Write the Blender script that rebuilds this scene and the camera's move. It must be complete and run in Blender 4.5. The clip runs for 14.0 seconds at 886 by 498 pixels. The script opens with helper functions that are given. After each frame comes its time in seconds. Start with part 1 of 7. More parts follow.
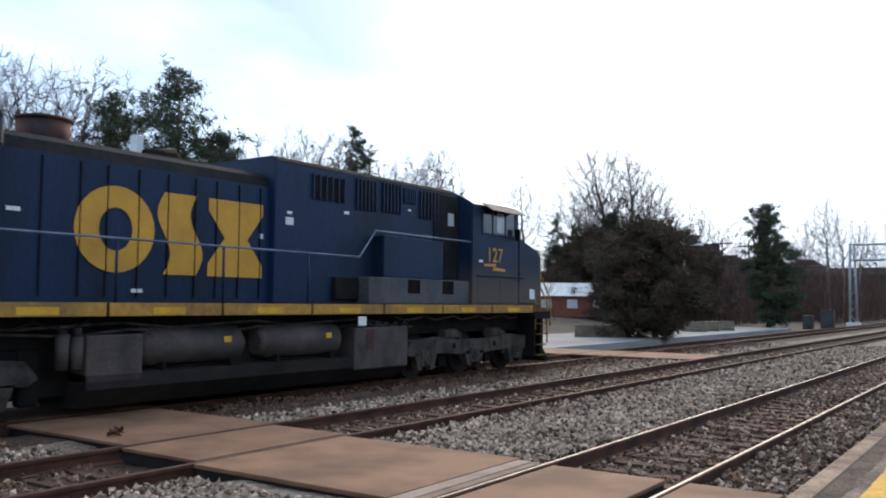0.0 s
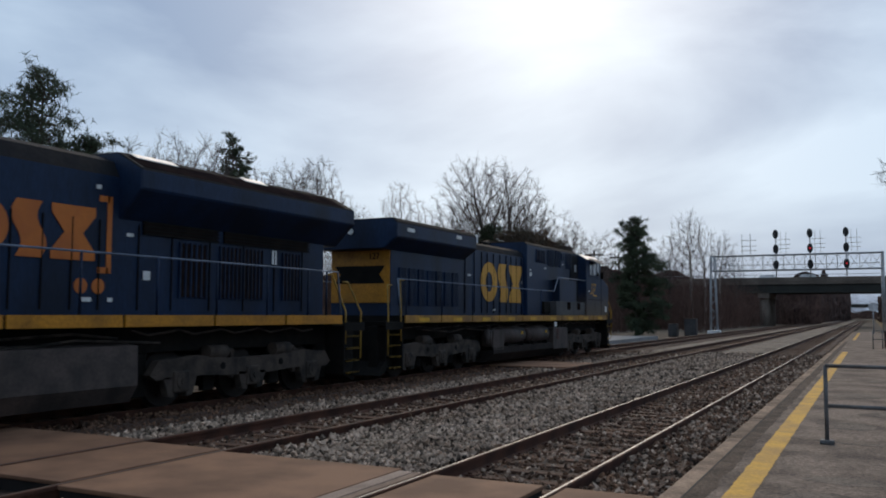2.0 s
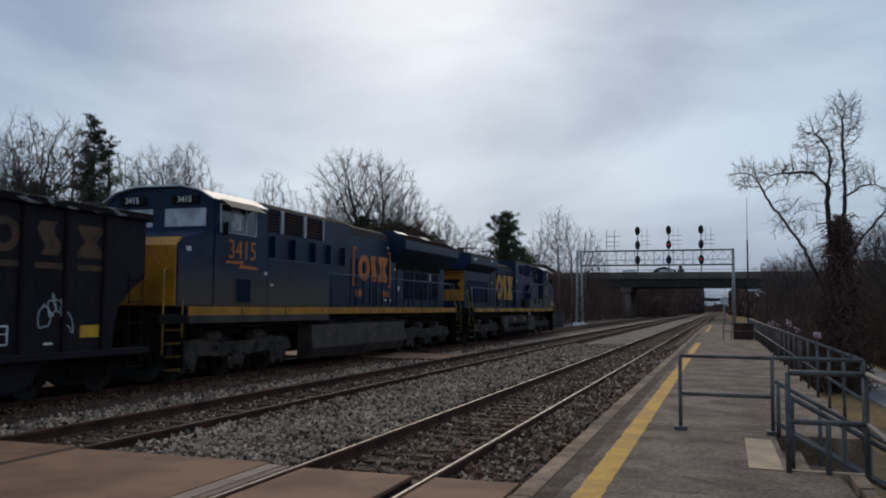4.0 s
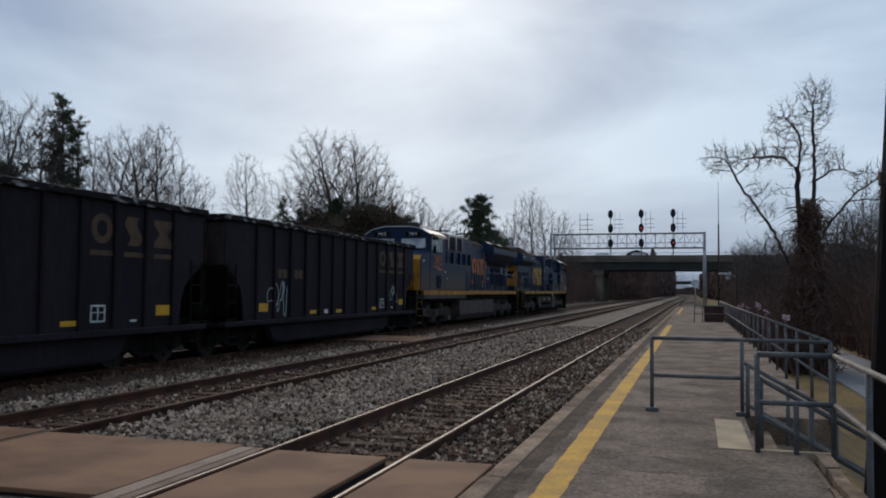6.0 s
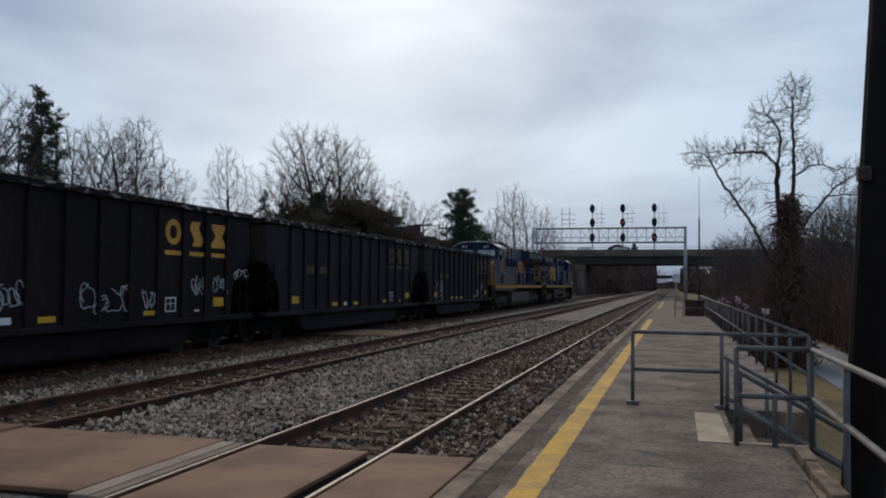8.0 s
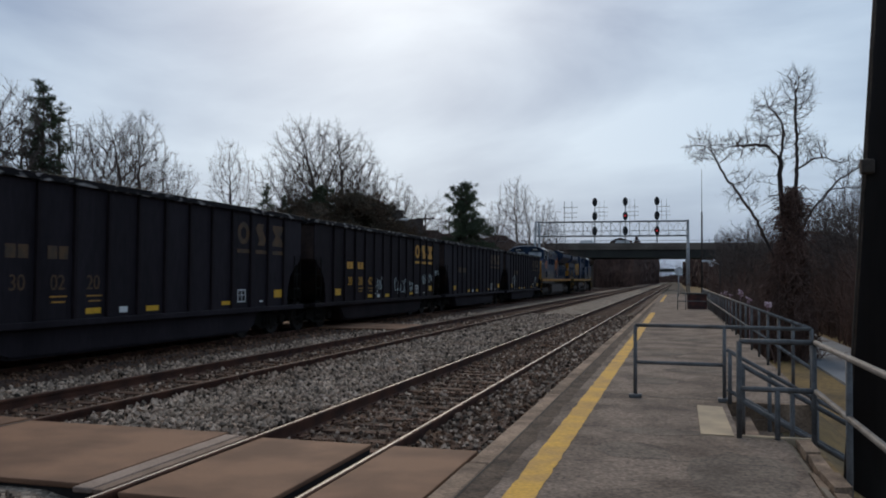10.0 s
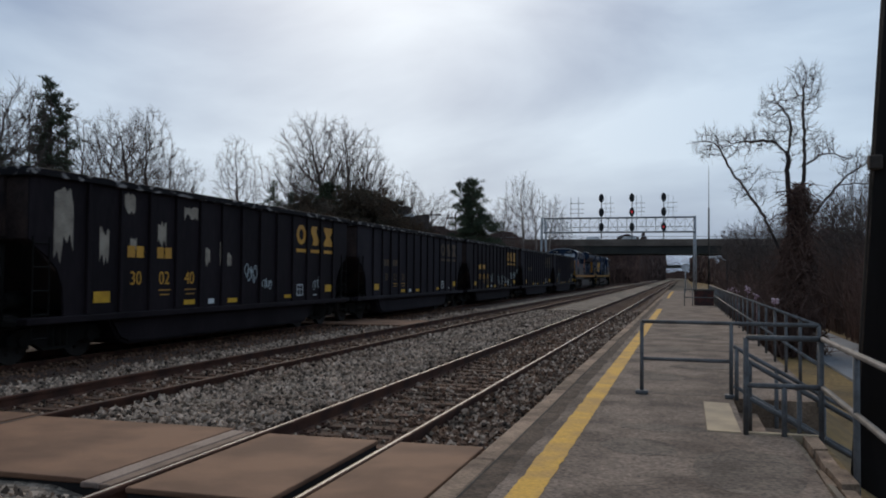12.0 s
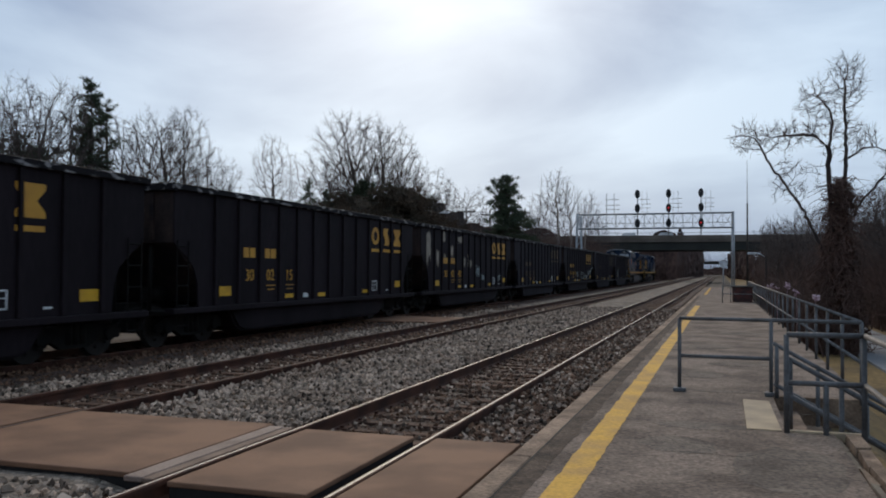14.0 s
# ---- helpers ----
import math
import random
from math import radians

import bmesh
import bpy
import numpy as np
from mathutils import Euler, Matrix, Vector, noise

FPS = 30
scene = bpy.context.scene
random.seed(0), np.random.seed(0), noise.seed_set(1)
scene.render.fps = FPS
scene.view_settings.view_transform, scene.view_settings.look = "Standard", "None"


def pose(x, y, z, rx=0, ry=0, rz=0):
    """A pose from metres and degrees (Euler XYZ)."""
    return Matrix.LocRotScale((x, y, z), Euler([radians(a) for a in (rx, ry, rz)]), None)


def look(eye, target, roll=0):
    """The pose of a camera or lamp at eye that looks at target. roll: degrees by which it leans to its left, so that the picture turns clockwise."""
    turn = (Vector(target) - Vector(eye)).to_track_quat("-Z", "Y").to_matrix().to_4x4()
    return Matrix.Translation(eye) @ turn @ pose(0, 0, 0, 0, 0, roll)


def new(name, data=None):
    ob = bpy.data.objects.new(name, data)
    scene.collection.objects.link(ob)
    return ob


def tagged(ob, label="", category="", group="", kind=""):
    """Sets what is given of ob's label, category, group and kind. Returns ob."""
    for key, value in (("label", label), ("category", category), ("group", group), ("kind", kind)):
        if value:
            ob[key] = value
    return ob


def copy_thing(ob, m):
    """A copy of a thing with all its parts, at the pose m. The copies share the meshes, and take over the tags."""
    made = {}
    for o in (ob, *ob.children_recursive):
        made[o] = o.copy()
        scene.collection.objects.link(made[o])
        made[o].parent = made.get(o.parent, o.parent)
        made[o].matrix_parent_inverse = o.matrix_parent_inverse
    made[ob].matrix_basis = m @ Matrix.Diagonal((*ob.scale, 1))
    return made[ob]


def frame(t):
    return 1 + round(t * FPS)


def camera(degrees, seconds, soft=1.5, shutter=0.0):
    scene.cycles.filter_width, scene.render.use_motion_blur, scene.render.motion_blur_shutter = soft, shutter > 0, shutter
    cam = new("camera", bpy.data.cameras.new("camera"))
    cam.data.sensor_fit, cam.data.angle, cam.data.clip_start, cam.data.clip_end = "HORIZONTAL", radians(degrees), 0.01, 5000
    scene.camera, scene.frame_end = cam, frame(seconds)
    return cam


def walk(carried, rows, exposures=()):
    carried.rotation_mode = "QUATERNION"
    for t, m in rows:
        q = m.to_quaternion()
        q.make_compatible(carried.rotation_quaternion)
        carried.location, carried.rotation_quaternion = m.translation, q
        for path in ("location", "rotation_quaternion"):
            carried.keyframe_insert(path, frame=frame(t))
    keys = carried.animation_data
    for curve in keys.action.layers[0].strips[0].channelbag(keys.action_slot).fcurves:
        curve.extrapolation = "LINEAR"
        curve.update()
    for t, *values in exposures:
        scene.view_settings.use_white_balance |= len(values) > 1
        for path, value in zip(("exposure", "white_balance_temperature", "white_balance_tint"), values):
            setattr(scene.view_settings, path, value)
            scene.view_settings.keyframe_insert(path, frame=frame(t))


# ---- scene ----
# the camera stands on the platform and turns along the line; rows: t, x, y, z, yaw, pitch, roll
CAMERA = [
    (0.0, 0.025, 0.007, 1.696, 34.77, 3.64, -0.48),
    (0.5, 0.016, 0.002, 1.693, 30.01, 3.47, 0.36),
    (1.0, 0.004, -0.002, 1.695, 29.04, 3.72, 0.66),
    (1.5, 0.001, -0.004, 1.696, 28.57, 3.96, 0.40),
    (2.0, -0.004, -0.008, 1.697, 26.67, 4.38, -0.19),
    (2.5, -0.008, -0.018, 1.692, 23.67, 4.78, -0.70),
    (3.0, -0.002, -0.002, 1.690, 21.70, 4.18, -0.77),
    (3.5, -0.001, -0.002, 1.694, 20.39, 3.61, -0.60),
    (4.0, -0.000, -0.001, 1.689, 18.16, 3.90, -0.39),
    (6.5, -0.005, 0.004, 1.685, 16.17, 2.61, -0.60),
    (7.0, -0.003, 0.008, 1.688, 15.75, 2.79, -0.78),
    (7.5, 0.005, 0.006, 1.684, 15.37, 2.83, -0.46),
    (8.0, -0.001, 0.006, 1.687, 15.22, 2.37, -0.45),
    (10.5, -0.003, 0.002, 1.683, 15.46, 1.84, -0.43),
    (11.0, -0.002, 0.013, 1.682, 15.45, 1.65, -0.80),
    (11.5, -0.003, 0.003, 1.685, 15.78, 1.63, -0.57),
    (12.0, -0.002, 0.003, 1.685, 15.81, 1.68, -0.40),
    (12.5, -0.000, 0.002, 1.684, 16.26, 1.88, -0.45),
    (13.0, -0.003, -0.004, 1.683, 16.56, 1.91, -0.64),
    (13.5, -0.005, -0.003, 1.685, 16.69, 1.71, -0.59),
    (14.0, -0.010, -0.010, 1.684, 18.14, 1.46, -0.27),
]
LENS = 54.96
cam = camera(LENS, 14.0, soft=1.9, shutter=0.15)
EXPOSURES = [(0.0, 1.15), (0.4, 0.74), (0.9, 0.42), (1.5, 0.2), (2.3, 0.06), (3.0, -0.08), (3.5, -0.18), (4.2, -0.12), (6.5, -0.03), (13.2, -0.04), (14.0, 0.12)]
walk(cam, [(t, pose(x, y, z, 90 + p, r, w)) for t, x, y, z, w, p, r in CAMERA], EXPOSURES)

# ---- light: a bright overcast winter day ----
SUN_ELEVATION, SUN_AZIMUTH = 30.0, -20.0  # degrees; azimuth clockwise from the line's direction
world = bpy.data.worlds.new("overcast_sky")
scene.world = world
world.use_nodes = True
wn, wl = world.node_tree.nodes, world.node_tree.links
wn.clear()


def wnode(kind, **values):
    n = wn.new(kind)
    for key, value in values.items():
        n.inputs[key].default_value = value
    return n


sky = wn.new("ShaderNodeTexSky")
sky.sky_type, sky.sun_disc = "NISHITA", False
sky.sun_elevation, sky.sun_rotation = radians(SUN_ELEVATION), radians(SUN_AZIMUTH)
sky.air_density, sky.dust_density, sky.ozone_density = 1.0, 3.0, 1.0
coord = wn.new("ShaderNodeTexCoord")
stretch = wn.new("ShaderNodeMapping")
stretch.inputs["Scale"].default_value = (1.0, 1.0, 3.2)
stretch.inputs["Rotation"].default_value = (0.0, 0.12, 0.4)
wl.new(coord.outputs["Generated"], stretch.inputs["Vector"])
clouds = wnode("ShaderNodeTexNoise", Scale=1.9, Detail=7.0, Roughness=0.5, Distortion=0.35)
wl.new(stretch.outputs["Vector"], clouds.inputs["Vector"])
ramp = wn.new("ShaderNodeValToRGB")
ramp.color_ramp.elements[0].position, ramp.color_ramp.elements[1].position = 0.36, 0.66
ramp.color_ramp.elements[0].color = (0.290, 0.435, 0.672, 1)
ramp.color_ramp.elements[1].color = (0.735, 0.925, 1.14, 1)
wl.new(clouds.outputs["Fac"], ramp.inputs["Fac"])
blend = wn.new("ShaderNodeMix")
blend.data_type = "RGBA"
blend.inputs["Factor"].default_value = 0.86
dim = wn.new("ShaderNodeVectorMath")
dim.operation = "SCALE"
dim.inputs["Scale"].default_value = 0.09
wl.new(sky.outputs["Color"], dim.inputs[0])
wl.new(dim.outputs["Vector"], blend.inputs["A"])
# the cloud glows round the hidden sun
sunward = wn.new("ShaderNodeVectorMath")
sunward.operation = "DOT_PRODUCT"
saz, sel = radians(SUN_AZIMUTH), radians(SUN_ELEVATION)
sunward.inputs[1].default_value = (math.sin(saz) * math.cos(sel), math.cos(saz) * math.cos(sel), math.sin(sel))
wl.new(coord.outputs["Generated"], sunward.inputs[0])
clip = wn.new("ShaderNodeMath")
clip.operation, clip.inputs[1].default_value = "MAXIMUM", 0.0
wl.new(sunward.outputs["Value"], clip.inputs[0])
sharp = wn.new("ShaderNodeMath")
sharp.operation, sharp.inputs[1].default_value = "POWER", 26.0
wl.new(clip.outputs["Value"], sharp.inputs[0])
glow = wn.new("ShaderNodeMix")
glow.data_type, glow.blend_type = "RGBA", "ADD"
glow.inputs["B"].default_value = (0.40, 0.36, 0.30, 1)
wl.new(sharp.outputs["Value"], glow.inputs["Factor"])
wl.new(ramp.outputs["Color"], glow.inputs["A"])
wl.new(glow.outputs["Result"], blend.inputs["B"])
ground_mix = wnode("ShaderNodeBackground", Strength=0.78)
wl.new(blend.outputs["Result"], ground_mix.inputs["Color"])
wout = wn.new("ShaderNodeOutputWorld")
wl.new(ground_mix.outputs["Background"], wout.inputs["Surface"])

sun = new("sun", bpy.data.lights.new("sun", "SUN"))
sun.data.energy, sun.data.angle, sun.data.color = 1.2, radians(40), (1.0, 0.80, 0.58)
az, el = radians(SUN_AZIMUTH), radians(SUN_ELEVATION)
sun.matrix_world = look((0, 0, 60), (-60 * math.sin(az) * math.cos(el), -60 * math.cos(az) * math.cos(el), 60 - 60 * math.sin(el)))


# ---- materials ----
def material(name, colour, rough=0.7, metal=0.0, second=None, scale=3.0, fine=40.0, vary=0.25, bump=0.15, spread=(0.4, 0.65), stretch=(1, 1, 1), island=0.0, spec=0.35, random_ob=0.0, obj_coords=True):
    """A worn surface: a base colour that drifts to a second one in large patches, fine grain and relief."""
    m = bpy.data.materials.new(name)
    m.use_nodes = True
    n, l = m.node_tree.nodes, m.node_tree.links
    b = n["Principled BSDF"]
    b.inputs["Roughness"].default_value, b.inputs["Metallic"].default_value = rough, metal
    b.inputs["Specular IOR Level"].default_value = spec
    second = second or tuple(c * 0.55 for c in colour)
    tc, mp = n.new("ShaderNodeTexCoord"), n.new("ShaderNodeMapping")
    mp.inputs["Scale"].default_value = stretch
    l.new(tc.outputs["Object"], mp.inputs["Vector"])
    big, small = n.new("ShaderNodeTexNoise"), n.new("ShaderNodeTexNoise")
    big.inputs["Scale"].default_value, big.inputs["Detail"].default_value = scale, 6.0
    small.inputs["Scale"].default_value, small.inputs["Detail"].default_value = fine, 3.0
    l.new(mp.outputs["Vector"], big.inputs["Vector"])
    l.new(mp.outputs["Vector"], small.inputs["Vector"])
    r = n.new("ShaderNodeValToRGB")
    r.color_ramp.elements[0].position, r.color_ramp.elements[1].position = spread
    r.color_ramp.elements[0].color, r.color_ramp.elements[1].color = (*colour, 1), (*second, 1)
    l.new(big.outputs["Fac"], r.inputs["Fac"])
    hsv = n.new("ShaderNodeHueSaturation")
    l.new(r.outputs["Color"], hsv.inputs["Color"])
    mr = n.new("ShaderNodeMapRange")
    mr.inputs["From Min"].default_value, mr.inputs["From Max"].default_value = 0.25, 0.75
    mr.inputs["To Min"].default_value, mr.inputs["To Max"].default_value = 1 - vary, 1 + vary
    l.new(small.outputs["Fac"], mr.inputs["Value"])
    value = mr.outputs["Result"]
    if island or random_ob:
        source = n.new("ShaderNodeNewGeometry").outputs["Random Per Island"] if island else n.new("ShaderNodeObjectInfo").outputs["Random"]
        amount = island or random_ob
        m2, mul = n.new("ShaderNodeMapRange"), n.new("ShaderNodeMath")
        m2.inputs["To Min"].default_value, m2.inputs["To Max"].default_value = 1 - amount, 1 + amount
        l.new(source, m2.inputs["Value"])
        mul.operation = "MULTIPLY"
        l.new(value, mul.inputs[0])
        l.new(m2.outputs["Result"], mul.inputs[1])
        value = mul.outputs["Value"]
    l.new(value, hsv.inputs["Value"])
    l.new(hsv.outputs["Color"], b.inputs["Base Color"])
    if bump:
        bp = n.new("ShaderNodeBump")
        bp.inputs["Strength"].default_value, bp.inputs["Distance"].default_value = bump, 0.02
        l.new(small.outputs["Fac"], bp.inputs["Height"])
        l.new(bp.outputs["Normal"], b.inputs["Normal"])
    return m


def glowing(name, colour, strength):
    m = bpy.data.materials.new(name)
    m.use_nodes = True
    b = m.node_tree.nodes["Principled BSDF"]
    b.inputs["Base Color"].default_value = b.inputs["Emission Color"].default_value = (*colour, 1)
    b.inputs["Emission Strength"].default_value = strength
    return m


def pebbled(name, light, dark, cell, rough=0.9):
    """Loose stones seen from afar: cells of their own brightness with dark gaps."""
    m = material(name, light, rough, second=dark, scale=0.7, fine=30, vary=0.2, bump=0.0)
    n, l = m.node_tree.nodes, m.node_tree.links
    tc, v = n.new("ShaderNodeTexCoord"), n.new("ShaderNodeTexVoronoi")
    v.inputs["Scale"].default_value = 1 / cell
    l.new(tc.outputs["Object"], v.inputs["Vector"])
    mix = n.new("ShaderNodeMix")
    mix.data_type, mix.blend_type = "RGBA", "MULTIPLY"
    mix.inputs["Factor"].default_value = 0.75
    b = n["Principled BSDF"]
    old = b.inputs["Base Color"].links[0].from_socket
    g = n.new("ShaderNodeRGBToBW")
    l.new(v.outputs["Color"], g.inputs["Color"])
    gain = n.new("ShaderNodeMath")
    gain.operation, gain.inputs[1].default_value = "MULTIPLY", 1.7
    l.new(g.outputs["Val"], gain.inputs[0])
    l.new(old, mix.inputs["A"])
    l.new(gain.outputs["Value"], mix.inputs["B"])
    l.new(mix.outputs["Result"], b.inputs["Base Color"])
    bp = n.new("ShaderNodeBump")
    bp.inputs["Strength"].default_value, bp.inputs["Distance"].default_value = 0.8, cell
    bp.invert = True
    l.new(v.outputs["Distance"], bp.inputs["Height"])
    l.new(bp.outputs["Normal"], b.inputs["Normal"])
    return m


BLUE = material("dark_blue_paint", (0.0075, 0.021, 0.054), 0.45, second=(0.006, 0.012, 0.026), scale=1.2, fine=25, vary=0.25, bump=0.05, stretch=(1, 1, 0.3), spec=0.22)
BLUE_GREY = material("grey_paint_dusty", (0.075, 0.072, 0.072), 0.7, second=(0.042, 0.042, 0.046), scale=1.5, fine=20, bump=0.05)
NOSE_YELLOW = material("yellow_paint_sooty", (0.45, 0.19, 0.012), 0.5, second=(0.28, 0.12, 0.010), scale=1.4, fine=18, bump=0.05)
SILL_GOLD = material("gold_sill_paint_dirty", (0.38, 0.19, 0.03), 0.6, second=(0.20, 0.105, 0.03), scale=1.0, fine=12, bump=0.05)
MARK_GOLD = material("gold_lettering_paint", (0.56, 0.28, 0.03), 0.55, second=(0.44, 0.21, 0.028), scale=1.5, fine=12, vary=0.08, bump=0.02)
MARK_ORANGE = material("orange_lettering_paint", (0.50, 0.145, 0.022), 0.55, second=(0.40, 0.112, 0.024), scale=1.5, fine=12, vary=0.08, bump=0.02)
REFLECTOR = material("yellow_reflective_tape", (0.62, 0.34, 0.02), 0.5, second=(0.48, 0.25, 0.02), bump=0.0, vary=0.15)
WHITE_MARK = material("white_sticker", (0.7, 0.7, 0.68), 0.5, vary=0.1, bump=0.0, second=(0.5, 0.5, 0.48))
RAIL_BLUE = material("blue_grey_handrail_paint", (0.16, 0.2, 0.27), 0.4, vary=0.15, bump=0.0)
HANDRAIL_YELLOW = material("yellow_handrail_paint", (0.36, 0.21, 0.03), 0.6, vary=0.25, bump=0.0)
# sooty steel; also the black that stands for shade beside the cupboard
SOOT = material("sooty_black_steel_and_shade", (0.006, 0.0055, 0.005), 0.8, second=(0.012, 0.010, 0.008), scale=3, fine=30, bump=0.1, spec=0.15)
TRUCK_GREY = material("dusty_grey_cast_steel", (0.064, 0.048, 0.038), 0.9, second=(0.017, 0.0145, 0.012), scale=3, fine=25, bump=0.2)
TANK_GREY = material("dusty_tank_steel", (0.072, 0.053, 0.046), 0.7, second=(0.028, 0.023, 0.020), scale=1.4, fine=20, bump=0.05)
TANK_DARK = material("dark_fuel_tank_steel", (0.024, 0.018, 0.016), 0.75, second=(0.012, 0.010, 0.009), scale=1.4, fine=20, bump=0.05, spec=0.15)
ROOF_GREY = material("pale_cab_roof_paint_and_highlight", (0.5, 0.52, 0.54), 0.35, second=(0.36, 0.38, 0.4), scale=1.5, bump=0.02)
GRILLE = material("dark_intake_grille", (0.016, 0.012, 0.012), 1.0, second=(0.027, 0.018, 0.016), bump=0.2, spec=0.0)
RUST_DARK = material("rusty_hood_steel", (0.09, 0.03, 0.022), 0.8, second=(0.03, 0.02, 0.02), bump=0.2)
WHEEL = material("worn_wheel_steel", (0.016, 0.0125, 0.011), 0.7, metal=0.2, second=(0.026, 0.02, 0.016), bump=0.1)
GLASS = material("dark_cab_window", (0.028, 0.031, 0.036), 0.10, vary=0.05, bump=0.0, spec=0.8)
# pale glass: blinds, and panes with the sky's brightness put into their colour
PALE_GLASS = material("window_with_blind_and_sky_glare", (0.42, 0.44, 0.46), 0.15, vary=0.1, bump=0.0, spec=0.7)
# soot on the roofs, and the shade painted into the cab doorway
ROOF_SOOT_AND_SHADE = material("sooty_roof_paint_and_doorway_shade", (0.010, 0.011, 0.014), 0.85, second=(0.018, 0.017, 0.018), scale=2, fine=14, bump=0.1, spec=0.12)
CAR_BLACK = material("faded_black_car_paint", (0.0102, 0.0072, 0.0084), 0.7, second=(0.0185, 0.0132, 0.0154), scale=0.8, fine=14, bump=0.06, stretch=(1, 1, 0.25), spread=(0.35, 0.7), spec=0.09)
CAR_GREY = material("faded_grey_car_paint", (0.0265, 0.0215, 0.0262), 0.7, second=(0.0145, 0.0115, 0.0140), scale=0.7, fine=12, bump=0.06, stretch=(1, 1, 0.25), spread=(0.3, 0.7), spec=0.09)
CHORD = material("chipped_top_chord_paint", (0.010, 0.008, 0.009), 0.7, second=(0.27, 0.25, 0.24), scale=9, fine=30, bump=0.1, stretch=(1, 0.35, 1), spread=(0.56, 0.66), spec=0.1)
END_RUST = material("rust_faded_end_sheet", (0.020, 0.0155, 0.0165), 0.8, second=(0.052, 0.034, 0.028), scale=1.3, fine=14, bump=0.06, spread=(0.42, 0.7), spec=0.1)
FLAKED = material("pale_bare_patch", (0.36, 0.30, 0.23), 0.8, second=(0.22, 0.18, 0.14), bump=0.05)
COAL = material("black_coal", (0.010, 0.010, 0.011), 0.55, second=(0.022, 0.022, 0.023), scale=6, fine=25, bump=0.9)
SPRAY = material("pale_spray_paint", (0.48, 0.52, 0.52), 0.6, second=(0.35, 0.4, 0.4), bump=0.0)
RUST_RAIL = material("rusted_rail_side", (0.080, 0.030, 0.016), 0.9, second=(0.036, 0.014, 0.008), scale=2.5, fine=40, bump=0.1)
BRIGHT_RAIL = material("polished_rail_head", (0.20, 0.198, 0.205), 0.42, metal=0.6, second=(0.11, 0.105, 0.105), scale=1.0, fine=30, bump=0.02, stretch=(6, 0.3, 1))
DULL_RAIL = material("dull_rail_head", (0.075, 0.055, 0.047), 0.6, metal=0.3, second=(0.05, 0.038, 0.033), scale=1.0, fine=30, bump=0.02, stretch=(6, 0.3, 1))
TIE = material("weathered_wood_tie", (0.096, 0.047, 0.028), 0.9, second=(0.040, 0.020, 0.012), scale=2, fine=18, bump=0.4, stretch=(0.4, 4, 4), random_ob=0.35)
STONE = material("grey_ballast_stone", (0.335, 0.250, 0.188), 0.9, second=(0.215, 0.150, 0.108), scale=0.8, fine=35, vary=0.15, bump=0.2, island=0.92, spec=0.2)
STONE_RUSTY = material("rust_stained_ballast_stone", (0.145, 0.080, 0.048), 0.9, second=(0.070, 0.035, 0.021), scale=0.9, fine=35, vary=0.2, bump=0.2, island=0.7)
BED_GREY = pebbled("grey_ballast_bed", (0.235, 0.185, 0.142), (0.150, 0.115, 0.087), 0.06)
BED_BROWN = pebbled("brown_ballast_bed", (0.072, 0.038, 0.025), (0.036, 0.019, 0.012), 0.06)
PANEL = material("brown_crossing_rubber_concrete", (0.232, 0.120, 0.068), 0.85, second=(0.130, 0.064, 0.036), scale=1.1, fine=60, vary=0.12, bump=0.15, random_ob=0.06)
PANEL_STRIP = material("grey_flangeway_strip", (0.195, 0.125, 0.088), 0.8, second=(0.13, 0.08, 0.056), bump=0.1)
PANEL_LINE = material("pale_edge_strip", (0.27, 0.195, 0.155), 0.8, second=(0.19, 0.13, 0.10), scale=2, bump=0.1)
PANEL_SIDE = material("dark_rubber_flangeway", (0.016, 0.013, 0.012), 0.8, bump=0.1)
ASPHALT = material("worn_platform_asphalt", (0.208, 0.153, 0.117), 0.95, second=(0.106, 0.076, 0.057), scale=1.1, fine=30, vary=0.62, bump=1.0, spread=(0.42, 0.60))
ASPHALT_DARK = material("dark_patch_asphalt", (0.165, 0.127, 0.098), 0.95, second=(0.088, 0.066, 0.051), scale=1.8, fine=30, vary=0.6, bump=1.0)
EDGE_GRIT = material("brown_grit_along_the_kerb", (0.105, 0.072, 0.050), 0.98, second=(0.045, 0.030, 0.021), scale=3.0, fine=30, vary=0.6, bump=1.0)
KERB = material("stained_concrete_kerb", (0.290, 0.198, 0.135), 0.95, second=(0.125, 0.082, 0.056), scale=2.4, fine=30, vary=0.35, bump=0.7, random_ob=0.25)
LINE_YELLOW = material("worn_yellow_line_paint", (0.62, 0.34, 0.05), 0.85, second=(0.44, 0.25, 0.07), scale=2.2, fine=30, vary=0.2, bump=0.25)
SLAB = material("pale_landing_concrete", (0.46, 0.345, 0.22), 0.85, second=(0.31, 0.24, 0.165), scale=2, fine=50, vary=0.1, bump=0.15)
GALV = material("blue_grey_painted_pipe", (0.130, 0.128, 0.130), 0.6, second=(0.072, 0.068, 0.066), scale=4, fine=40, vary=0.2, bump=0.06, spec=0.2)
STEEL = material("galvanised_signal_steel", (0.36, 0.37, 0.38), 0.5, metal=0.2, second=(0.26, 0.27, 0.28), bump=0.02)
SIGNAL_BLACK = material("black_signal_housing", (0.010, 0.010, 0.011), 0.6, bump=0.0)
LAMP_RED = glowing("red_signal_lens", (0.75, 0.02, 0.025), 0.3)
CONCRETE = material("grey_bridge_concrete", (0.165, 0.132, 0.106), 0.9, second=(0.10, 0.079, 0.064), scale=0.3, fine=6, bump=0.1)
GIRDER = material("green_grey_bridge_girder", (0.030, 0.030, 0.024), 0.7, second=(0.019, 0.019, 0.016), scale=0.3, bump=0.02)
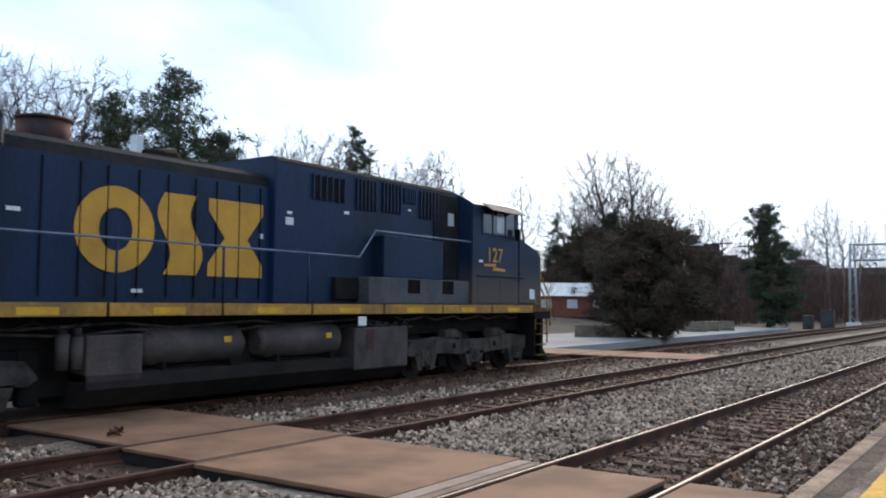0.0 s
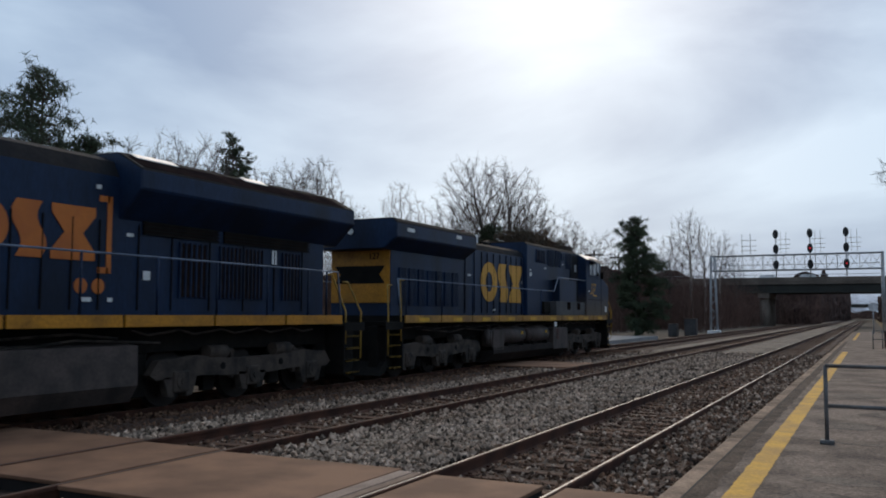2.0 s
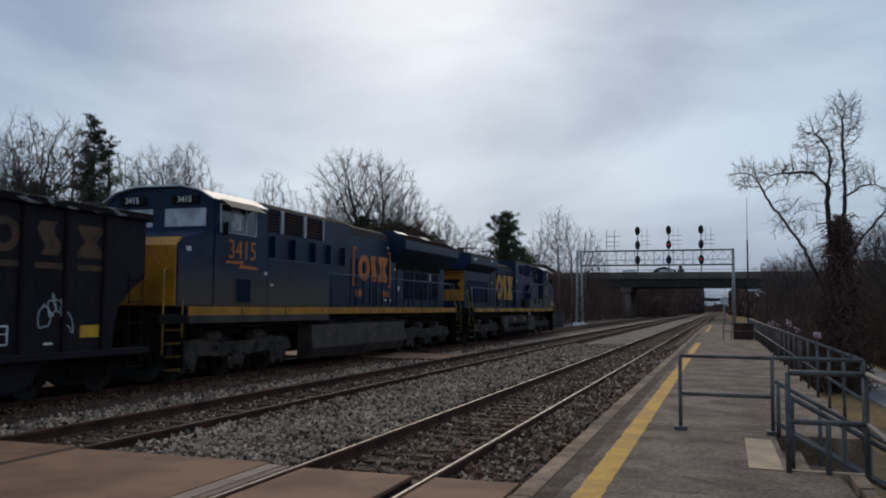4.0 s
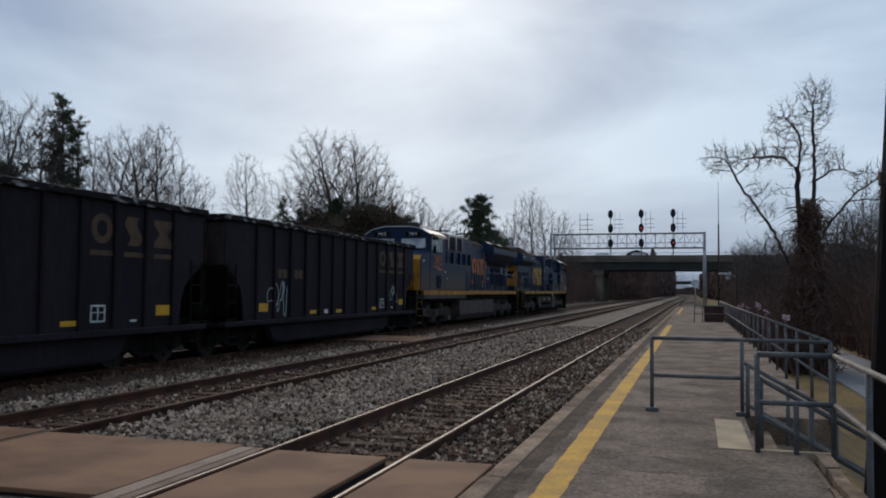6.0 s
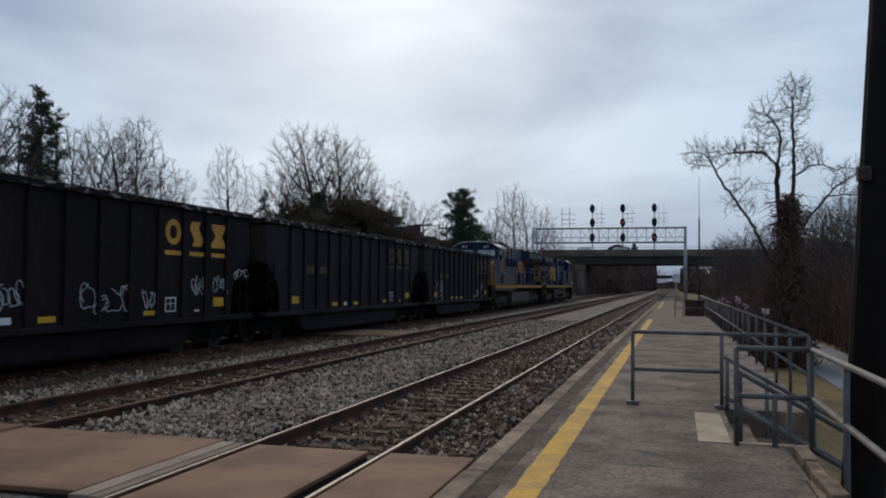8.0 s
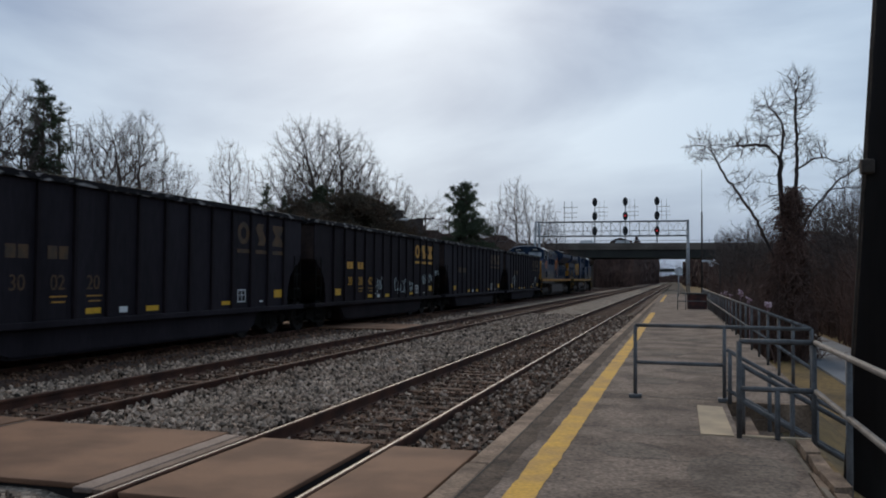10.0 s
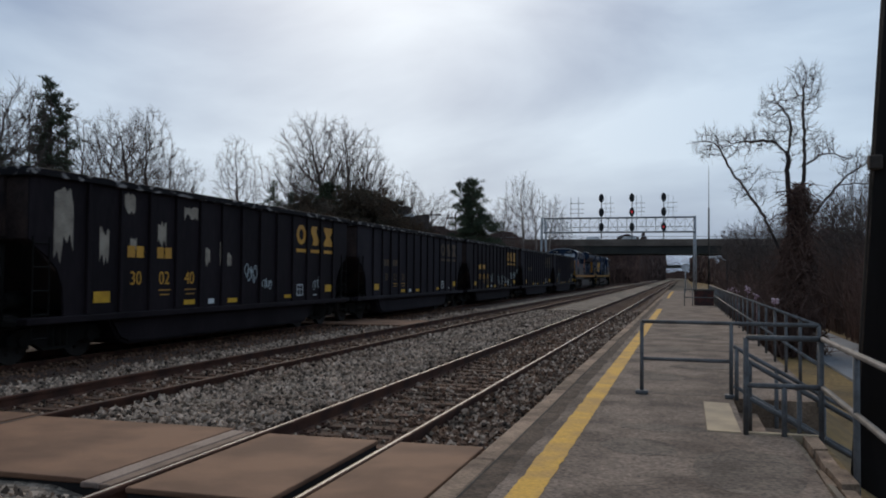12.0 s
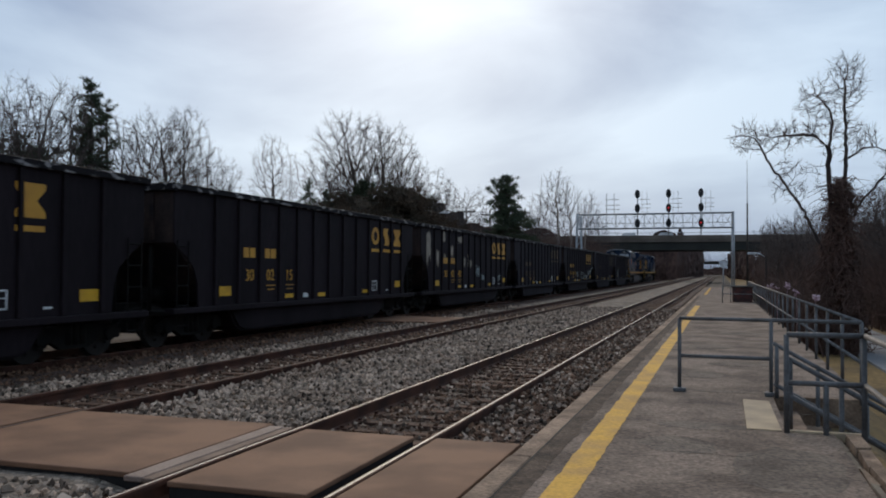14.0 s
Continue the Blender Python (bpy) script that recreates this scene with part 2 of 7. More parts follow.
GRASS = material("dry_winter_grass", (0.20, 0.128, 0.048), 1.0, second=(0.095, 0.066, 0.032), scale=0.5, fine=9, vary=0.4, bump=0.5)
EARTH = material("leaf_strewn_earth", (0.085, 0.062, 0.045), 1.0, second=(0.05, 0.042, 0.03), scale=0.25, fine=3, vary=0.35, bump=0.5)
PAVING = material("pale_parking_asphalt", (0.27, 0.26, 0.25), 0.9, second=(0.21, 0.20, 0.195), scale=0.3, fine=30, bump=0.1)
PATH_GREY = material("grey_footpath_asphalt", (0.20, 0.205, 0.215), 0.9, second=(0.14, 0.142, 0.15), scale=0.5, fine=40, bump=0.2)
BARK = material("grey_brown_bark", (0.090, 0.066, 0.055), 0.95, second=(0.050, 0.037, 0.032), scale=3, fine=20, bump=0.4, stretch=(1, 1, 0.3))
BARK_PALE = material("pale_sycamore_bark", (0.33, 0.28, 0.235), 0.95, second=(0.17, 0.14, 0.118), scale=2, fine=15, bump=0.3)
TWIG = material("winter_twigs", (0.095, 0.070, 0.060), 0.95, second=(0.06, 0.045, 0.039), scale=0.6, fine=3, bump=0.0)
TWIG_DARK = material("dark_near_twigs", (0.055, 0.040, 0.034), 0.95, second=(0.036, 0.027, 0.023), scale=0.6, fine=3, bump=0.0)
BARK_DARK = material("dark_furrowed_bark", (0.060, 0.043, 0.036), 0.95, second=(0.033, 0.024, 0.021), scale=3, fine=16, bump=0.5, stretch=(1, 1, 0.3))
BRUSH = material("reddish_brown_brush", (0.120, 0.068, 0.052), 1.0, second=(0.068, 0.040, 0.031), scale=0.2, fine=1.5, vary=0.3, bump=0.0, island=0.35)
BRUSH_MASS = material("dense_winter_woods", (0.105, 0.060, 0.047), 1.0, second=(0.045, 0.027, 0.022), scale=0.35, fine=2.2, vary=0.55, bump=0.9, spread=(0.35, 0.65), stretch=(1, 1, 0.45))
NEEDLE = material("dark_green_needles", (0.050, 0.062, 0.030), 0.85, second=(0.027, 0.037, 0.019), scale=0.8, fine=6, vary=0.3, bump=0.0, island=0.4)
NEEDLE_BROWN = material("bronze_green_evergreen_foliage", (0.070, 0.042, 0.024), 0.9, second=(0.030, 0.026, 0.015), scale=0.7, fine=5, vary=0.3, bump=0.0, island=0.4)
POLE = material("dark_creosoted_pole", (0.0075, 0.0055, 0.005), 0.95, second=(0.013, 0.009, 0.008), scale=2, fine=20, bump=0.3, stretch=(1, 1, 0.15))
BRICK_RED = material("red_brick_wall", (0.26, 0.095, 0.062), 0.9, second=(0.2, 0.075, 0.05), bump=0.1)
WHITE_PAINT = material("white_painted_wood", (0.7, 0.7, 0.7), 0.6, second=(0.6, 0.6, 0.6), vary=0.05, bump=0.02)
TIMBER = material("weathered_timber", (0.2, 0.16, 0.115), 0.9, second=(0.13, 0.1, 0.075), bump=0.2)
BLOOM = material("dried_pink_petals", (0.50, 0.36, 0.38), 0.9, second=(0.30, 0.17, 0.20), bump=0.0)
GLASSBLOWN = material("dull_sign_white", (0.62, 0.63, 0.64), 0.6, bump=0.0, vary=0.05)


def dusty(name, clean, dust, low, high):
    """Paint with brown-grey road dust thick near the sill and thinning upwards, ragged at its rim."""
    m = material(name, clean, 0.5, second=tuple(c * 0.6 for c in clean), scale=1.2, fine=25, vary=0.2, bump=0.05, spec=0.22)
    n, l = m.node_tree.nodes, m.node_tree.links
    b = n["Principled BSDF"]
    old = b.inputs["Base Color"].links[0].from_socket
    tc, xyz, ns, add, rg, mix = (n.new(k) for k in ("ShaderNodeTexCoord", "ShaderNodeSeparateXYZ", "ShaderNodeTexNoise", "ShaderNodeMath", "ShaderNodeMapRange", "ShaderNodeMix"))
    ns.inputs["Scale"].default_value, ns.inputs["Detail"].default_value = 2.2, 6.0
    l.new(tc.outputs["Object"], xyz.inputs["Vector"])
    l.new(tc.outputs["Object"], ns.inputs["Vector"])
    add.operation = "MULTIPLY_ADD"
    add.inputs[1].default_value = 0.5
    l.new(ns.outputs["Fac"], add.inputs[0])
    l.new(xyz.outputs["Z"], add.inputs[2])
    rg.interpolation_type = "SMOOTHSTEP"
    rg.inputs["From Min"].default_value, rg.inputs["From Max"].default_value = low + 0.25, high + 0.25
    rg.inputs["To Min"].default_value, rg.inputs["To Max"].default_value = 1.0, 0.0
    l.new(add.outputs["Value"], rg.inputs["Value"])
    mix.data_type = "RGBA"
    l.new(rg.outputs["Result"], mix.inputs["Factor"])
    l.new(old, mix.inputs["A"])
    mix.inputs["B"].default_value = (*dust, 1)
    l.new(mix.outputs["Result"], b.inputs["Base Color"])
    return m


BLUE_DUSTY = dusty("dark_blue_paint_dusty_below", (0.0075, 0.021, 0.054), (0.072, 0.055, 0.043), 1.8, 2.9)


# ---- building blocks ----
def box(bm, x0, x1, y0, y1, z0, z1, bevel=0.0, mat=0):
    v = [bm.verts.new((x, y, z)) for x in (x0, x1) for y in (y0, y1) for z in (z0, z1)]
    faces = [bm.faces.new([v[i] for i in q]) for q in ((0, 1, 3, 2), (4, 6, 7, 5), (0, 4, 5, 1), (2, 3, 7, 6), (0, 2, 6, 4), (1, 5, 7, 3))]
    for fc in faces:
        fc.material_index = mat
    if bevel:
        edges = list({e for fc in faces for e in fc.edges})
        bmesh.ops.bevel(bm, geom=edges, offset=bevel, segments=2, affect="EDGES", profile=0.5, clamp_overlap=True)


def prism(bm, outline, axis, a, b, mat=0):
    """Push an outline of 2D points from a to b along an axis ('x': points are y, z; 'y': x, z; 'z': x, y)."""
    def at(p, d):
        return (d, p[0], p[1]) if axis == "x" else (p[0], d, p[1]) if axis == "y" else (p[0], p[1], d)
    lo, hi = [bm.verts.new(at(p, a)) for p in outline], [bm.verts.new(at(p, b)) for p in outline]
    n = len(outline)
    faces = [bm.faces.new((lo[i], lo[(i + 1) % n], hi[(i + 1) % n], hi[i])) for i in range(n)]
    faces += [bm.faces.new(lo[::-1]), bm.faces.new(hi)]
    for fc in faces:
        fc.material_index = mat
    bmesh.ops.recalc_face_normals(bm, faces=faces)


def tube(bm, a, b, r, r2=None, sides=8, caps=True, mat=0):
    a, b = Vector(a), Vector(b)
    r2 = r if r2 is None else r2
    d = (b - a).normalized()
    u = d.orthogonal().normalized()
    w = d.cross(u)
    lo, hi = [], []
    for i in range(sides):
        k = 2 * math.pi * i / sides
        o = u * math.cos(k) + w * math.sin(k)
        lo.append(bm.verts.new(a + o * r))
        hi.append(bm.verts.new(b + o * r2))
    for i in range(sides):
        fc = bm.faces.new((lo[i], lo[(i + 1) % sides], hi[(i + 1) % sides], hi[i]))
        fc.smooth, fc.material_index = sides > 5, mat
    if caps:
        bm.faces.new(lo[::-1]).material_index = mat
        bm.faces.new(hi).material_index = mat


def pipe(bm, points, r, sides=8):
    """One bent pipe through the points."""
    pts = [Vector(p) for p in points]
    u = (pts[1] - pts[0]).orthogonal().normalized()
    rings = []
    for i, p in enumerate(pts):
        d0 = (pts[i] - pts[i - 1]).normalized() if i else (pts[1] - pts[0]).normalized()
        d1 = (pts[i + 1] - pts[i]).normalized() if i + 1 < len(pts) else d0
        d = (d0 + d1).normalized()
        u = (u - d * u.dot(d)).normalized()
        w = d.cross(u)
        k = 1 / max(0.5, d.dot(d0))
        rings.append([bm.verts.new(p + (u * math.cos(a) + w * math.sin(a)) * r * (1 + (k - 1) * 0.5)) for a in (2 * math.pi * j / sides for j in range(sides))])
    for a, b in zip(rings, rings[1:]):
        for j in range(sides):
            bm.faces.new((a[j], a[(j + 1) % sides], b[(j + 1) % sides], b[j])).smooth = True
    bm.faces.new(rings[0][::-1])
    bm.faces.new(rings[-1])


def mesh_of(name, bm, mats):
    me = bpy.data.meshes.new(name)
    bm.to_mesh(me)
    bm.free()
    for m in (mats if isinstance(mats, (list, tuple)) else [mats]):
        me.materials.append(m)
    return me


def sooted(bm):
    """Give the upward faces the second material."""
    bm.normal_update()
    for fc in bm.faces:
        fc.material_index = 1 if fc.normal.z > 0.25 else 0


def part(name, bm, mats, parent=None, label=""):
    ob = new(name, mesh_of(name, bm, mats))
    ob.parent = parent
    return tagged(ob, label)


def again(name, me, parent, m):
    """Another part on the same mesh."""
    ob = new(name, me)
    ob.parent = parent
    ob.matrix_basis = m
    return ob


def thing(name, label, category, group="", kind="", at=None):
    ob = new(name)
    ob.empty_display_size = 0.2
    if at is not None:
        ob.matrix_basis = at
    return tagged(ob, label, category, group, kind)


def bm_new():
    return bmesh.new()


def raw_mesh(name, verts, faces, mats, index=None):
    me = bpy.data.meshes.new(name)
    me.from_pydata(verts, [], faces)
    for m in (mats if isinstance(mats, (list, tuple)) else [mats]):
        me.materials.append(m)
    if index is not None:
        me.polygons.foreach_set("material_index", index)
    me.update()
    return me


def lettering(name, text, mats, parent, m, size, depth=0.006):
    """Readable figures in the built-in face, as a thin mesh."""
    cu = bpy.data.curves.new(name, "FONT")
    cu.body, cu.size, cu.extrude, cu.align_x = text, size, depth, "CENTER"
    tmp = bpy.data.objects.new(name + "_source", cu)
    me = bpy.data.meshes.new_from_object(tmp)
    bpy.data.objects.remove(tmp)
    me.name = name
    me.materials.clear()
    me.materials.append(mats)
    ob = new(name, me)
    ob.parent = parent
    ob.matrix_basis = m
    return ob


# ---- ground, tracks, crossing ----
NEAR, MID, FAR = -3.556, -8.04, -12.45  # the three track centres
PLATFORM_TOP = 0.05


def ground_height(x, y):
    h = -0.30
    if x > 1.6:
        h = -0.30 - 0.75 * min(1, (x - 1.6) / 1.2)
        h += 2.6 * max(0, min(1, (x - 9) / 16))
    if x < -17:
        h = -0.30 + 0.25 * min(1, (-17 - x) / 3) + 2.2 * max(0, min(1, (-24 - x) / 30))
    return h + 0.05 * noise.noise(Vector((x * 0.3, y * 0.3, 0)))


def build_ground():
    xs = [-1500, -600, -250, -120, -80, -60, -50, -42, -36, -32, -28, -25, -22, -20, -18.5, -17, -15, -12, -8, -4, 0, 1.3, 1.6, 2.0, 2.4, 2.8, 3.5, 4.5, 6, 7.5, 9, 11, 13, 16, 20, 25, 32, 45, 70, 120, 250, 600, 1500]
    ys = [-1500, -500, -150, -60, -30] + list(range(-16, 60, 3)) + list(range(60, 200, 10)) + [220, 260, 320, 420, 600, 1000, 2500]
    verts = [(x, y, ground_height(x, y)) for y in ys for x in xs]
    w = len(xs)
    faces = [(j * w + i, j * w + i + 1, (j + 1) * w + i + 1, (j + 1) * w + i) for j in range(len(ys) - 1) for i in range(w - 1)]
    index = []
    for j in range(len(ys) - 1):
        for i in range(w - 1):
            x = (xs[i] + xs[i + 1]) / 2
            index.append(1 if 1.3 < x < 12 else 0)
    ob = new("ground", raw_mesh("ground", verts, faces, [EARTH, GRASS], index))
    tagged(ob, "brown leaf-strewn earth with strips of dry winter grass", "ground", kind="structure")
    # the ballast bed under the tracks, heaped between them
    profile = []
    x = -16.0
    while x <= -1.85:
        d = min(abs(x - c) for c in (NEAR, MID, FAR))
        z = -0.185 if d < 1.0 else -0.185 + 0.11 * min(1, (d - 1.0) / 0.5)
        if x < FAR - 1.5 :
            z = -0.08 - 0.2 * min(1, max(0, (FAR - 1.5 - x) / 1.5))
        profile.append((x, z))
        x += 0.25
    ys = [-40 + 1.0 * i for i in range(100)] + [60 + 6 * i for i in range(1, 45)]
    verts = [(px, yy, pz + 0.025 * noise.noise(Vector((px * 1.7, yy * 0.9, 3)))) for yy in ys for px, pz in profile]
    w = len(profile)
    faces = [(j * w + i, j * w + i + 1, (j + 1) * w + i + 1, (j + 1) * w + i) for j in range(len(ys) - 1) for i in range(w - 1)]
    index = []
    for j in range(len(ys) - 1):
        for i in range(w - 1):
            px = profile[i][0] + 0.12
            grey = (MID + 1.05 < px < NEAR - 0.95) or (FAR + 2.5 < px < MID - 1.0)
            index.append(0 if grey else 1)
    ob = new("ballast_bed", raw_mesh("ballast_bed", verts, faces, [BED_GREY, BED_BROWN], index))
    tagged(ob, "grey crushed stone between tracks, brown and greasy inside the rails", "ballast", kind="structure")


def scatter_stones(name, regions, mats, label, seed):
    """Loose ballast stones, each a rough little lump; regions: x0, x1, y0, y1, count, size, height, material."""
    rng = np.random.default_rng(seed)
    base = np.array([(1, 0, 0), (-1, 0, 0), (0, 1, 0), (0, -1, 0), (0, 0, 1), (0, 0, -1)], float)
    tri = np.array([(0, 2, 4), (2, 1, 4), (1, 3, 4), (3, 0, 4), (2, 0, 5), (1, 2, 5), (3, 1, 5), (0, 3, 5)])
    allv, allf, allm, n0 = [], [], [], 0
    for x0, x1, y0, y1, count, size, height, mi in regions:
        p = np.stack([rng.uniform(x0, x1, count), rng.uniform(y0, y1, count), height(rng, count)], 1)
        s = rng.uniform(0.55, 1.25, (count, 1, 1)) * size
        v = base[None] * s * rng.uniform(0.55, 1.2, (count, 6, 1)) + rng.normal(0, 0.16, (count, 6, 3)) * s
        a = rng.uniform(0, 2 * math.pi, count)
        b = rng.uniform(-0.9, 0.9, count)
        ca, sa, cb, sb = np.cos(a), np.sin(a), np.cos(b), np.sin(b)
        rot = np.stack([np.stack([ca, -sa * cb, sa * sb], 1), np.stack([sa, ca * cb, -ca * sb], 1), np.stack([0 * ca, sb, cb], 1)], 1)
        v = np.einsum("nij,nkj->nki", rot, v) + p[:, None]
        allv.append(v.reshape(-1, 3))
        allf.append((tri[None] + (np.arange(count) * 6)[:, None, None] + n0).reshape(-1, 3))
        allm.append(np.full(count * 8, mi))
        n0 += count * 6
    ob = new(name, raw_mesh(name, np.concatenate(allv).tolist(), np.concatenate(allf).tolist(), mats, np.concatenate(allm).astype(np.int32)))
    return tagged(ob, label, "ballast", kind="stuff")


def build_ballast():
    def flat(z):
        return lambda rng, n: rng.normal(z, 0.022, n)
    regions = []
    for y0, y1, k, s in ((3.5, 5.7, 330, 0.041), (8.4, 14, 330, 0.041), (14, 22, 250, 0.045), (22, 42, 130, 0.054)):
        for x0, x1, z, mi, dens in ((MID + 1.0, NEAR - 1.0, -0.085, 0, 1.0), (FAR + 2.5, MID - 1.0, -0.085, 0, 0.8), (MID - 0.7, MID + 0.7, -0.182, 0, 0.14), (MID - 0.7, MID + 0.7, -0.184, 1, 0.32),
                                    (NEAR - 0.7, NEAR + 0.7, -0.184, 1, 0.55), (NEAR + 0.8, -1.9, -0.12, 1, 0.9), (MID + 0.78, MID + 1.1, -0.15, 1, 0.7),
                                    (MID - 1.1, MID - 0.78, -0.15, 1, 0.7), (NEAR - 1.1, NEAR - 0.78, -0.15, 1, 0.7), (FAR + 0.8, FAR + 2.6, -0.10, 1, 0.45)):
            regions.append((x0, x1, y0, y1, int((x1 - x0) * (y1 - y0) * k * dens), s, flat(z), mi))
            if mi == 1 and x0 > NEAR:
                regions.append((x0, x1, y0, y1, int((x1 - x0) * (y1 - y0) * k * 0.42), s, flat(z + 0.015), 0))
            if x0 == NEAR - 0.7:
                regions.append((x0, x1, y0, y1, int((x1 - x0) * (y1 - y0) * k * 0.20), s, flat(z), 0))
    scatter_stones("ballast_stones", regions, [STONE, STONE_RUSTY], "loose grey and rust-stained crushed stones between the rails", 4)


RAIL_PROFILE = [(-0.075, -0.18), (0.075, -0.18), (0.07, -0.165), (0.012, -0.14), (0.01, -0.05), (0.036, -0.042), (0.036, -0.008), (0.026, 0.0), (0.014, 0.0005), (-0.012, 0.0005), (-0.026, 0.0), (-0.036, -0.008), (-0.036, -0.042), (-0.01, -0.05), (-0.012, -0.14), (-0.07, -0.165)]


def build_track(name, cx, head, label):
    tr = thing(name, label, "railway track", kind="structure", at=pose(cx, 0, 0))
    for sx in (-0.7525, 0.7525):
        bm = bm_new()
        prism(bm, [(sx + px, pz) for px, pz in RAIL_PROFILE], "y", -60, 320)
        for fc in bm.faces:
            c = fc.calc_center_median()
            if c.z > 0.0004:
                fc.material_index = 1
        part("rail", bm, [RUST_RAIL, head], tr, "rusty steel rail with a worn head")
    bm = bm_new()
    box(bm, -1.3, 1.3, -0.115, 0.115, -0.36, -0.156, bevel=0.012)
    tie = mesh_of("tie", bm, TIE)
    rng = random.Random(hash(round(cx * 10)) & 255)
    for i in range(120):
        y = 0.3 + i * 0.52
        if 5.6 < y < 8.5:
            continue
        again("tie", tie, tr, pose(rng.uniform(-0.04, 0.04), y + rng.uniform(-0.03, 0.03), rng.uniform(-0.01, 0.008), 0, 0, rng.uniform(-1, 1)))
    bm = bm_new()
    for i in range(230):
        y = 62.9 + i * 0.52 if i < 150 else -(i - 150) * 0.52 - 0.3
        box(bm, -1.3, 1.3, y - 0.115, y + 0.115, -0.36, -0.17)
    tagged(part("tie_row", bm, TIE, tr), kind="stuff")
    # tie plates and spikes of the nearer stretch
    bm = bm_new()
    box(bm, -0.17, 0.17, -0.1, 0.1, -0.16, -0.146, bevel=0.003)
    for sx, sy in ((-0.09, 0.05), (0.09, -0.05)):
        box(bm, sx - 0.018, sx + 0.018, sy - 0.018, sy + 0.018, -0.15, -0.124)
    plate = mesh_of("tie_plate", bm, RUST_RAIL)
    for i in range(60):
        y = 0.3 + i * 0.52
        if 5.6 < y < 8.5:
            continue
        for sx in (-0.7525, 0.7525):
            again("tie_plate", plate, tr, pose(sx, y, 0.0))
    return tr


def build_crossing(name, y0, y1, spans, label, skew=0.0):
    """Panels between and beside the rails; skew: how far each lies on along the line, by its distance."""
    c = thing(name, label, "crossing", kind="structure", at=pose(0, 0, 0))
    for x0, x1, m, cuts, dz in spans:
        for k in range(cuts):
            a, b = x0 + (x1 - x0) * k / cuts, x0 + (x1 - x0) * (k + 1) / cuts
            bm = bm_new()
            e = skew * max(0.0, -4.0 - (a + b) / 2)
            box(bm, a + 0.006, b - 0.006, y0 + e, y1 + e, -0.045, 0.0 + dz, bevel=0.012)
            box(bm, a + 0.02, b - 0.02, y0 + e + 0.02, y1 + e - 0.02, -0.17, -0.045, mat=1)
            part("panel", bm, [m, PANEL_SIDE], c)
    return c


build_ground()


# ---- platform and railings ----
STAIR = (0.62, 1.70, 9.45, 12.0)  # the stair's opening in the platform: x0, x1, y0, y1


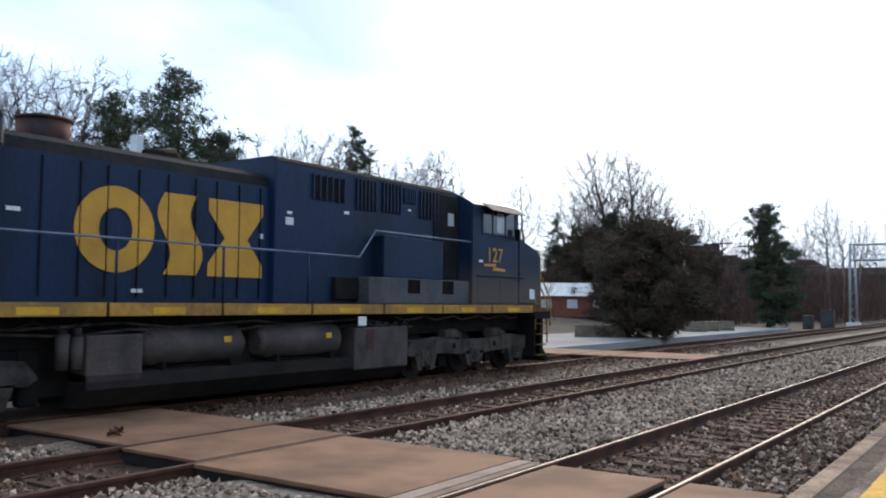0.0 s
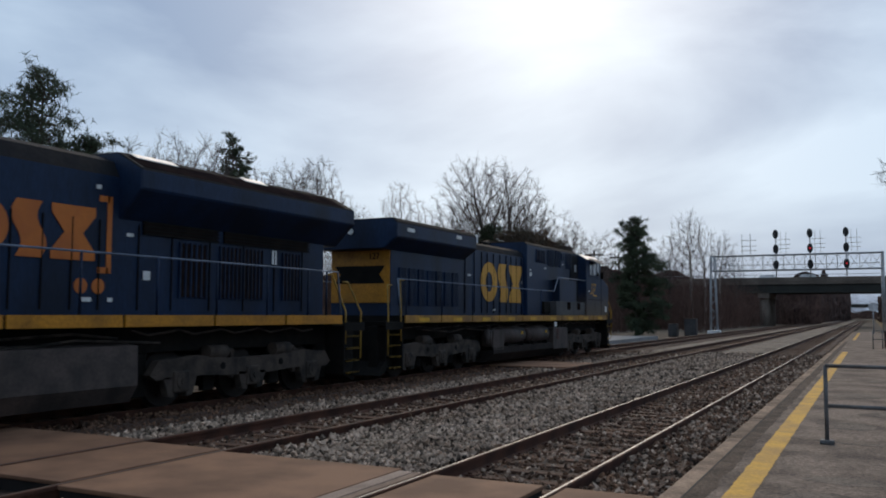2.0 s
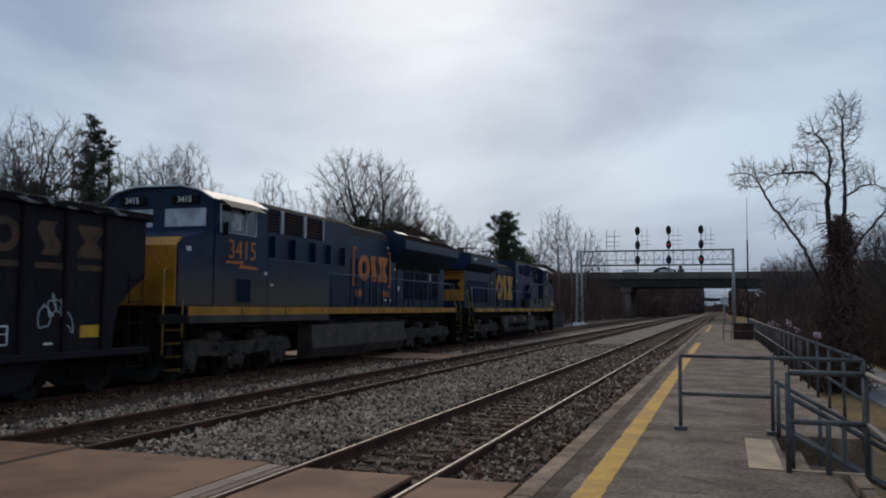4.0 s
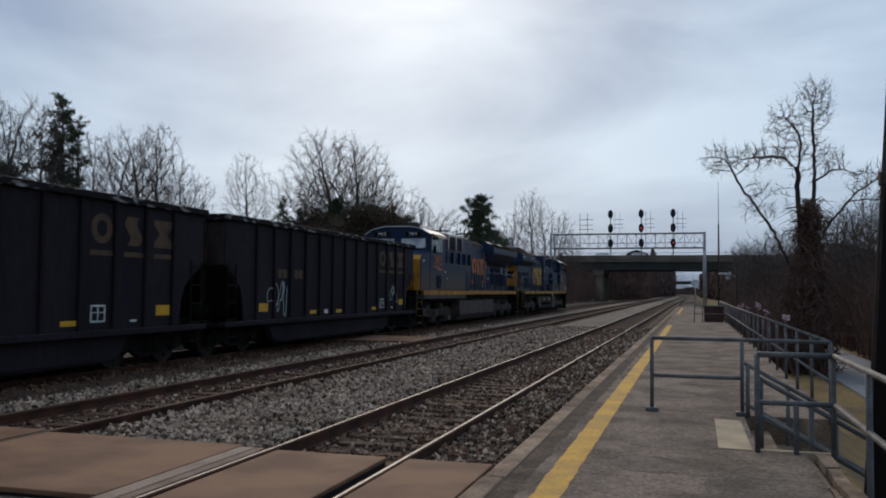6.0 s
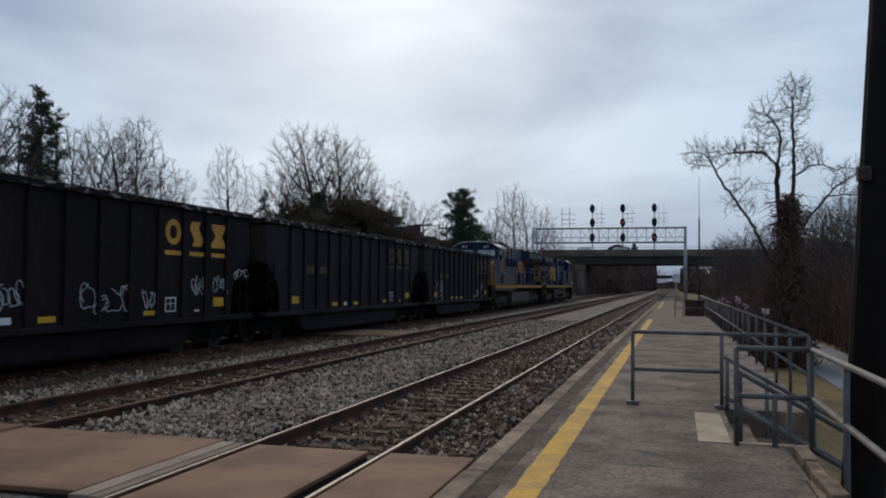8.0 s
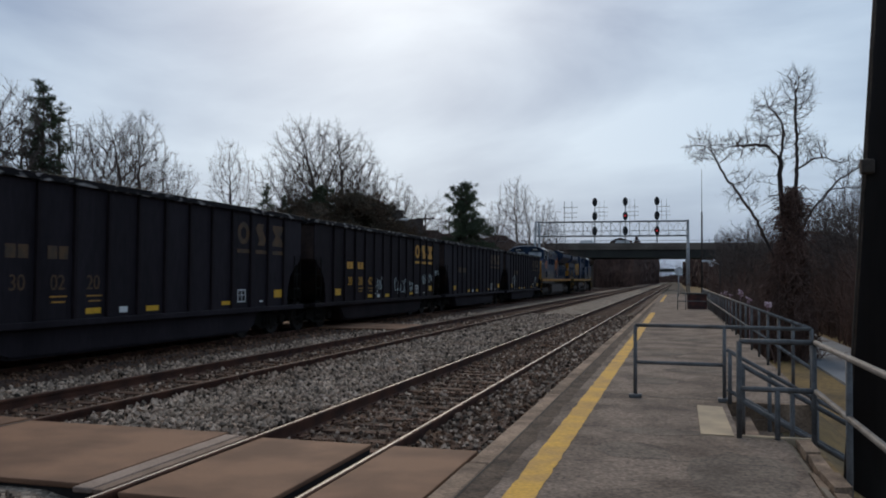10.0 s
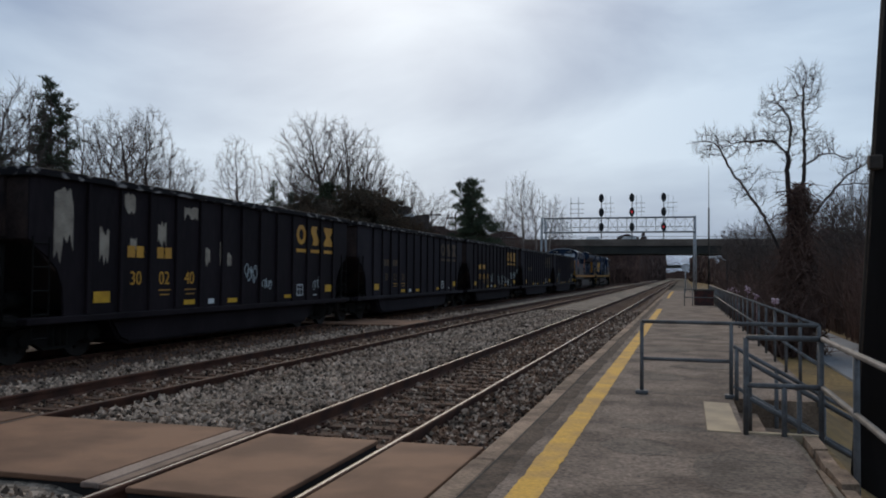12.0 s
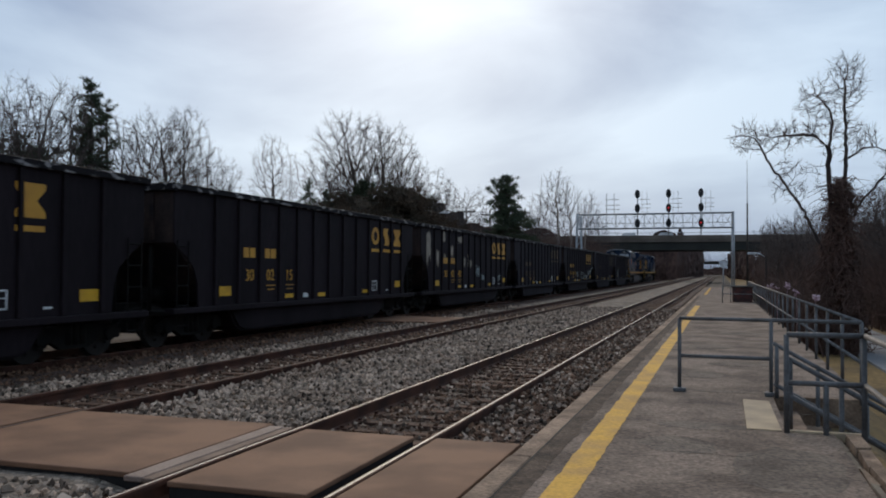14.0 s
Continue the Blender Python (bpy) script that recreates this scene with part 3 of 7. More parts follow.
def build_platform():
    pf = thing("platform", "low asphalt station platform, patched and cracked, with concrete kerb", "platform", kind="structure")
    bm = bm_new()
    x0, y0, y1 = -1.60, -25.0, 97.0
    sx0, sx1, sy0, sy1 = STAIR
    for a, b, c, d in ((x0, 1.06, y0, sy0), (x0, sx0, sy0, sy1), (x0, 1.76, sy1, y1)):
        box(bm, a, b, c, d, -0.9, PLATFORM_TOP)
    part("paving", bm, ASPHALT, pf, "worn grey asphalt with dark patches")
    # kerb blocks along the edge, gaps between them
    rng = random.Random(5)
    bm = bm_new()
    box(bm, -1.80, -1.605, -1.2, 1.2, -0.35, PLATFORM_TOP + 0.006, bevel=0.022)
    block = mesh_of("kerb_block", bm, KERB)
    for i in range(50):
        y = -22.8 + i * 2.415
        again("kerb_block", block, pf, pose(rng.uniform(-0.008, 0.008), y, rng.uniform(-0.012, 0.004), 0, 0, rng.uniform(-0.25, 0.25)))
    # the yellow line, worn ragged at its rims
    verts, faces = [], []
    n = 700
    for i in range(n + 1):
        y = -20 + 63.0 * i / n
        w = 0.020 * noise.noise(Vector((y * 3.1, 0, 0))) + 0.016 * noise.noise(Vector((y * 13, 5, 0)))
        w2 = 0.020 * noise.noise(Vector((y * 3.3, 9, 0))) + 0.016 * noise.noise(Vector((y * 12, 15, 0)))
        verts += [(-1.27 + w, y, PLATFORM_TOP + 0.004), (-1.03 + w2, y, PLATFORM_TOP + 0.004)]
    faces = [(2 * i, 2 * i + 1, 2 * i + 3, 2 * i + 2) for i in range(n)]
    ob = new("yellow_line", raw_mesh("yellow_line", verts, faces, LINE_YELLOW))
    ob.parent = pf
    bm = bm_new()
    box(bm, -1.25, -1.05, 64, 90, PLATFORM_TOP + 0.001, PLATFORM_TOP + 0.004)
    part("far_yellow_line", bm, LINE_YELLOW, pf)
    # brown grit and broken asphalt between the kerb and the line
    verts = []
    n = 500
    for i in range(n + 1):
        y = -20 + 80.0 * i / n
        w = 0.05 * noise.noise(Vector((y * 1.7, 21, 0))) + 0.025 * noise.noise(Vector((y * 9, 25, 0)))
        w2 = 0.012 * noise.noise(Vector((y * 6, 31, 0)))
        verts += [(-1.600 + w2, y, PLATFORM_TOP + 0.003), (-1.40 + w, y, PLATFORM_TOP + 0.003)]
    faces = [(2 * i, 2 * i + 1, 2 * i + 3, 2 * i + 2) for i in range(n)]
    ob = new("edge_grit", raw_mesh("edge_grit", verts, faces, EDGE_GRIT))
    ob.parent = pf
    # cracks and an edge joint
    bm = bm_new()
    for px, ya, yb in ((-1.60, -5, 60),):
        for i in range(60):
            a = ya + (yb - ya) * i / 60
            b = ya + (yb - ya) * (i + 1) / 60
            wob = 0.02 * noise.noise(Vector((a, 2, 0)))
            box(bm, px + wob, px + wob + 0.014, a, b, PLATFORM_TOP, PLATFORM_TOP + 0.008)
    part("joint", bm, PANEL_SIDE, pf, "dark tarred joint")
    # darker patches on the asphalt and long cracks
    rng = random.Random(8)
    for cx, cy, wx, wy in ((0.52, 7.6, 0.45, 0.95), (-0.42, 8.4, 0.36, 0.4), (-0.1, 5.6, 0.6, 0.55), (0.85, 5.2, 0.2, 0.9), (-0.4, 14.2, 0.4, 0.5), (0.3, 16.0, 0.6, 0.35), (-0.3, 19.5, 0.5, 0.5), (0.4, 24, 0.55, 0.7), (-0.1, 31, 0.6, 0.8), (0.02, 12.28, 0.55, 0.11), (-0.2, 9.5, 0.5, 0.22)):
        bm = bm_new()
        ring = []
        for k in range(22):
            a = 2 * math.pi * k / 22
            q = 1 + 0.28 * noise.noise(Vector((math.cos(a) * 1.5 + cx, math.sin(a) * 1.5 + cy, 0))) + rng.uniform(-0.06, 0.06)
            ring.append((cx + wx * q * math.cos(a), cy + wy * q * math.sin(a)))
        prism(bm, ring, "z", PLATFORM_TOP - 0.01, PLATFORM_TOP + 0.0025)
        part("darker_patch", bm, ASPHALT_DARK, pf, "darker patch on the asphalt")
    for k in range(9):
        y0c, x0c = 5.5 + 2.3 * k + rng.uniform(0, 1), rng.uniform(-0.9, 0.2)
        pts = [(x0c + 0.16 * q, y0c + 0.10 * noise.noise(Vector((q * 0.9, k * 5.0, 0))) * (q + 1) ** 0.5) for q in range(9)]
        vs, fs = [], []
        for px, py in pts:
            w = 0.006 + 0.004 * rng.random()
            vs += [(px, py - w, PLATFORM_TOP + 0.004), (px, py + w, PLATFORM_TOP + 0.004)]
        fs = [(2 * q, 2 * q + 2, 2 * q + 3, 2 * q + 1) for q in range(8)]
        ob = new("crack", raw_mesh("crack", vs, fs, PANEL_SIDE))
        ob.parent = pf
    # pale landing slab at the stair head, and a darker one sunk beside it
    bm = bm_new()
    prism(bm, [(0.23, 9.44), (0.565, 9.42), (0.545, 11.5), (0.235, 11.58)], "z", PLATFORM_TOP - 0.05, PLATFORM_TOP + 0.012)
    part("landing_slab", bm, SLAB, pf, "pale concrete slab")
    # crumbled concrete edging along the rear rim, with a dark rotten seam
    rng = random.Random(14)
    bm = bm_new()
    box(bm, 1.06, 1.24, -6.0, 9.40, -0.9, PLATFORM_TOP - 0.075)
    part("rotten_seam", bm, EDGE_GRIT, pf, "dark rotten seam in the platform rim")
    y = -5.0
    while y < 9.2:
        n = min(rng.uniform(0.35, 0.95), 9.38 - y)
        for xa, xb in ((1.065, 1.125), (1.165, 1.30)):
            w = rng.uniform(-0.018, 0.018)
            bm = bm_new()
            prism(bm, [(xa + w, y + 0.01), (xb + w + rng.uniform(-0.02, 0.02), y + rng.uniform(0.01, 0.06)), (xb + rng.uniform(-0.03, 0.02), y + n - rng.uniform(0.01, 0.08)), (xa + rng.uniform(-0.01, 0.02), y + n - 0.01)], "z", -0.30, PLATFORM_TOP + rng.uniform(-0.03, 0.022))
            part("edging_stone", bm, KERB if rng.random() < 0.6 else TIMBER, pf)
        y += n
    # steps down to the path
    for k in range(6):
        bm = bm_new()
        box(bm, sx0 + 0.02 + 0.28 * k, sx0 + 0.30 + 0.28 * k, sy0 + 0.02, sy1 - 0.02, -1.1, PLATFORM_TOP - 0.17 * (k + 1), bevel=0.01)
        part("step", bm, KERB, pf, "concrete step with a worn nosing")
    bm = bm_new()
    box(bm, sx0, 1.34, sy0 - 0.045, sy0 + 0.03, -0.9, PLATFORM_TOP + 0.02, bevel=0.01)
    part("stair_kerb", bm, SLAB, pf, "pale chipped kerb at the stair's side")
    bm = bm_new()
    box(bm, sx0, 1.70, sy1 - 0.03, sy1 + 0.06, -0.9, PLATFORM_TOP + 0.015, bevel=0.01)
    part("stair_kerb", bm, KERB, pf)


def guard(name, label, posts, rails, base=False, r=0.026):
    """A pipe railing: posts as (x, y, z0, z1), rails as lists of points."""
    g = thing(name, label, "railing")
    for x, y, z0, z1 in posts:
        bm = bm_new()
        tube(bm, (x, y, z0), (x, y, z1), r * 1.0, sides=10)
        post = part("post", bm, GALV, g)
        if base:
            bm = bm_new()
            box(bm, x - 0.085, x + 0.085, y - 0.07, y + 0.07, z0 - 0.002, z0 + 0.055, bevel=0.015)
            part("footing", bm, GALV, post)
    for pts in rails:
        bm = bm_new()
        pipe(bm, pts, r, sides=10)
        part("rail", bm, GALV, g)
    return g


def build_railings():
    t = PLATFORM_TOP
    h = 1.0 + t
    # a guard across the platform, on small feet
    guard("guard_rail", "blue-grey pipe guard rail standing on small feet across the platform", [(-0.57, 12.14, t, h), (0.60, 12.05, t, h)],
          [[(-0.57, 12.14, h), (0.60, 12.05, h), (1.67, 11.95, h)], [(-0.57, 12.14, h - 0.51), (0.60, 12.05, h - 0.51)]], base=True)
    # the near side of the stair head
    guard("stair_guard", "blue-grey pipe guard rail beside the stair head", [(0.61, 9.37, t, h), (1.33, 9.37, t - 0.25, h), (0.98, 9.37, t - 0.1, h - 0.49)],
          [[(0.61, 9.37, h), (1.33, 9.37, h)], [(0.61, 9.37, h - 0.49), (1.33, 9.37, h - 0.49)]], r=0.028)
    # handrails that slope down with the steps
    for y, za, zb, drop in ((9.60, 0.78, 0.40, 0.56), (11.90, 0.74, 0.22, 0.56)):
        guard("stair_handrail", "blue-grey sloping pipe handrail over the steps", [(0.66, y, t, za), (1.15, y, -0.45, za - 0.49 * drop), (1.72, y, -0.95, za - 1.06 * drop)],
              [[(0.62, y, za + 0.02), (1.72, y, za - 1.06 * drop), (2.3, y, za - 1.64 * drop)], [(0.62, y, zb + 0.02), (1.72, y, zb - 1.06 * drop), (2.3, y, zb - 1.64 * drop)]], r=0.027)
    # the long railing on the rear rim beyond the stair
    posts = [(1.67, 11.95 + 1.85 * i, t - 0.05, h) for i in range(28)]
    guard("platform_railing", "blue-grey pipe railing along the rear rim of the platform", posts,
          [[(1.67, 11.95, h - k), (1.67, 11.95 + 1.85 * 27, h - k)] for k in (0, 0.51)], r=0.026)
    # the same railing on this side of the stair
    near_posts = [(1.345, 7.62 - 1.8 * i, t - 0.35, h) for i in range(5)]
    guard("rear_railing", "blue-grey pipe railing on the platform rim near the pole", near_posts,
          [[(1.345, 9.37, h - k), (1.345, -1.0, h - k)] for k in (0, 0.49)], r=0.028)
    # box and railing at the platform's far end
    guard("end_railing", "low pipe railing at the platform end", [(0.0, 47.8, t, 0.95), (0.42, 47.8, t, 0.95), (1.6, 47.8, t, 0.95)], [[(0.0, 47.8, 0.52), (1.6, 47.8, 0.52)], [(0.0, 47.8, 0.95), (1.6, 47.8, 0.95)]])
    bx = thing("equipment_box", "low rusty brown steel equipment box at the platform end", "cabinet")
    bm = bm_new()
    box(bm, 0.52, 1.55, 49.0, 50.2, PLATFORM_TOP, 0.84, bevel=0.03)
    part("body", bm, RUST_DARK, bx)
    bm = bm_new()
    box(bm, 0.48, 1.59, 48.95, 50.25, 0.84, 0.90, bevel=0.01)
    part("lid", bm, TRUCK_GREY, bx)


def build_bunting():
    """Dried flower heads behind the railing top."""
    for i, (x, y, z, s) in enumerate(((1.90, 20.0, 1.23, 0.085), (1.92, 25.1, 1.25, 0.08), (1.95, 29.0, 1.36, 0.085), (1.88, 28.0, 1.40, 0.09), (1.95, 34.2, 1.20, 0.07), (1.92, 37.0, 1.26, 0.07), (1.95, 40.0, 1.18, 0.08))):
        bm = bm_new()
        rng = random.Random(i)
        for k in range(9):
            p = Vector((rng.uniform(-s, s), rng.uniform(-s, s), rng.uniform(-s, s)))
            bmesh.ops.create_icosphere(bm, subdivisions=1, radius=s * rng.uniform(0.25, 0.5), matrix=Matrix.Translation(p))
        tube(bm, (0, 0, -z - 0.95), (0, 0, 0), 0.006, sides=4)
        fl = thing("dried_flower", "pale pink dried flower head on a thin stalk behind the railing", "flower", "flowers behind the railing", at=pose(x, y, z - 0.12))
        part("flower_head", bm, BLOOM, fl)


def build_pole():
    p = thing("utility_pole", "dark creosoted wooden utility pole behind the platform railing", "pole")
    bm = bm_new()
    top = (2.34, 9.0, 10.0)
    tube(bm, (1.67, 9.0, -1.2), top, 0.20, 0.145, sides=24)
    part("shaft", bm, POLE, p)
    bm = bm_new()
    box(bm, 1.68, 1.80, 8.80, 8.92, 2.70, 2.84, bevel=0.02)
    tube(bm, (1.74, 8.86, 2.77), (1.88, 8.96, 2.77), 0.03)
    part("bracket_box", bm, TRUCK_GREY, p, "small grey metal box")
    bm = bm_new()
    tube(bm, (1.503, 8.92, -0.9), (2.19, 8.92, 9.5), 0.010, sides=6)
    part("ground_wire", bm, TRUCK_GREY, p)


# ---- signal bridge and road bridge ----
GANTRY_Y = 92.0


def build_gantry():
    g = thing("signal_gantry", "galvanised lattice signal gantry spanning the three tracks", "signal gantry")
    y = GANTRY_Y
    xl, xr, zb, zt = -14.7, 1.05, 6.25, 7.78
    for x in (xl, xr):
        bm = bm_new()
        for dx, dy in ((-0.35, -0.3), (0.35, -0.3), (-0.35, 0.3), (0.35, 0.3)) if x == xl else ((-0.12, -0.3), (0.12, -0.3), (-0.12, 0.3), (0.12, 0.3)):
            tube(bm, (x + dx, y + dy, -0.3), (x + dx * 0.55, y + dy, zt + 0.1), 0.075, sides=6)
        for k in range(9):
            z0, z1 = 0.2 + k * 0.8, 1.0 + k * 0.8
            s = 1 if k % 2 else -1
            w = 0.3 if x == xl else 0.1
            tube(bm, (x - s * w, y - 0.3, z0), (x + s * w, y - 0.3, z1), 0.03, sides=5)
        part("post", bm, STEEL, g)
        bm = bm_new()
        box(bm, x - 0.6, x + 0.6, y - 0.6, y + 0.6, -0.6, 0.12, bevel=0.03)
        part("footing", bm, WHITE_PAINT if x == xl else CONCRETE, g, "pale concrete footing")
    for dy in (-0.45, 0.45):
        bm = bm_new()
        for z in (zb, zt):
            tube(bm, (xl, y + dy, z), (xr, y + dy, z), 0.07, sides=6)
        n = 16
        for k in range(n):
            a, b = xl + (xr - xl) * k / n, xl + (xr - xl) * (k + 1) / n
            tube(bm, (a, y + dy, zb), (a, y + dy, zt), 0.026, sides=4)
            tube(bm, (a, y + dy, zb), (b, y + dy, zt), 0.012, sides=4)
            tube(bm, (a, y + dy, zt), (b, y + dy, zb), 0.012, sides=4)
        tube(bm, (xl, y + dy, zb + 0.55), (xr, y + dy, zb + 0.55), 0.022, sides=4)
        part("truss", bm, STEEL, g)
    bm = bm_new()
    for k in range(14):
        x = xl + (xr - xl) * (k + 0.5) / 14
        tube(bm, (x, y - 0.45, zb), (x, y + 0.45, zb), 0.03, sides=4)
        tube(bm, (x, y - 0.9, zt), (x, y - 0.9, zt + 0.0), 0.02, sides=4)
    box(bm, xl, xr, y - 0.2, y + 0.2, zb + 0.06, zb + 0.09)
    part("catwalk", bm, STEEL, g)
    for i, x in enumerate((-8.45, -5.28, -2.05)):
        s = thing("signal_head_mast", "black three-lamp colour-light signal mast on the gantry", "signal", "signals on the gantry", at=pose(x, y - 0.6, 0))
        bm = bm_new()
        tube(bm, (0, 0, zb - 0.75), (0, 0, zt + 2.5), 0.06, sides=8)
        part("mast", bm, STEEL, s)
        for k, z in enumerate((zt + 2.05, zt + 0.55, zb - 0.05 + 0.6 - 0.05)):
            bm = bm_new()
            tube(bm, (0, -0.16, z), (0, -0.12, z), 0.37, sides=20)
            box(bm, -0.17, 0.17, -0.11, 0.15, z - 0.33, z + 0.33, bevel=0.05)
            bmesh.ops.scale(bm, vec=(0.72, 1, 1.25), space=Matrix.Translation((0, 0, -z)), verts=bm.verts)
            head = part("lamp_head", bm, SIGNAL_BLACK, s)
            bm = bm_new()
            tube(bm, (0, -0.24, z), (0, -0.17, z), 0.09, sides=12)
            part("lens", bm, LAMP_RED if (k == 1 and i == 1) or (k == 2 and i == 2) else SIGNAL_BLACK, head)
        bm = bm_new()
        for lx in (0.45, 0.95):
            tube(bm, (lx, 0.1, zt), (lx, 0.1, zt + 2.3), 0.025, sides=4)
        for z in (zt + 0.6, zt + 1.0, zt + 1.5):
            tube(bm, (0.1, 0.1, z), (1.35, 0.1, z), 0.03, sides=4)
        part("ladder_cage", bm, STEEL, s)
    s = thing("empty_signal_mast", "bare ladder cage of a removed signal on the gantry", "signal")
    bm = bm_new()
    for lx in (-11.7, -10.9):
        tube(bm, (lx, y - 0.4, zt), (lx, y - 0.4, zt + 2.2), 0.035, sides=5)
    for z in (zt + 0.5, zt + 0.95, zt + 1.55):
        tube(bm, (-11.85, y - 0.4, z), (-10.3, y - 0.4, z), 0.03, sides=5)
    part("cage", bm, STEEL, s)
    sign = thing("round_sign", "white round track sign on a post", "sign", at=pose(0.1, 88, 0))
    bm = bm_new()
    tube(bm, (0, 0.03, 2.5), (0, 0, 2.5), 0.40, sides=24)
    part("disc", bm, GLASSBLOWN, sign)
    bm = bm_new()
    tube(bm, (0, 0.06, PLATFORM_TOP), (0, 0.06, 2.6), 0.05, sides=8)
    part("post", bm, STEEL, sign)


def build_far_lamps():
    mast = thing("radio_mast", "thin dark radio mast beyond the platform end", "mast")
    bm = bm_new()
    tube(bm, (2.55, 96, -0.8), (2.55, 96, 9.0), 0.12, 0.08, sides=8)
    tube(bm, (2.55, 96, 9.0), (2.55, 96, 13.6), 0.04, 0.02, sides=6)
    part("shaft", bm, TRUCK_GREY, mast)
    for x, y, h, d in ((3.2, 70, 3.9, -1), (-21.3, 62, 5.9, 1)):
        lamp = thing("street_lamp", "slim pole with a pale curved lamp arm", "street lamp", at=pose(x, y, ground_height(x, y)))
        bm = bm_new()
        tube(bm, (0, 0, 0), (0, 0, h + (1.6 if d > 0 else 0.6)), 0.11, 0.07, sides=8)
        part("shaft", bm, TIMBER if d > 0 else BARK_DARK, lamp)
        bm = bm_new()
        pipe(bm, [(0, 0, h), (d * 0.5, 0, h + 0.25), (d * 1.1, 0, h + 0.3)], 0.035, 6)
        arm = part("arm", bm, STEEL, lamp)
        bm = bm_new()
        box(bm, d * 1.1 - 0.25, d * 1.1 + 0.35, -0.12, 0.12, h + 0.2, h + 0.36, bevel=0.05)
        part("lamp_head", bm, GLASSBLOWN, arm)


BRIDGE_Y = 165.0


def build_bridge():
    b = thing("road_bridge", "long grey highway overpass on dark steel girders and concrete piers", "bridge")
    y0, y1 = BRIDGE_Y, BRIDGE_Y + 14
    zb = 5.80
    for k in range(6):
        y = y0 + 0.6 + k * 2.5
        bm = bm_new()
        prism(bm, [(y - 0.4, zb - 0.05), (y + 0.4, zb - 0.05), (y + 0.4, zb + 0.05), (y + 0.2, zb + 0.08), (y + 0.2, zb + 1.5), (y - 0.2, zb + 1.5), (y - 0.2, zb + 0.08), (y - 0.4, zb + 0.05)], "x", -40, 60)
        part("girder", bm, GIRDER, b, "dark green-grey steel girder")
    bm = bm_new()
    box(bm, -55, 75, y0, y1, zb + 1.5, zb + 1.95)
    part("deck", bm, CONCRETE, b)
    for y in (y0 - 0.05, y1 - 0.25):
        bm = bm_new()
        box(bm, -55, 75, y, y + 0.3, zb + 1.95, zb + 2.75, bevel=0.04)
        part("parapet", bm, CONCRETE, b)
    bm = bm_new()
    for i in range(44):
        x = -55 + i * 3
        tube(bm, (x, y0 + 0.1, zb + 2.7), (x, y0 + 0.1, zb + 3.2), 0.04, sides=4)
    tube(bm, (-55, y0 + 0.1, zb + 3.2), (75, y0 + 0.1, zb + 3.2), 0.05, sides=5)
    part("parapet_rail", bm, STEEL, b)
    for x in (-17.6, 14.0):
        for k in range(4):
            bm = bm_new()
            tube(bm, (x, y0 + 1.6 + k * 3.6, -2), (x, y0 + 1.6 + k * 3.6, zb - 0.9), 0.85, sides=16)
            part("pier", bm, CONCRETE, b)
        bm = bm_new()
        box(bm, x - 1.0, x + 1.0, y0 + 0.4, y1 - 0.4, zb - 1.0, zb - 0.05, bevel=0.05)
        part("pier_cap", bm, CONCRETE, b)
    # sloping earth abutments
    for x0, x1 in ((-30, -40), (24, 36)):
        bm = bm_new()
        s = 1 if x1 > x0 else -1
        prism(bm, [(x0, -1.5), (x1, zb + 1.4), (x1 + s * 60, zb + 1.9), (x1 + s * 60, -1.5)], "y", y0 + 0.3, y1 - 0.3)
        part("abutment", bm, EARTH, b, "leafy earth embankment")
    # a low further bridge seen under the span
    f = thing("far_road_bridge", "distant low road bridge beyond the overpass", "bridge")
    bm = bm_new()
    box(bm, -60, 60, 420, 428, 5.3, 6.7)
    part("deck", bm, GIRDER, f)
    for x in (-14, 6):
        bm = bm_new()
        box(bm, x - 0.8, x + 0.8, 421, 427, -2, 5.3, bevel=0.05)
        part("pier", bm, CONCRETE, f)
    # cars on the deck
    for x, c in ((-17.0, WHITE_PAINT), (-10.0, GLASSBLOWN)):
        v = thing("passing_car", "pale car on the overpass behind the parapet", "car", at=pose(x, y0 + 5, zb + 1.95))
        bm = bm_new()
        prism(bm, [(-2.2, 0.3), (2.2, 0.3), (2.25, 0.75), (1.3, 0.95), (0.7, 1.5), (-1.2, 1.5), (-1.9, 0.95), (-2.25, 0.8)], "y", -0.85, 0.85)
        part("body", bm, c, v)
        for wx in (-1.4, 1.4):
            bm = bm_new()
            tube(bm, (wx, -0.9, 0.32), (wx, 0.9, 0.32), 0.32, sides=12)
            part("wheel", bm, SOOT, v)


# ---- the train ----
LOCO_A, LOCO_B = 10.5, -11.8         # the engines' centres along the line at the start
CAR_FIRST, CAR_PITCH = -22.27, 15.4  # the end of the engines, and the cars' spacing
CARS = 7
TRAVEL = [(0.0, 0.0), (4.0, 37.0), (8.0, 74.0), (11.8, 109.15), (14.0, 129.35)]


def travelled(t):
    for (a, p), (b, q) in zip(TRAVEL, TRAVEL[1:]):
        if t <= b:
            return p + (q - p) * (t - a) / (b - a)
    return TRAVEL[-1][1]


WHEELSETS = []  # every turning wheelset with its place and radius


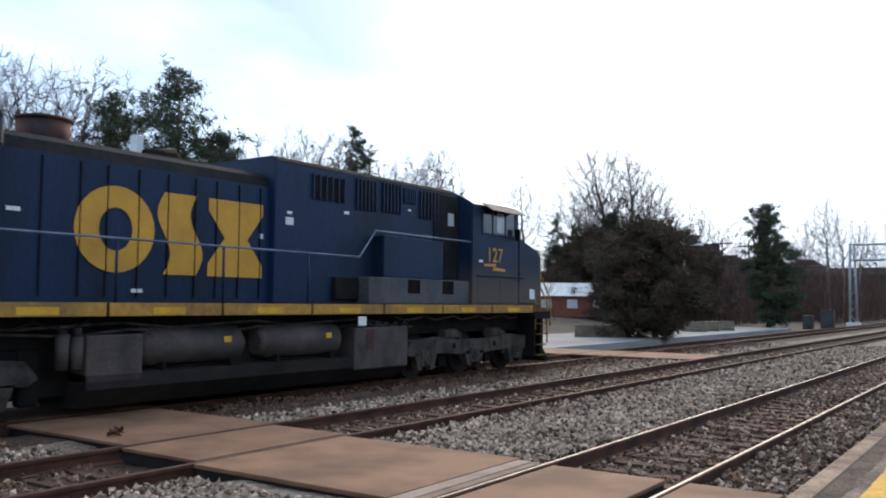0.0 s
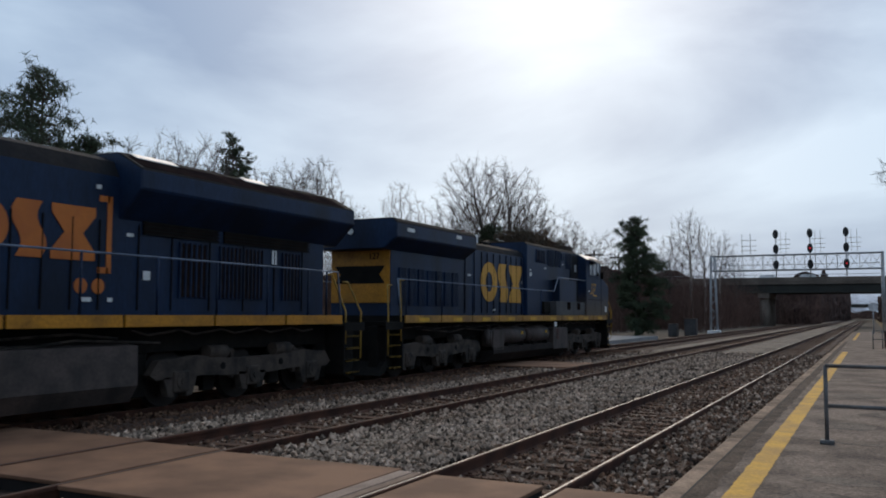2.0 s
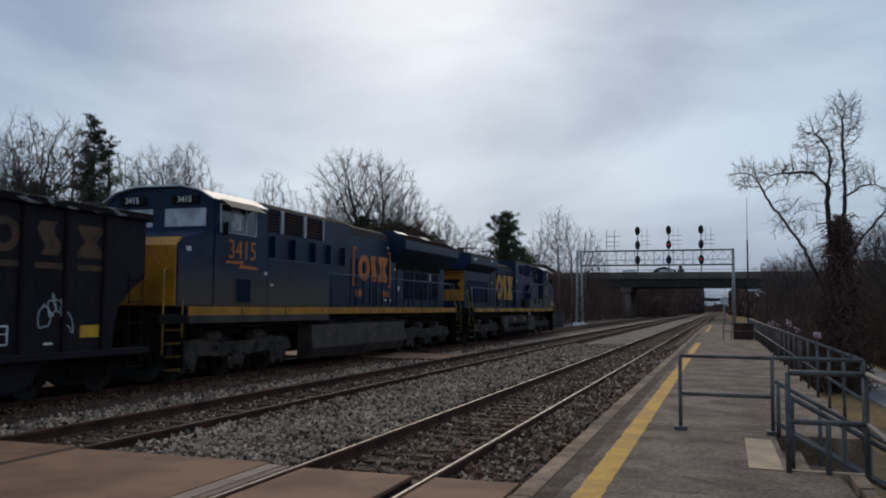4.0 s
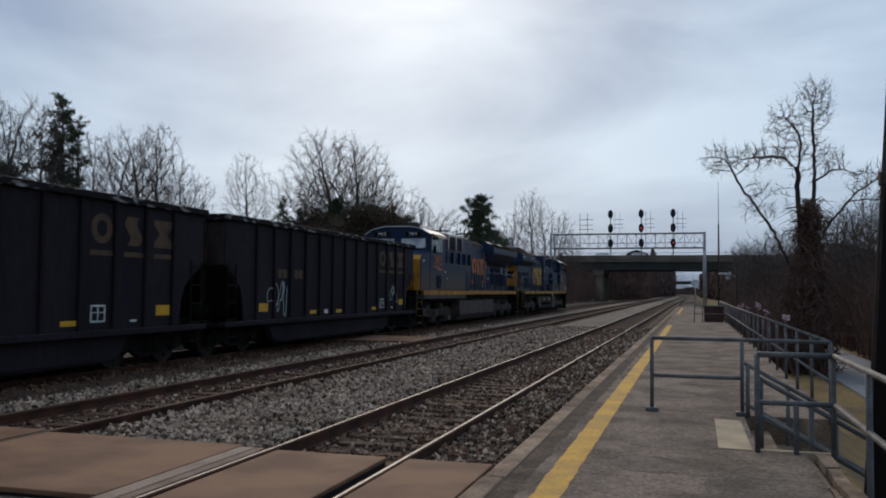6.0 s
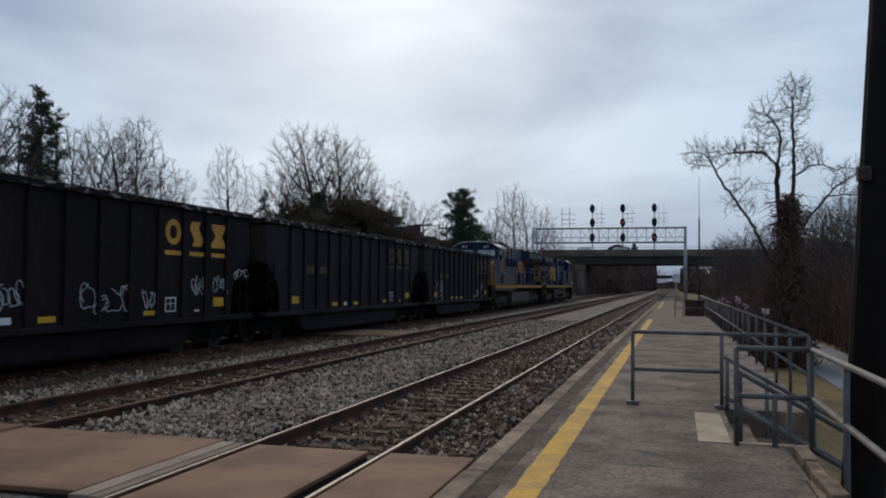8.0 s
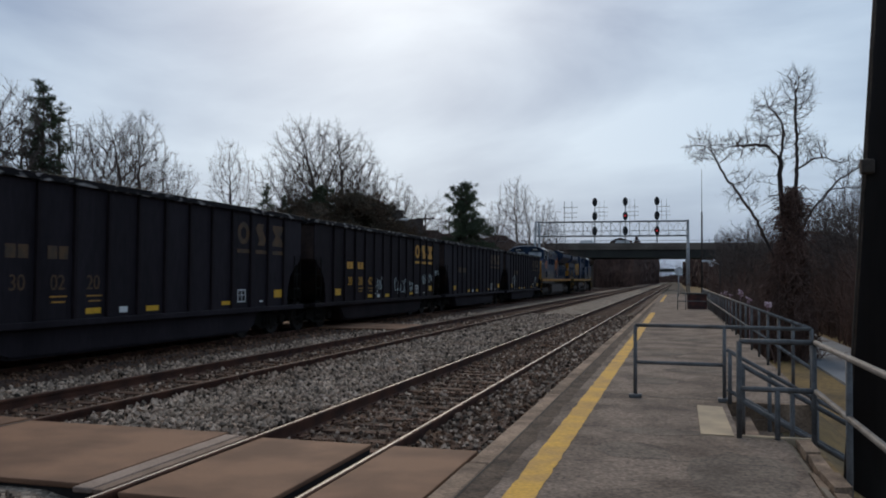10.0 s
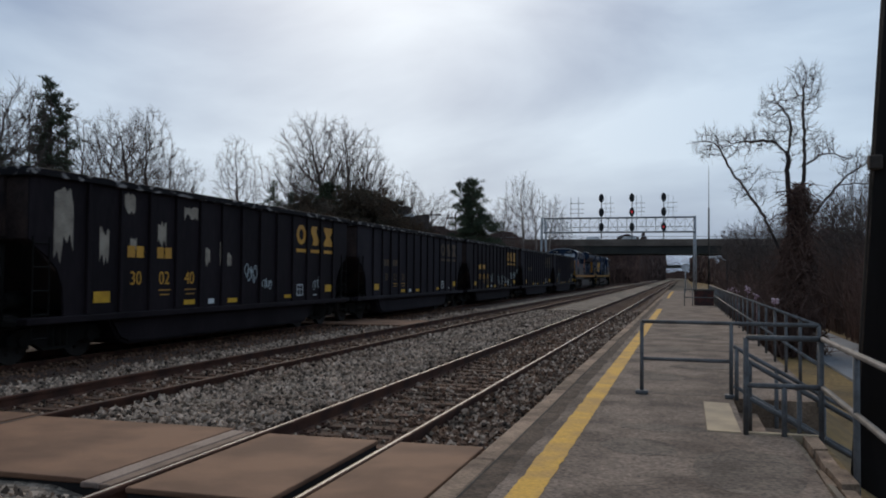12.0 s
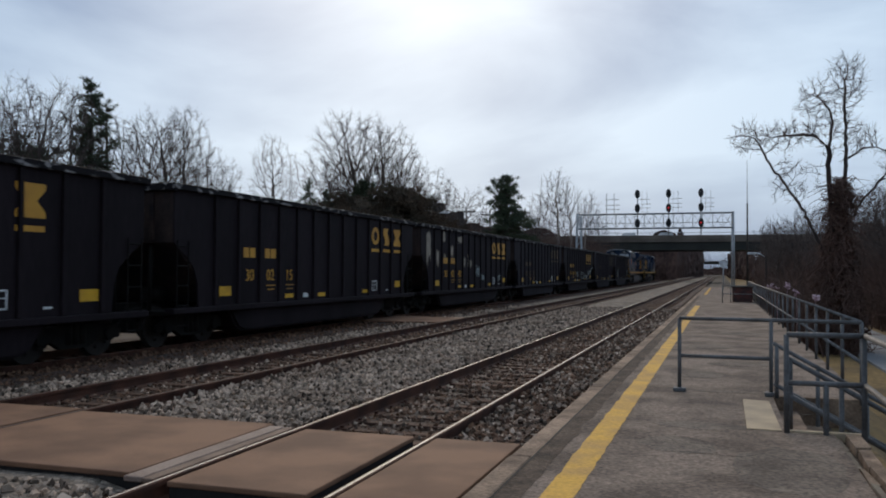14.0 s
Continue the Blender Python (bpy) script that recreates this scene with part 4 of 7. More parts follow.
def wheelset_mesh(r):
    bm = bm_new()
    tube(bm, (-0.95, 0, 0), (0.95, 0, 0), 0.09, sides=10)
    for s in (-1, 1):
        tube(bm, (s * 0.70, 0, 0), (s * 0.72, 0, 0), r + 0.025, sides=28)
        tube(bm, (s * 0.72, 0, 0), (s * 0.82, 0, 0), r, sides=28)
        tube(bm, (s * 0.82, 0, 0), (s * 0.84, 0, 0), r * 0.35, sides=14)
        for k in range(6):
            a = k * math.pi / 3
            box_at = Matrix.Translation((s * 0.825, r * 0.62 * math.cos(a), r * 0.62 * math.sin(a)))
            bmesh.ops.create_icosphere(bm, subdivisions=1, radius=0.05, matrix=box_at)
    return mesh_of("wheelset", bm, WHEEL)


WHEEL_LOCO, WHEEL_CAR = wheelset_mesh(0.52), wheelset_mesh(0.44)


def add_wheelset(parent, y, r, me):
    ob = new("wheelset", me)
    ob.parent = parent
    ob.matrix_basis = pose(0, y, r)
    WHEELSETS.append((ob, y, r))


def loco_truck(loco, yc, sign):
    """A three-axle truck: side frames with pedestals and axle boxes, brake gear, springs."""
    tk = None
    bm = bm_new()
    box(bm, -0.6, 0.6, yc - 0.9, yc + 0.9, 0.55, 0.95, bevel=0.05)
    tk = part("truck", bm, SOOT, loco, "sooty three-axle truck")
    axles = [yc - 2.0, yc, yc + 2.0]
    for s in (-1, 1):
        bm = bm_new()
        x0, x1 = (1.08, 1.24) if s > 0 else (-1.24, -1.08)
        top = [(yc - 2.75, 0.62), (yc - 2.55, 0.86), (yc - 1.6, 0.93), (yc - 0.7, 0.84), (yc + 0.7, 0.84), (yc + 1.6, 0.93), (yc + 2.55, 0.86), (yc + 2.75, 0.62)]
        bottom = [(yc + 2.6, 0.52), (yc + 1.45, 0.55), (yc + 0.55, 0.50), (yc - 0.55, 0.50), (yc - 1.45, 0.55), (yc - 2.6, 0.52)]
        prism(bm, top + bottom, "x", x0, x1)
        for a in axles:
            prism(bm, [(a - 0.42, 0.56), (a - 0.30, 0.22), (a - 0.16, 0.20), (a - 0.16, 0.55)], "x", x0, x1)
            prism(bm, [(a + 0.42, 0.56), (a + 0.30, 0.22), (a + 0.16, 0.20), (a + 0.16, 0.55)], "x", x0, x1)
        part("side_frame", bm, TRUCK_GREY, tk, "dusty cast steel side frame")
        for a in axles:
            bm = bm_new()
            box(bm, min(x0, x1 + s * 0.02), max(x1, x1 + s * 0.04) if s > 0 else max(x0, x1), a - 0.2, a + 0.2, 0.28, 0.66, bevel=0.03)
            tube(bm, (s * 1.2, a, 0.48), (s * 1.31, a, 0.48), 0.15, sides=16)
            tube(bm, (s * 1.31, a, 0.48), (s * 1.33, a, 0.48), 0.06, sides=10)
            part("axle_box", bm, TRUCK_GREY, tk)
        for a in (yc - 1.0, yc + 1.0):
            bm = bm_new()
            tube(bm, (s * 1.16, a - 0.28, 0.97), (s * 1.16, a + 0.25, 0.97), 0.13, sides=14)
            tube(bm, (s * 1.16, a + 0.25, 0.97), (s * 1.16, a + 0.45, 0.97), 0.05, sides=8)
            box(bm, s * 1.16 - 0.05, s * 1.16 + 0.05, a + 0.38, a + 0.46, 0.45, 1.0)
            part("brake_cylinder", bm, TRUCK_GREY, tk)
        bm = bm_new()
        for a in (yc - 0.9, yc + 0.9):
            tube(bm, (s * 1.25, a, 0.70), (s * 1.26, a, 0.70), 0.07, sides=12)
        part("lightening_hole", bm, SOOT, tk)
    for a in axles:
        bm = bm_new()
        box(bm, -0.62, 0.62, a + sign * 0.12, a + sign * 1.0, 0.16, 0.92, bevel=0.08)
        part("traction_motor", bm, SOOT, tk)
        add_wheelset(loco, a, 0.52, WHEEL_LOCO)
    for s in (-1, 1):
        for a in (yc - 1.0, yc + 1.0, yc - 2.75, yc + 2.75):
            bm = bm_new()
            box(bm, min(s * 0.86, s * 1.0), max(s * 0.86, s * 1.0), a - 0.16, a + 0.16, 0.22, 1.0, bevel=0.03)
            part("brake_hanger", bm, SOOT, tk)


def steps_and_rails(loco, y, d, yellow=True):
    """Corner steps at a platform end; d is +1 at the forward end."""
    for s in (-1, 1):
        x0, x1 = (0.95, 1.52) if s > 0 else (-1.52, -0.95)
        bm = bm_new()
        box(bm, x0, x1, y - d * 0.02 - 0.02, y - d * 0.02 + 0.02, 0.3, 1.5)
        box(bm, x0 if s < 0 else x1 - 0.03, x0 + 0.03 if s < 0 else x1, y - 0.02 if d > 0 else y - 0.85, y + 0.85 if d > 0 else y + 0.02, 1.3, 1.5)
        box(bm, x0 + 0.02, x1 - 0.3, min(y, y + d * 0.8), max(y, y + d * 0.8), 0.35, 1.4)
        well = part("step_well", bm, SOOT, loco)
        for k in range(4):
            z = 0.32 + k * 0.28
            bm = bm_new()
            box(bm, x0, x1, min(y + d * 0.08, y + d * 0.62), max(y + d * 0.08, y + d * 0.62), z, z + 0.025)
            box(bm, x0 if s < 0 else x1 - 0.03, x0 + 0.03 if s < 0 else x1, min(y + d * 0.08, y + d * 0.62), max(y + d * 0.08, y + d * 0.62), z - 0.005, z + 0.03, mat=1)
            part("step", bm, [SOOT, HANDRAIL_YELLOW], well)
        for yy, zt in ((y + d * 0.04, 2.6), (y + d * 0.70, 2.45)):
            bm = bm_new()
            pipe(bm, [(s * 1.50, yy, 0.65 if yy != y + d * 0.04 else 1.0), (s * 1.50, yy, 1.75), (s * 1.30, yy - d * 0.28, zt), (s * 1.30, yy - d * 0.5, zt)], 0.02, 6)
            part("grab_rail", bm, HANDRAIL_YELLOW, loco, "yellow grab rail")


def coupler(body, y, d, z=0.85):
    bm = bm_new()
    box(bm, -0.13, 0.13, min(y - d * 0.2, y + d * 0.45), max(y - d * 0.2, y + d * 0.45), z - 0.12, z + 0.12, bevel=0.03)
    box(bm, -0.22, 0.22, min(y + d * 0.4, y + d * 0.66), max(y + d * 0.4, y + d * 0.66), z - 0.17, z + 0.17, bevel=0.07)
    part("coupler", bm, SOOT, body)
    bm = bm_new()
    pts = [Vector((0.35, y + d * (-0.1 + 0.1 * k), z + 0.05 - 0.42 * math.sin(math.pi * k / 7))) for k in range(8)]
    pipe(bm, pts, 0.022, 6)
    part("air_hose", bm, SOOT, body)


def emblem(parent, x, y0, z0, w, h, mats, label, s=1):
    """Three plain shapes in the railway's colours: a ring, a waved block and an hourglass. s: the side of the vehicle."""
    def flat(name, outline, hole=None):
        bm = bm_new()
        prism(bm, outline, "x", x, x + s * 0.008)
        part(name, bm, mats, parent, label)
    k = w / 3.3
    # ring, cut open by the next shape
    bm = bm_new()
    n = 28
    cx, cz, rx, rz = y0 + s * 0.6 * k, z0 + h / 2, 0.62 * k, h / 2
    rim = []
    for i in range(n):
        a = 2 * math.pi * i / n
        rim.append([bm.verts.new((x + dx, cx + q * rx * math.cos(a), cz + q2 * rz * math.sin(a))) for dx, q, q2 in ((0, 1, 1), (s * 0.008, 1, 1), (s * 0.008, 0.42, 0.5), (0, 0.42, 0.5))])
    for i in range(n):
        a, b = rim[i], rim[(i + 1) % n]
        for j in range(4):
            bm.faces.new((a[j], b[j], b[(j + 1) % 4], a[(j + 1) % 4]))
    bmesh.ops.recalc_face_normals(bm, faces=bm.faces)
    part("emblem_ring", bm, mats, parent, label)
    # waved block
    a0 = y0 + s * 1.28 * k
    wv = []
    m = 12
    for i in range(m + 1):
        q = i / m
        wv.append((a0 + s * k * (0.10 + 0.12 * math.sin(2 * math.pi * q)), z0 + h * q))
    for i in range(m, -1, -1):
        q = i / m
        wv.append((a0 + s * k * (0.68 + 0.12 * math.sin(2 * math.pi * q)), z0 + h * q))
    flat("emblem_wave", wv)
    # hourglass
    b0 = y0 + s * 2.18 * k
    q = h
    flat("emblem_hourglass", [(b0, z0), (b0 + s * 1.1 * k, z0), (b0 + s * 1.1 * k, z0 + 0.16 * q), (b0 + s * 0.78 * k, z0 + 0.5 * q), (b0 + s * 1.1 * k, z0 + 0.84 * q), (b0 + s * 1.1 * k, z0 + q), (b0, z0 + q), (b0, z0 + 0.84 * q), (b0 + s * 0.32 * k, z0 + 0.5 * q), (b0, z0 + 0.16 * q)])


def sign_pose(x, y, z, d):
    """Upright writing on a side wall that is read from outside; d: +1 on the wall towards +x."""
    return pose(x, y, z, 90, 0, 90 * d)


def loco_common(loco, sill_mat, tape, ahead=0.0, rear=-7.05):
    """Sill, walkway, trucks, couplers and plough; ahead: how much further the forward end reaches."""
    bm = bm_new()
    box(bm, -1.0, 1.0, -10.2, 10.2, 1.0, 1.5, bevel=0.02)
    box(bm, -1.5, 1.5, -9.5, 9.5 + ahead, 1.46, 1.66)
    body = part("underframe", bm, SOOT, loco, "sooty black underframe")
    for s in (-1, 1):
        n = 9
        for k in range(n):
            a, b = -9.48 + (18.96 + ahead) * k / n, -9.48 + (18.96 + ahead) * (k + 1) / n
            bm = bm_new()
            box(bm, min(s * 1.5, s * 1.535), max(s * 1.5, s * 1.535), a + 0.03, b - 0.03, 1.47, 1.665)
            part("sill_strip", bm, sill_mat, body, "gold painted side sill")
            if tape:
                bm = bm_new()
                c = (a + b) / 2
                box(bm, min(s * 1.535, s * 1.542), max(s * 1.535, s * 1.542), c - 0.3, c + 0.3, 1.49, 1.60)
                part("reflector", bm, REFLECTOR, body, "yellow reflective strip")
    loco_truck(loco, 7.05, 1)
    loco_truck(loco, rear, -1)
    for d in (-1, 1):
        coupler(loco, d * 10.2, d)
        bm = bm_new()
        prism(bm, [(d * 10.25, 1.35), (d * 10.25, 0.5), (d * 10.6, 0.16), (d * 10.5, 0.14), (d * 10.1, 0.3), (d * 10.1, 1.35)], "x", -1.4, 1.4)
        part("plough", bm, SOOT, loco)
        steps_and_rails(loco, d * 9.6 + (ahead if d > 0 else 0), d)
        bm = bm_new()
        box(bm, -1.5, 1.5, min(d * 9.5, d * 10.25), max(d * 9.5, d * 10.25), 1.42, 1.5)
        part("end_platform", bm, SOOT, loco)
    # pipes and hoses under the sill
    for s in (-1, 1):
        for k, (z, a, b) in enumerate(((1.32, -9, 3.6), (1.22, -8.0, 4.5), (1.36, 3.8, 9.0))):
            bm = bm_new()
            pts = [Vector((s * (1.2 + 0.05 * k), a + (b - a) * i / 14, z + 0.05 * math.sin(i * 2.1 + k))) for i in range(15)]
            pipe(bm, pts, 0.022, 6)
            part("pipe", bm, TRUCK_GREY, body)


def handrail(loco, points, stanchions, s, mats):
    bm = bm_new()
    pipe(bm, [(s * 1.46, y, z) for y, z in points], 0.019, 6)
    part("handrail", bm, mats, loco, "thin walkway handrail")
    for y, z in stanchions:
        bm = bm_new()
        tube(bm, (s * 1.46, y, 1.66), (s * 1.46, y, z), 0.022, sides=6)
        part("stanchion", bm, BLUE, loco)


def panel_lines(loco, x, ys, z0, z1, s, name="door_seam"):
    for y in ys:
        bm = bm_new()
        box(bm, min(x, x + s * 0.025), max(x, x + s * 0.025), y - 0.009, y + 0.009, z0, z1)
        part(name, bm, SOOT, loco)


def grille(loco, x, y0, y1, z0, z1, s, upright=True, mats=GRILLE):
    bm = bm_new()
    box(bm, min(x, x + s * 0.02), max(x, x + s * 0.02), y0, y1, z0, z1)
    n = 5 if upright else 6
    for k in range(n + 1):
        if upright:
            y = y0 + (y1 - y0) * k / n
            box(bm, min(x, x + s * 0.045), max(x, x + s * 0.045), y - 0.018, y + 0.018, z0 - 0.02, z1 + 0.02, mat=1)
        else:
            z = z0 + (z1 - z0) * k / n
            box(bm, min(x, x + s * 0.045), max(x, x + s * 0.045), y0 - 0.02, y1 + 0.02, z - 0.018, z + 0.018, mat=1)
    part("grille", bm, [mats, BLUE if upright else SOOT], loco, "dark louvred intake grille")


def sticker(loco, x, y, z, w, h, s, mats=None):
    bm = bm_new()
    box(bm, min(x, x + s * 0.008), max(x, x + s * 0.008), y - w / 2, y + w / 2, z - h / 2, z + h / 2)
    part("sticker", bm, mats or WHITE_MARK, loco)


def cab_block(loco, f, y_back, y_front, nose_y, roof_z, nose_mat, side_mat, blind):
    """A wide-nose cab. y_back, y_front, nose_y run in the cab's direction f."""
    bm = bm_new()
    w = 1.5
    prism(bm, [(-w, 1.66), (w, 1.66), (w, roof_z - 0.22), (w - 0.35, roof_z - 0.02), (w - 0.9, roof_z + 0.1), (-w + 0.9, roof_z + 0.1), (-w + 0.35, roof_z - 0.02), (-w, roof_z - 0.22)], "y", f * y_back, f * y_front)
    bmesh.ops.bevel(bm, geom=list(bm.edges), offset=0.03, segments=2, affect="EDGES")
    cab = part("cab", bm, side_mat, loco, "dark blue wide cab")
    bm = bm_new()
    prism(bm, [(f * y_front, 1.66), (f * (nose_y), 1.66), (f * (nose_y + 0.02), 2.95), (f * (nose_y - 0.15), 3.12), (f * y_front, 3.42)], "x", -w + 0.002, w - 0.002)
    bmesh.ops.bevel(bm, geom=list(bm.edges), offset=0.04, segments=2, affect="EDGES")
    part("nose_side", bm, side_mat, cab, "dark blue short nose")
    bm = bm_new()
    prism(bm, [(f * (nose_y + 0.01), 1.68), (f * (nose_y + 0.05), 1.68), (f * (nose_y + 0.06), 2.97), (f * (nose_y - 0.14), 3.16), (f * (nose_y - 0.17), 3.13), (f * (nose_y + 0.01), 2.95)], "x", -w + 0.03, w - 0.03)
    part("nose_front", bm, nose_mat, cab, "yellow nose front")
    # roof plate in pale paint
    bm = bm_new()
    prism(bm, [(w + 0.005, roof_z - 0.235), (w - 0.34, roof_z - 0.03), (w - 0.88, roof_z + 0.09), (-w + 0.88, roof_z + 0.09), (-w + 0.34, roof_z - 0.03), (-w - 0.005, roof_z - 0.235), (-w - 0.015, roof_z - 0.215), (-w + 0.34, roof_z + 0.005), (-w + 0.9, roof_z + 0.13), (w - 0.9, roof_z + 0.13), (w - 0.34, roof_z + 0.005), (w + 0.015, roof_z - 0.215)], "y", f * (y_back + 0.05), f * (y_front + 0.12))
    part("cab_roof", bm, ROOF_GREY, cab, "pale weathered cab roof")
    # front windows and number boards
    for sx in (-0.72, 0.72):
        bm = bm_new()
        box(bm, sx - 0.55, sx + 0.55, min(f * y_front, f * (y_front + 0.02)), max(f * y_front, f * (y_front + 0.02)), 3.5, 3.92, bevel=0.008)
        part("windscreen", bm, PALE_GLASS if blind else GLASS, cab)
        bm = bm_new()
        box(bm, sx - 0.36, sx + 0.36, min(f * (y_front - 0.05), f * (y_front + 0.06)), max(f * (y_front - 0.05), f * (y_front + 0.06)), 4.02, 4.22, bevel=0.01)
        part("number_board", bm, SOOT, cab)
    for s in (-1, 1):
        # side windows with frame and a folding visor
        ya, yb = y_front - 0.25, y_front - 1.75
        bm = bm_new()
        for k, (p, q) in enumerate(((ya, ya - 0.42), (ya - 0.48, yb + 0.46), (yb + 0.40, yb))):
            box(bm, min(s * 1.5, s * 1.507), max(s * 1.5, s * 1.507), min(f * p, f * q), max(f * p, f * q), 3.42, 4.0)
        win = part("side_window", bm, GLASS, cab, "dark cab side window")
        # the sky showing through the middle pane is painted on in pale colour
        bm = bm_new()
        box(bm, min(s * 1.507, s * 1.510), max(s * 1.507, s * 1.510), min(f * (ya - 0.52), f * (ya - 0.86)), max(f * (ya - 0.52), f * (ya - 0.86)), 3.46, 3.96)
        part("bright_pane", bm, PALE_GLASS, win, "pane painted pale for the sky seen through it")
        bm = bm_new()
        for y in (ya + 0.03, ya - 0.45, yb + 0.43, yb - 0.03):
            box(bm, min(s * 1.5, s * 1.52), max(s * 1.5, s * 1.52), f * y - 0.02, f * y + 0.02, 3.38, 4.04)
        for z in (3.38, 4.02):
            box(bm, min(s * 1.5, s * 1.52), max(s * 1.5, s * 1.52), min(f * ya, f * yb), max(f * ya, f * yb), z, z + 0.03)
        part("window_frame", bm, ROOF_GREY if blind else BLUE, win)
        bm = bm_new()
        prism(bm, [(s * 1.5, 4.12), (s * 1.80, 3.93), (s * 1.81, 3.95), (s * 1.5, 4.15)], "y", f * (ya + 0.05), f * (yb - 0.05))
        part("visor", bm, BLUE_GREY, cab)
        bm = bm_new()
        box(bm, min(s * 1.56, s * 1.68), max(s * 1.56, s * 1.68), f * (ya - 0.02) - 0.03, f * (ya - 0.02) + 0.03, 3.3, 3.6)
        part("mirror", bm, SOOT, cab)
    return cab


def bolt_shape(loco, x, y, z, w, s, mats):
    """The small lightning flash under the figures."""
    bm = bm_new()
    prism(bm, [(y - w / 2, z), (y + 0.06 * w, z + 0.02), (y - 0.02 * w, z - 0.07), (y + w / 2, z - 0.10), (y + w / 2, z - 0.16), (y - 0.12 * w, z - 0.15), (y - 0.04 * w, z - 0.05), (y - w / 2, z - 0.06)], "x", x, x + s * 0.008)
    part("flash", bm, mats, loco)


def build_loco_127():
    """The leading engine: its cab leads, long hood with a sooty gold emblem behind."""
    lo = thing("diesel_locomotive", "dark blue diesel locomotive with sooty gold sill and emblem", "locomotive", "train", at=pose(FAR, LOCO_A, 0))
    loco_common(lo, SILL_GOLD, True, rear=-6.75)
    # long hood, rounded shoulders
    bm = bm_new()
    prism(bm, [(-0.95, 1.66), (0.95, 1.66), (0.95, 3.80), (0.86, 3.98), (0.68, 4.08), (-0.68, 4.08), (-0.86, 3.98), (-0.95, 3.80)], "y", -9.25, 0.5)
    sooted(bm)
    part("long_hood", bm, [BLUE, ROOF_SOOT_AND_SHADE], lo, "dark blue engine hood")
    # radiator wings at the rear
    bm = bm_new()
    prism(bm, [(-1.0, 3.42), (-1.42, 3.72), (-1.42, 4.12), (-1.30, 4.24), (1.30, 4.24), (1.42, 4.12), (1.42, 3.72), (1.0, 3.42)], "y", -9.75, -4.7)
    bmesh.ops.bevel(bm, geom=list(bm.edges), offset=0.03, segments=1, affect="EDGES")
    sooted(bm)
    wing = part("radiator_wing", bm, [BLUE, ROOF_SOOT_AND_SHADE], lo, "overhanging dark blue radiator section")
    bm = bm_new()
    for k in range(10):
        y = -9.5 + k * 0.47
        box(bm, -1.1, 1.1, y, y + 0.4, 4.24, 4.26)
    part("radiator_grille", bm, GRILLE, wing)
    # taller cabinet section
    bm = bm_new()
    prism(bm, [(-1.1, 1.66), (1.1, 1.66), (1.1, 4.30), (0.98, 4.40), (-0.98, 4.40), (-1.1, 4.30)], "y", 0.5, 6.5)
    bmesh.ops.bevel(bm, geom=list(bm.edges), offset=0.025, segments=1, affect="EDGES")
    sooted(bm)
    part("equipment_cabinet", bm, [BLUE, ROOF_SOOT_AND_SHADE], lo, "dark blue tall equipment cabinet")
    cab_block(lo, 1, 6.5, 8.75, 9.95, 4.30, NOSE_YELLOW, BLUE_DUSTY, False)
    for s in (-1, 1):
        x = s * 0.95
        panel_lines(lo, x, [-4.6, -3.9, -3.3, -2.85, -2.3, -1.75, -1.2, -0.75, -0.25, 0.25], 1.75, 3.75, s)
        xa = s * 1.1
        for y0, y1, z0, z1 in ((1.46, 2.35, 3.70, 4.15), (2.75, 3.35, 3.62, 4.22), (3.6, 4.2, 3.64, 4.24), (4.35, 4.75, 3.92, 4.2), (4.95, 5.6, 3.62, 4.22)):
            grille(lo, xa, y0, y1, z0, z1, s)
        # low grey cupboards and battery boxes beside the walkway
        bm = bm_new()
        box(bm, min(s * 1.1, s * 1.44), max(s * 1.1, s * 1.44), 2.78, 6.49, 1.67, 2.22, bevel=0.02)
        cup = part("cupboard", bm, BLUE_GREY, lo, "dusty grey side cupboard")
        bm = bm_new()
        box(bm, min(s * 1.1, s * 1.40), max(s * 1.1, s * 1.40), 3.3, 5.45, 2.22, 3.10, bevel=0.02)
        part("side_cabinet", bm, BLUE, lo)
        # the doorway at the back of the cab; its deep shade is a dark sheet
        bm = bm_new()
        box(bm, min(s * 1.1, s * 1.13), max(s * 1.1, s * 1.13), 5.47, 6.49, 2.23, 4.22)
        well = part("doorway", bm, ROOF_SOOT_AND_SHADE, lo, "dark sheet standing in for the shade in the set-back cab entrance")
        # the sky's reflection in the door window is a pale colour
        bm = bm_new()
        box(bm, min(s * 1.13, s * 1.14), max(s * 1.13, s * 1.14), 6.02, 6.26, 3.52, 3.82)
        part("door_window", bm, PALE_GLASS, well, "small door window painted pale for the sky in it")
        # slanting yellow grab rails before the nose
        bm = bm_new()
        pipe(bm, [(s * 1.34, 10.02, 1.7), (s * 1.34, 10.02, 2.55), (s * 1.36, 10.12, 2.58), (s * 1.48, 10.52, 1.85), (s * 1.48, 10.52, 1.1)], 0.02, 6)
        part("grab_rail", bm, HANDRAIL_YELLOW, lo, "yellow grab rail")
        # low doors in the nose side and a shelf line under the figures
        for ya, yb in ((6.75, 7.45), (7.8, 8.5), (8.75, 9.3)):
            bm = bm_new()
            box(bm, min(s * 1.5, s * 1.506), max(s * 1.5, s * 1.506), ya, yb, 1.72, 2.28, bevel=0.004)
            part("battery_door", bm, BLUE_DUSTY, lo)
        bm = bm_new()
        tube(bm, (s * 1.515, 6.7, 2.36), (s * 1.515, 9.0, 2.36), 0.012, sides=5)
        part("grab_bar", bm, SOOT, lo)
        for yv in (4.3, 5.6):
            bm = bm_new()
            box(bm, min(s * 1.44, s * 1.445), max(s * 1.44, s * 1.445), yv - 0.22, yv + 0.22, 1.9, 2.2)
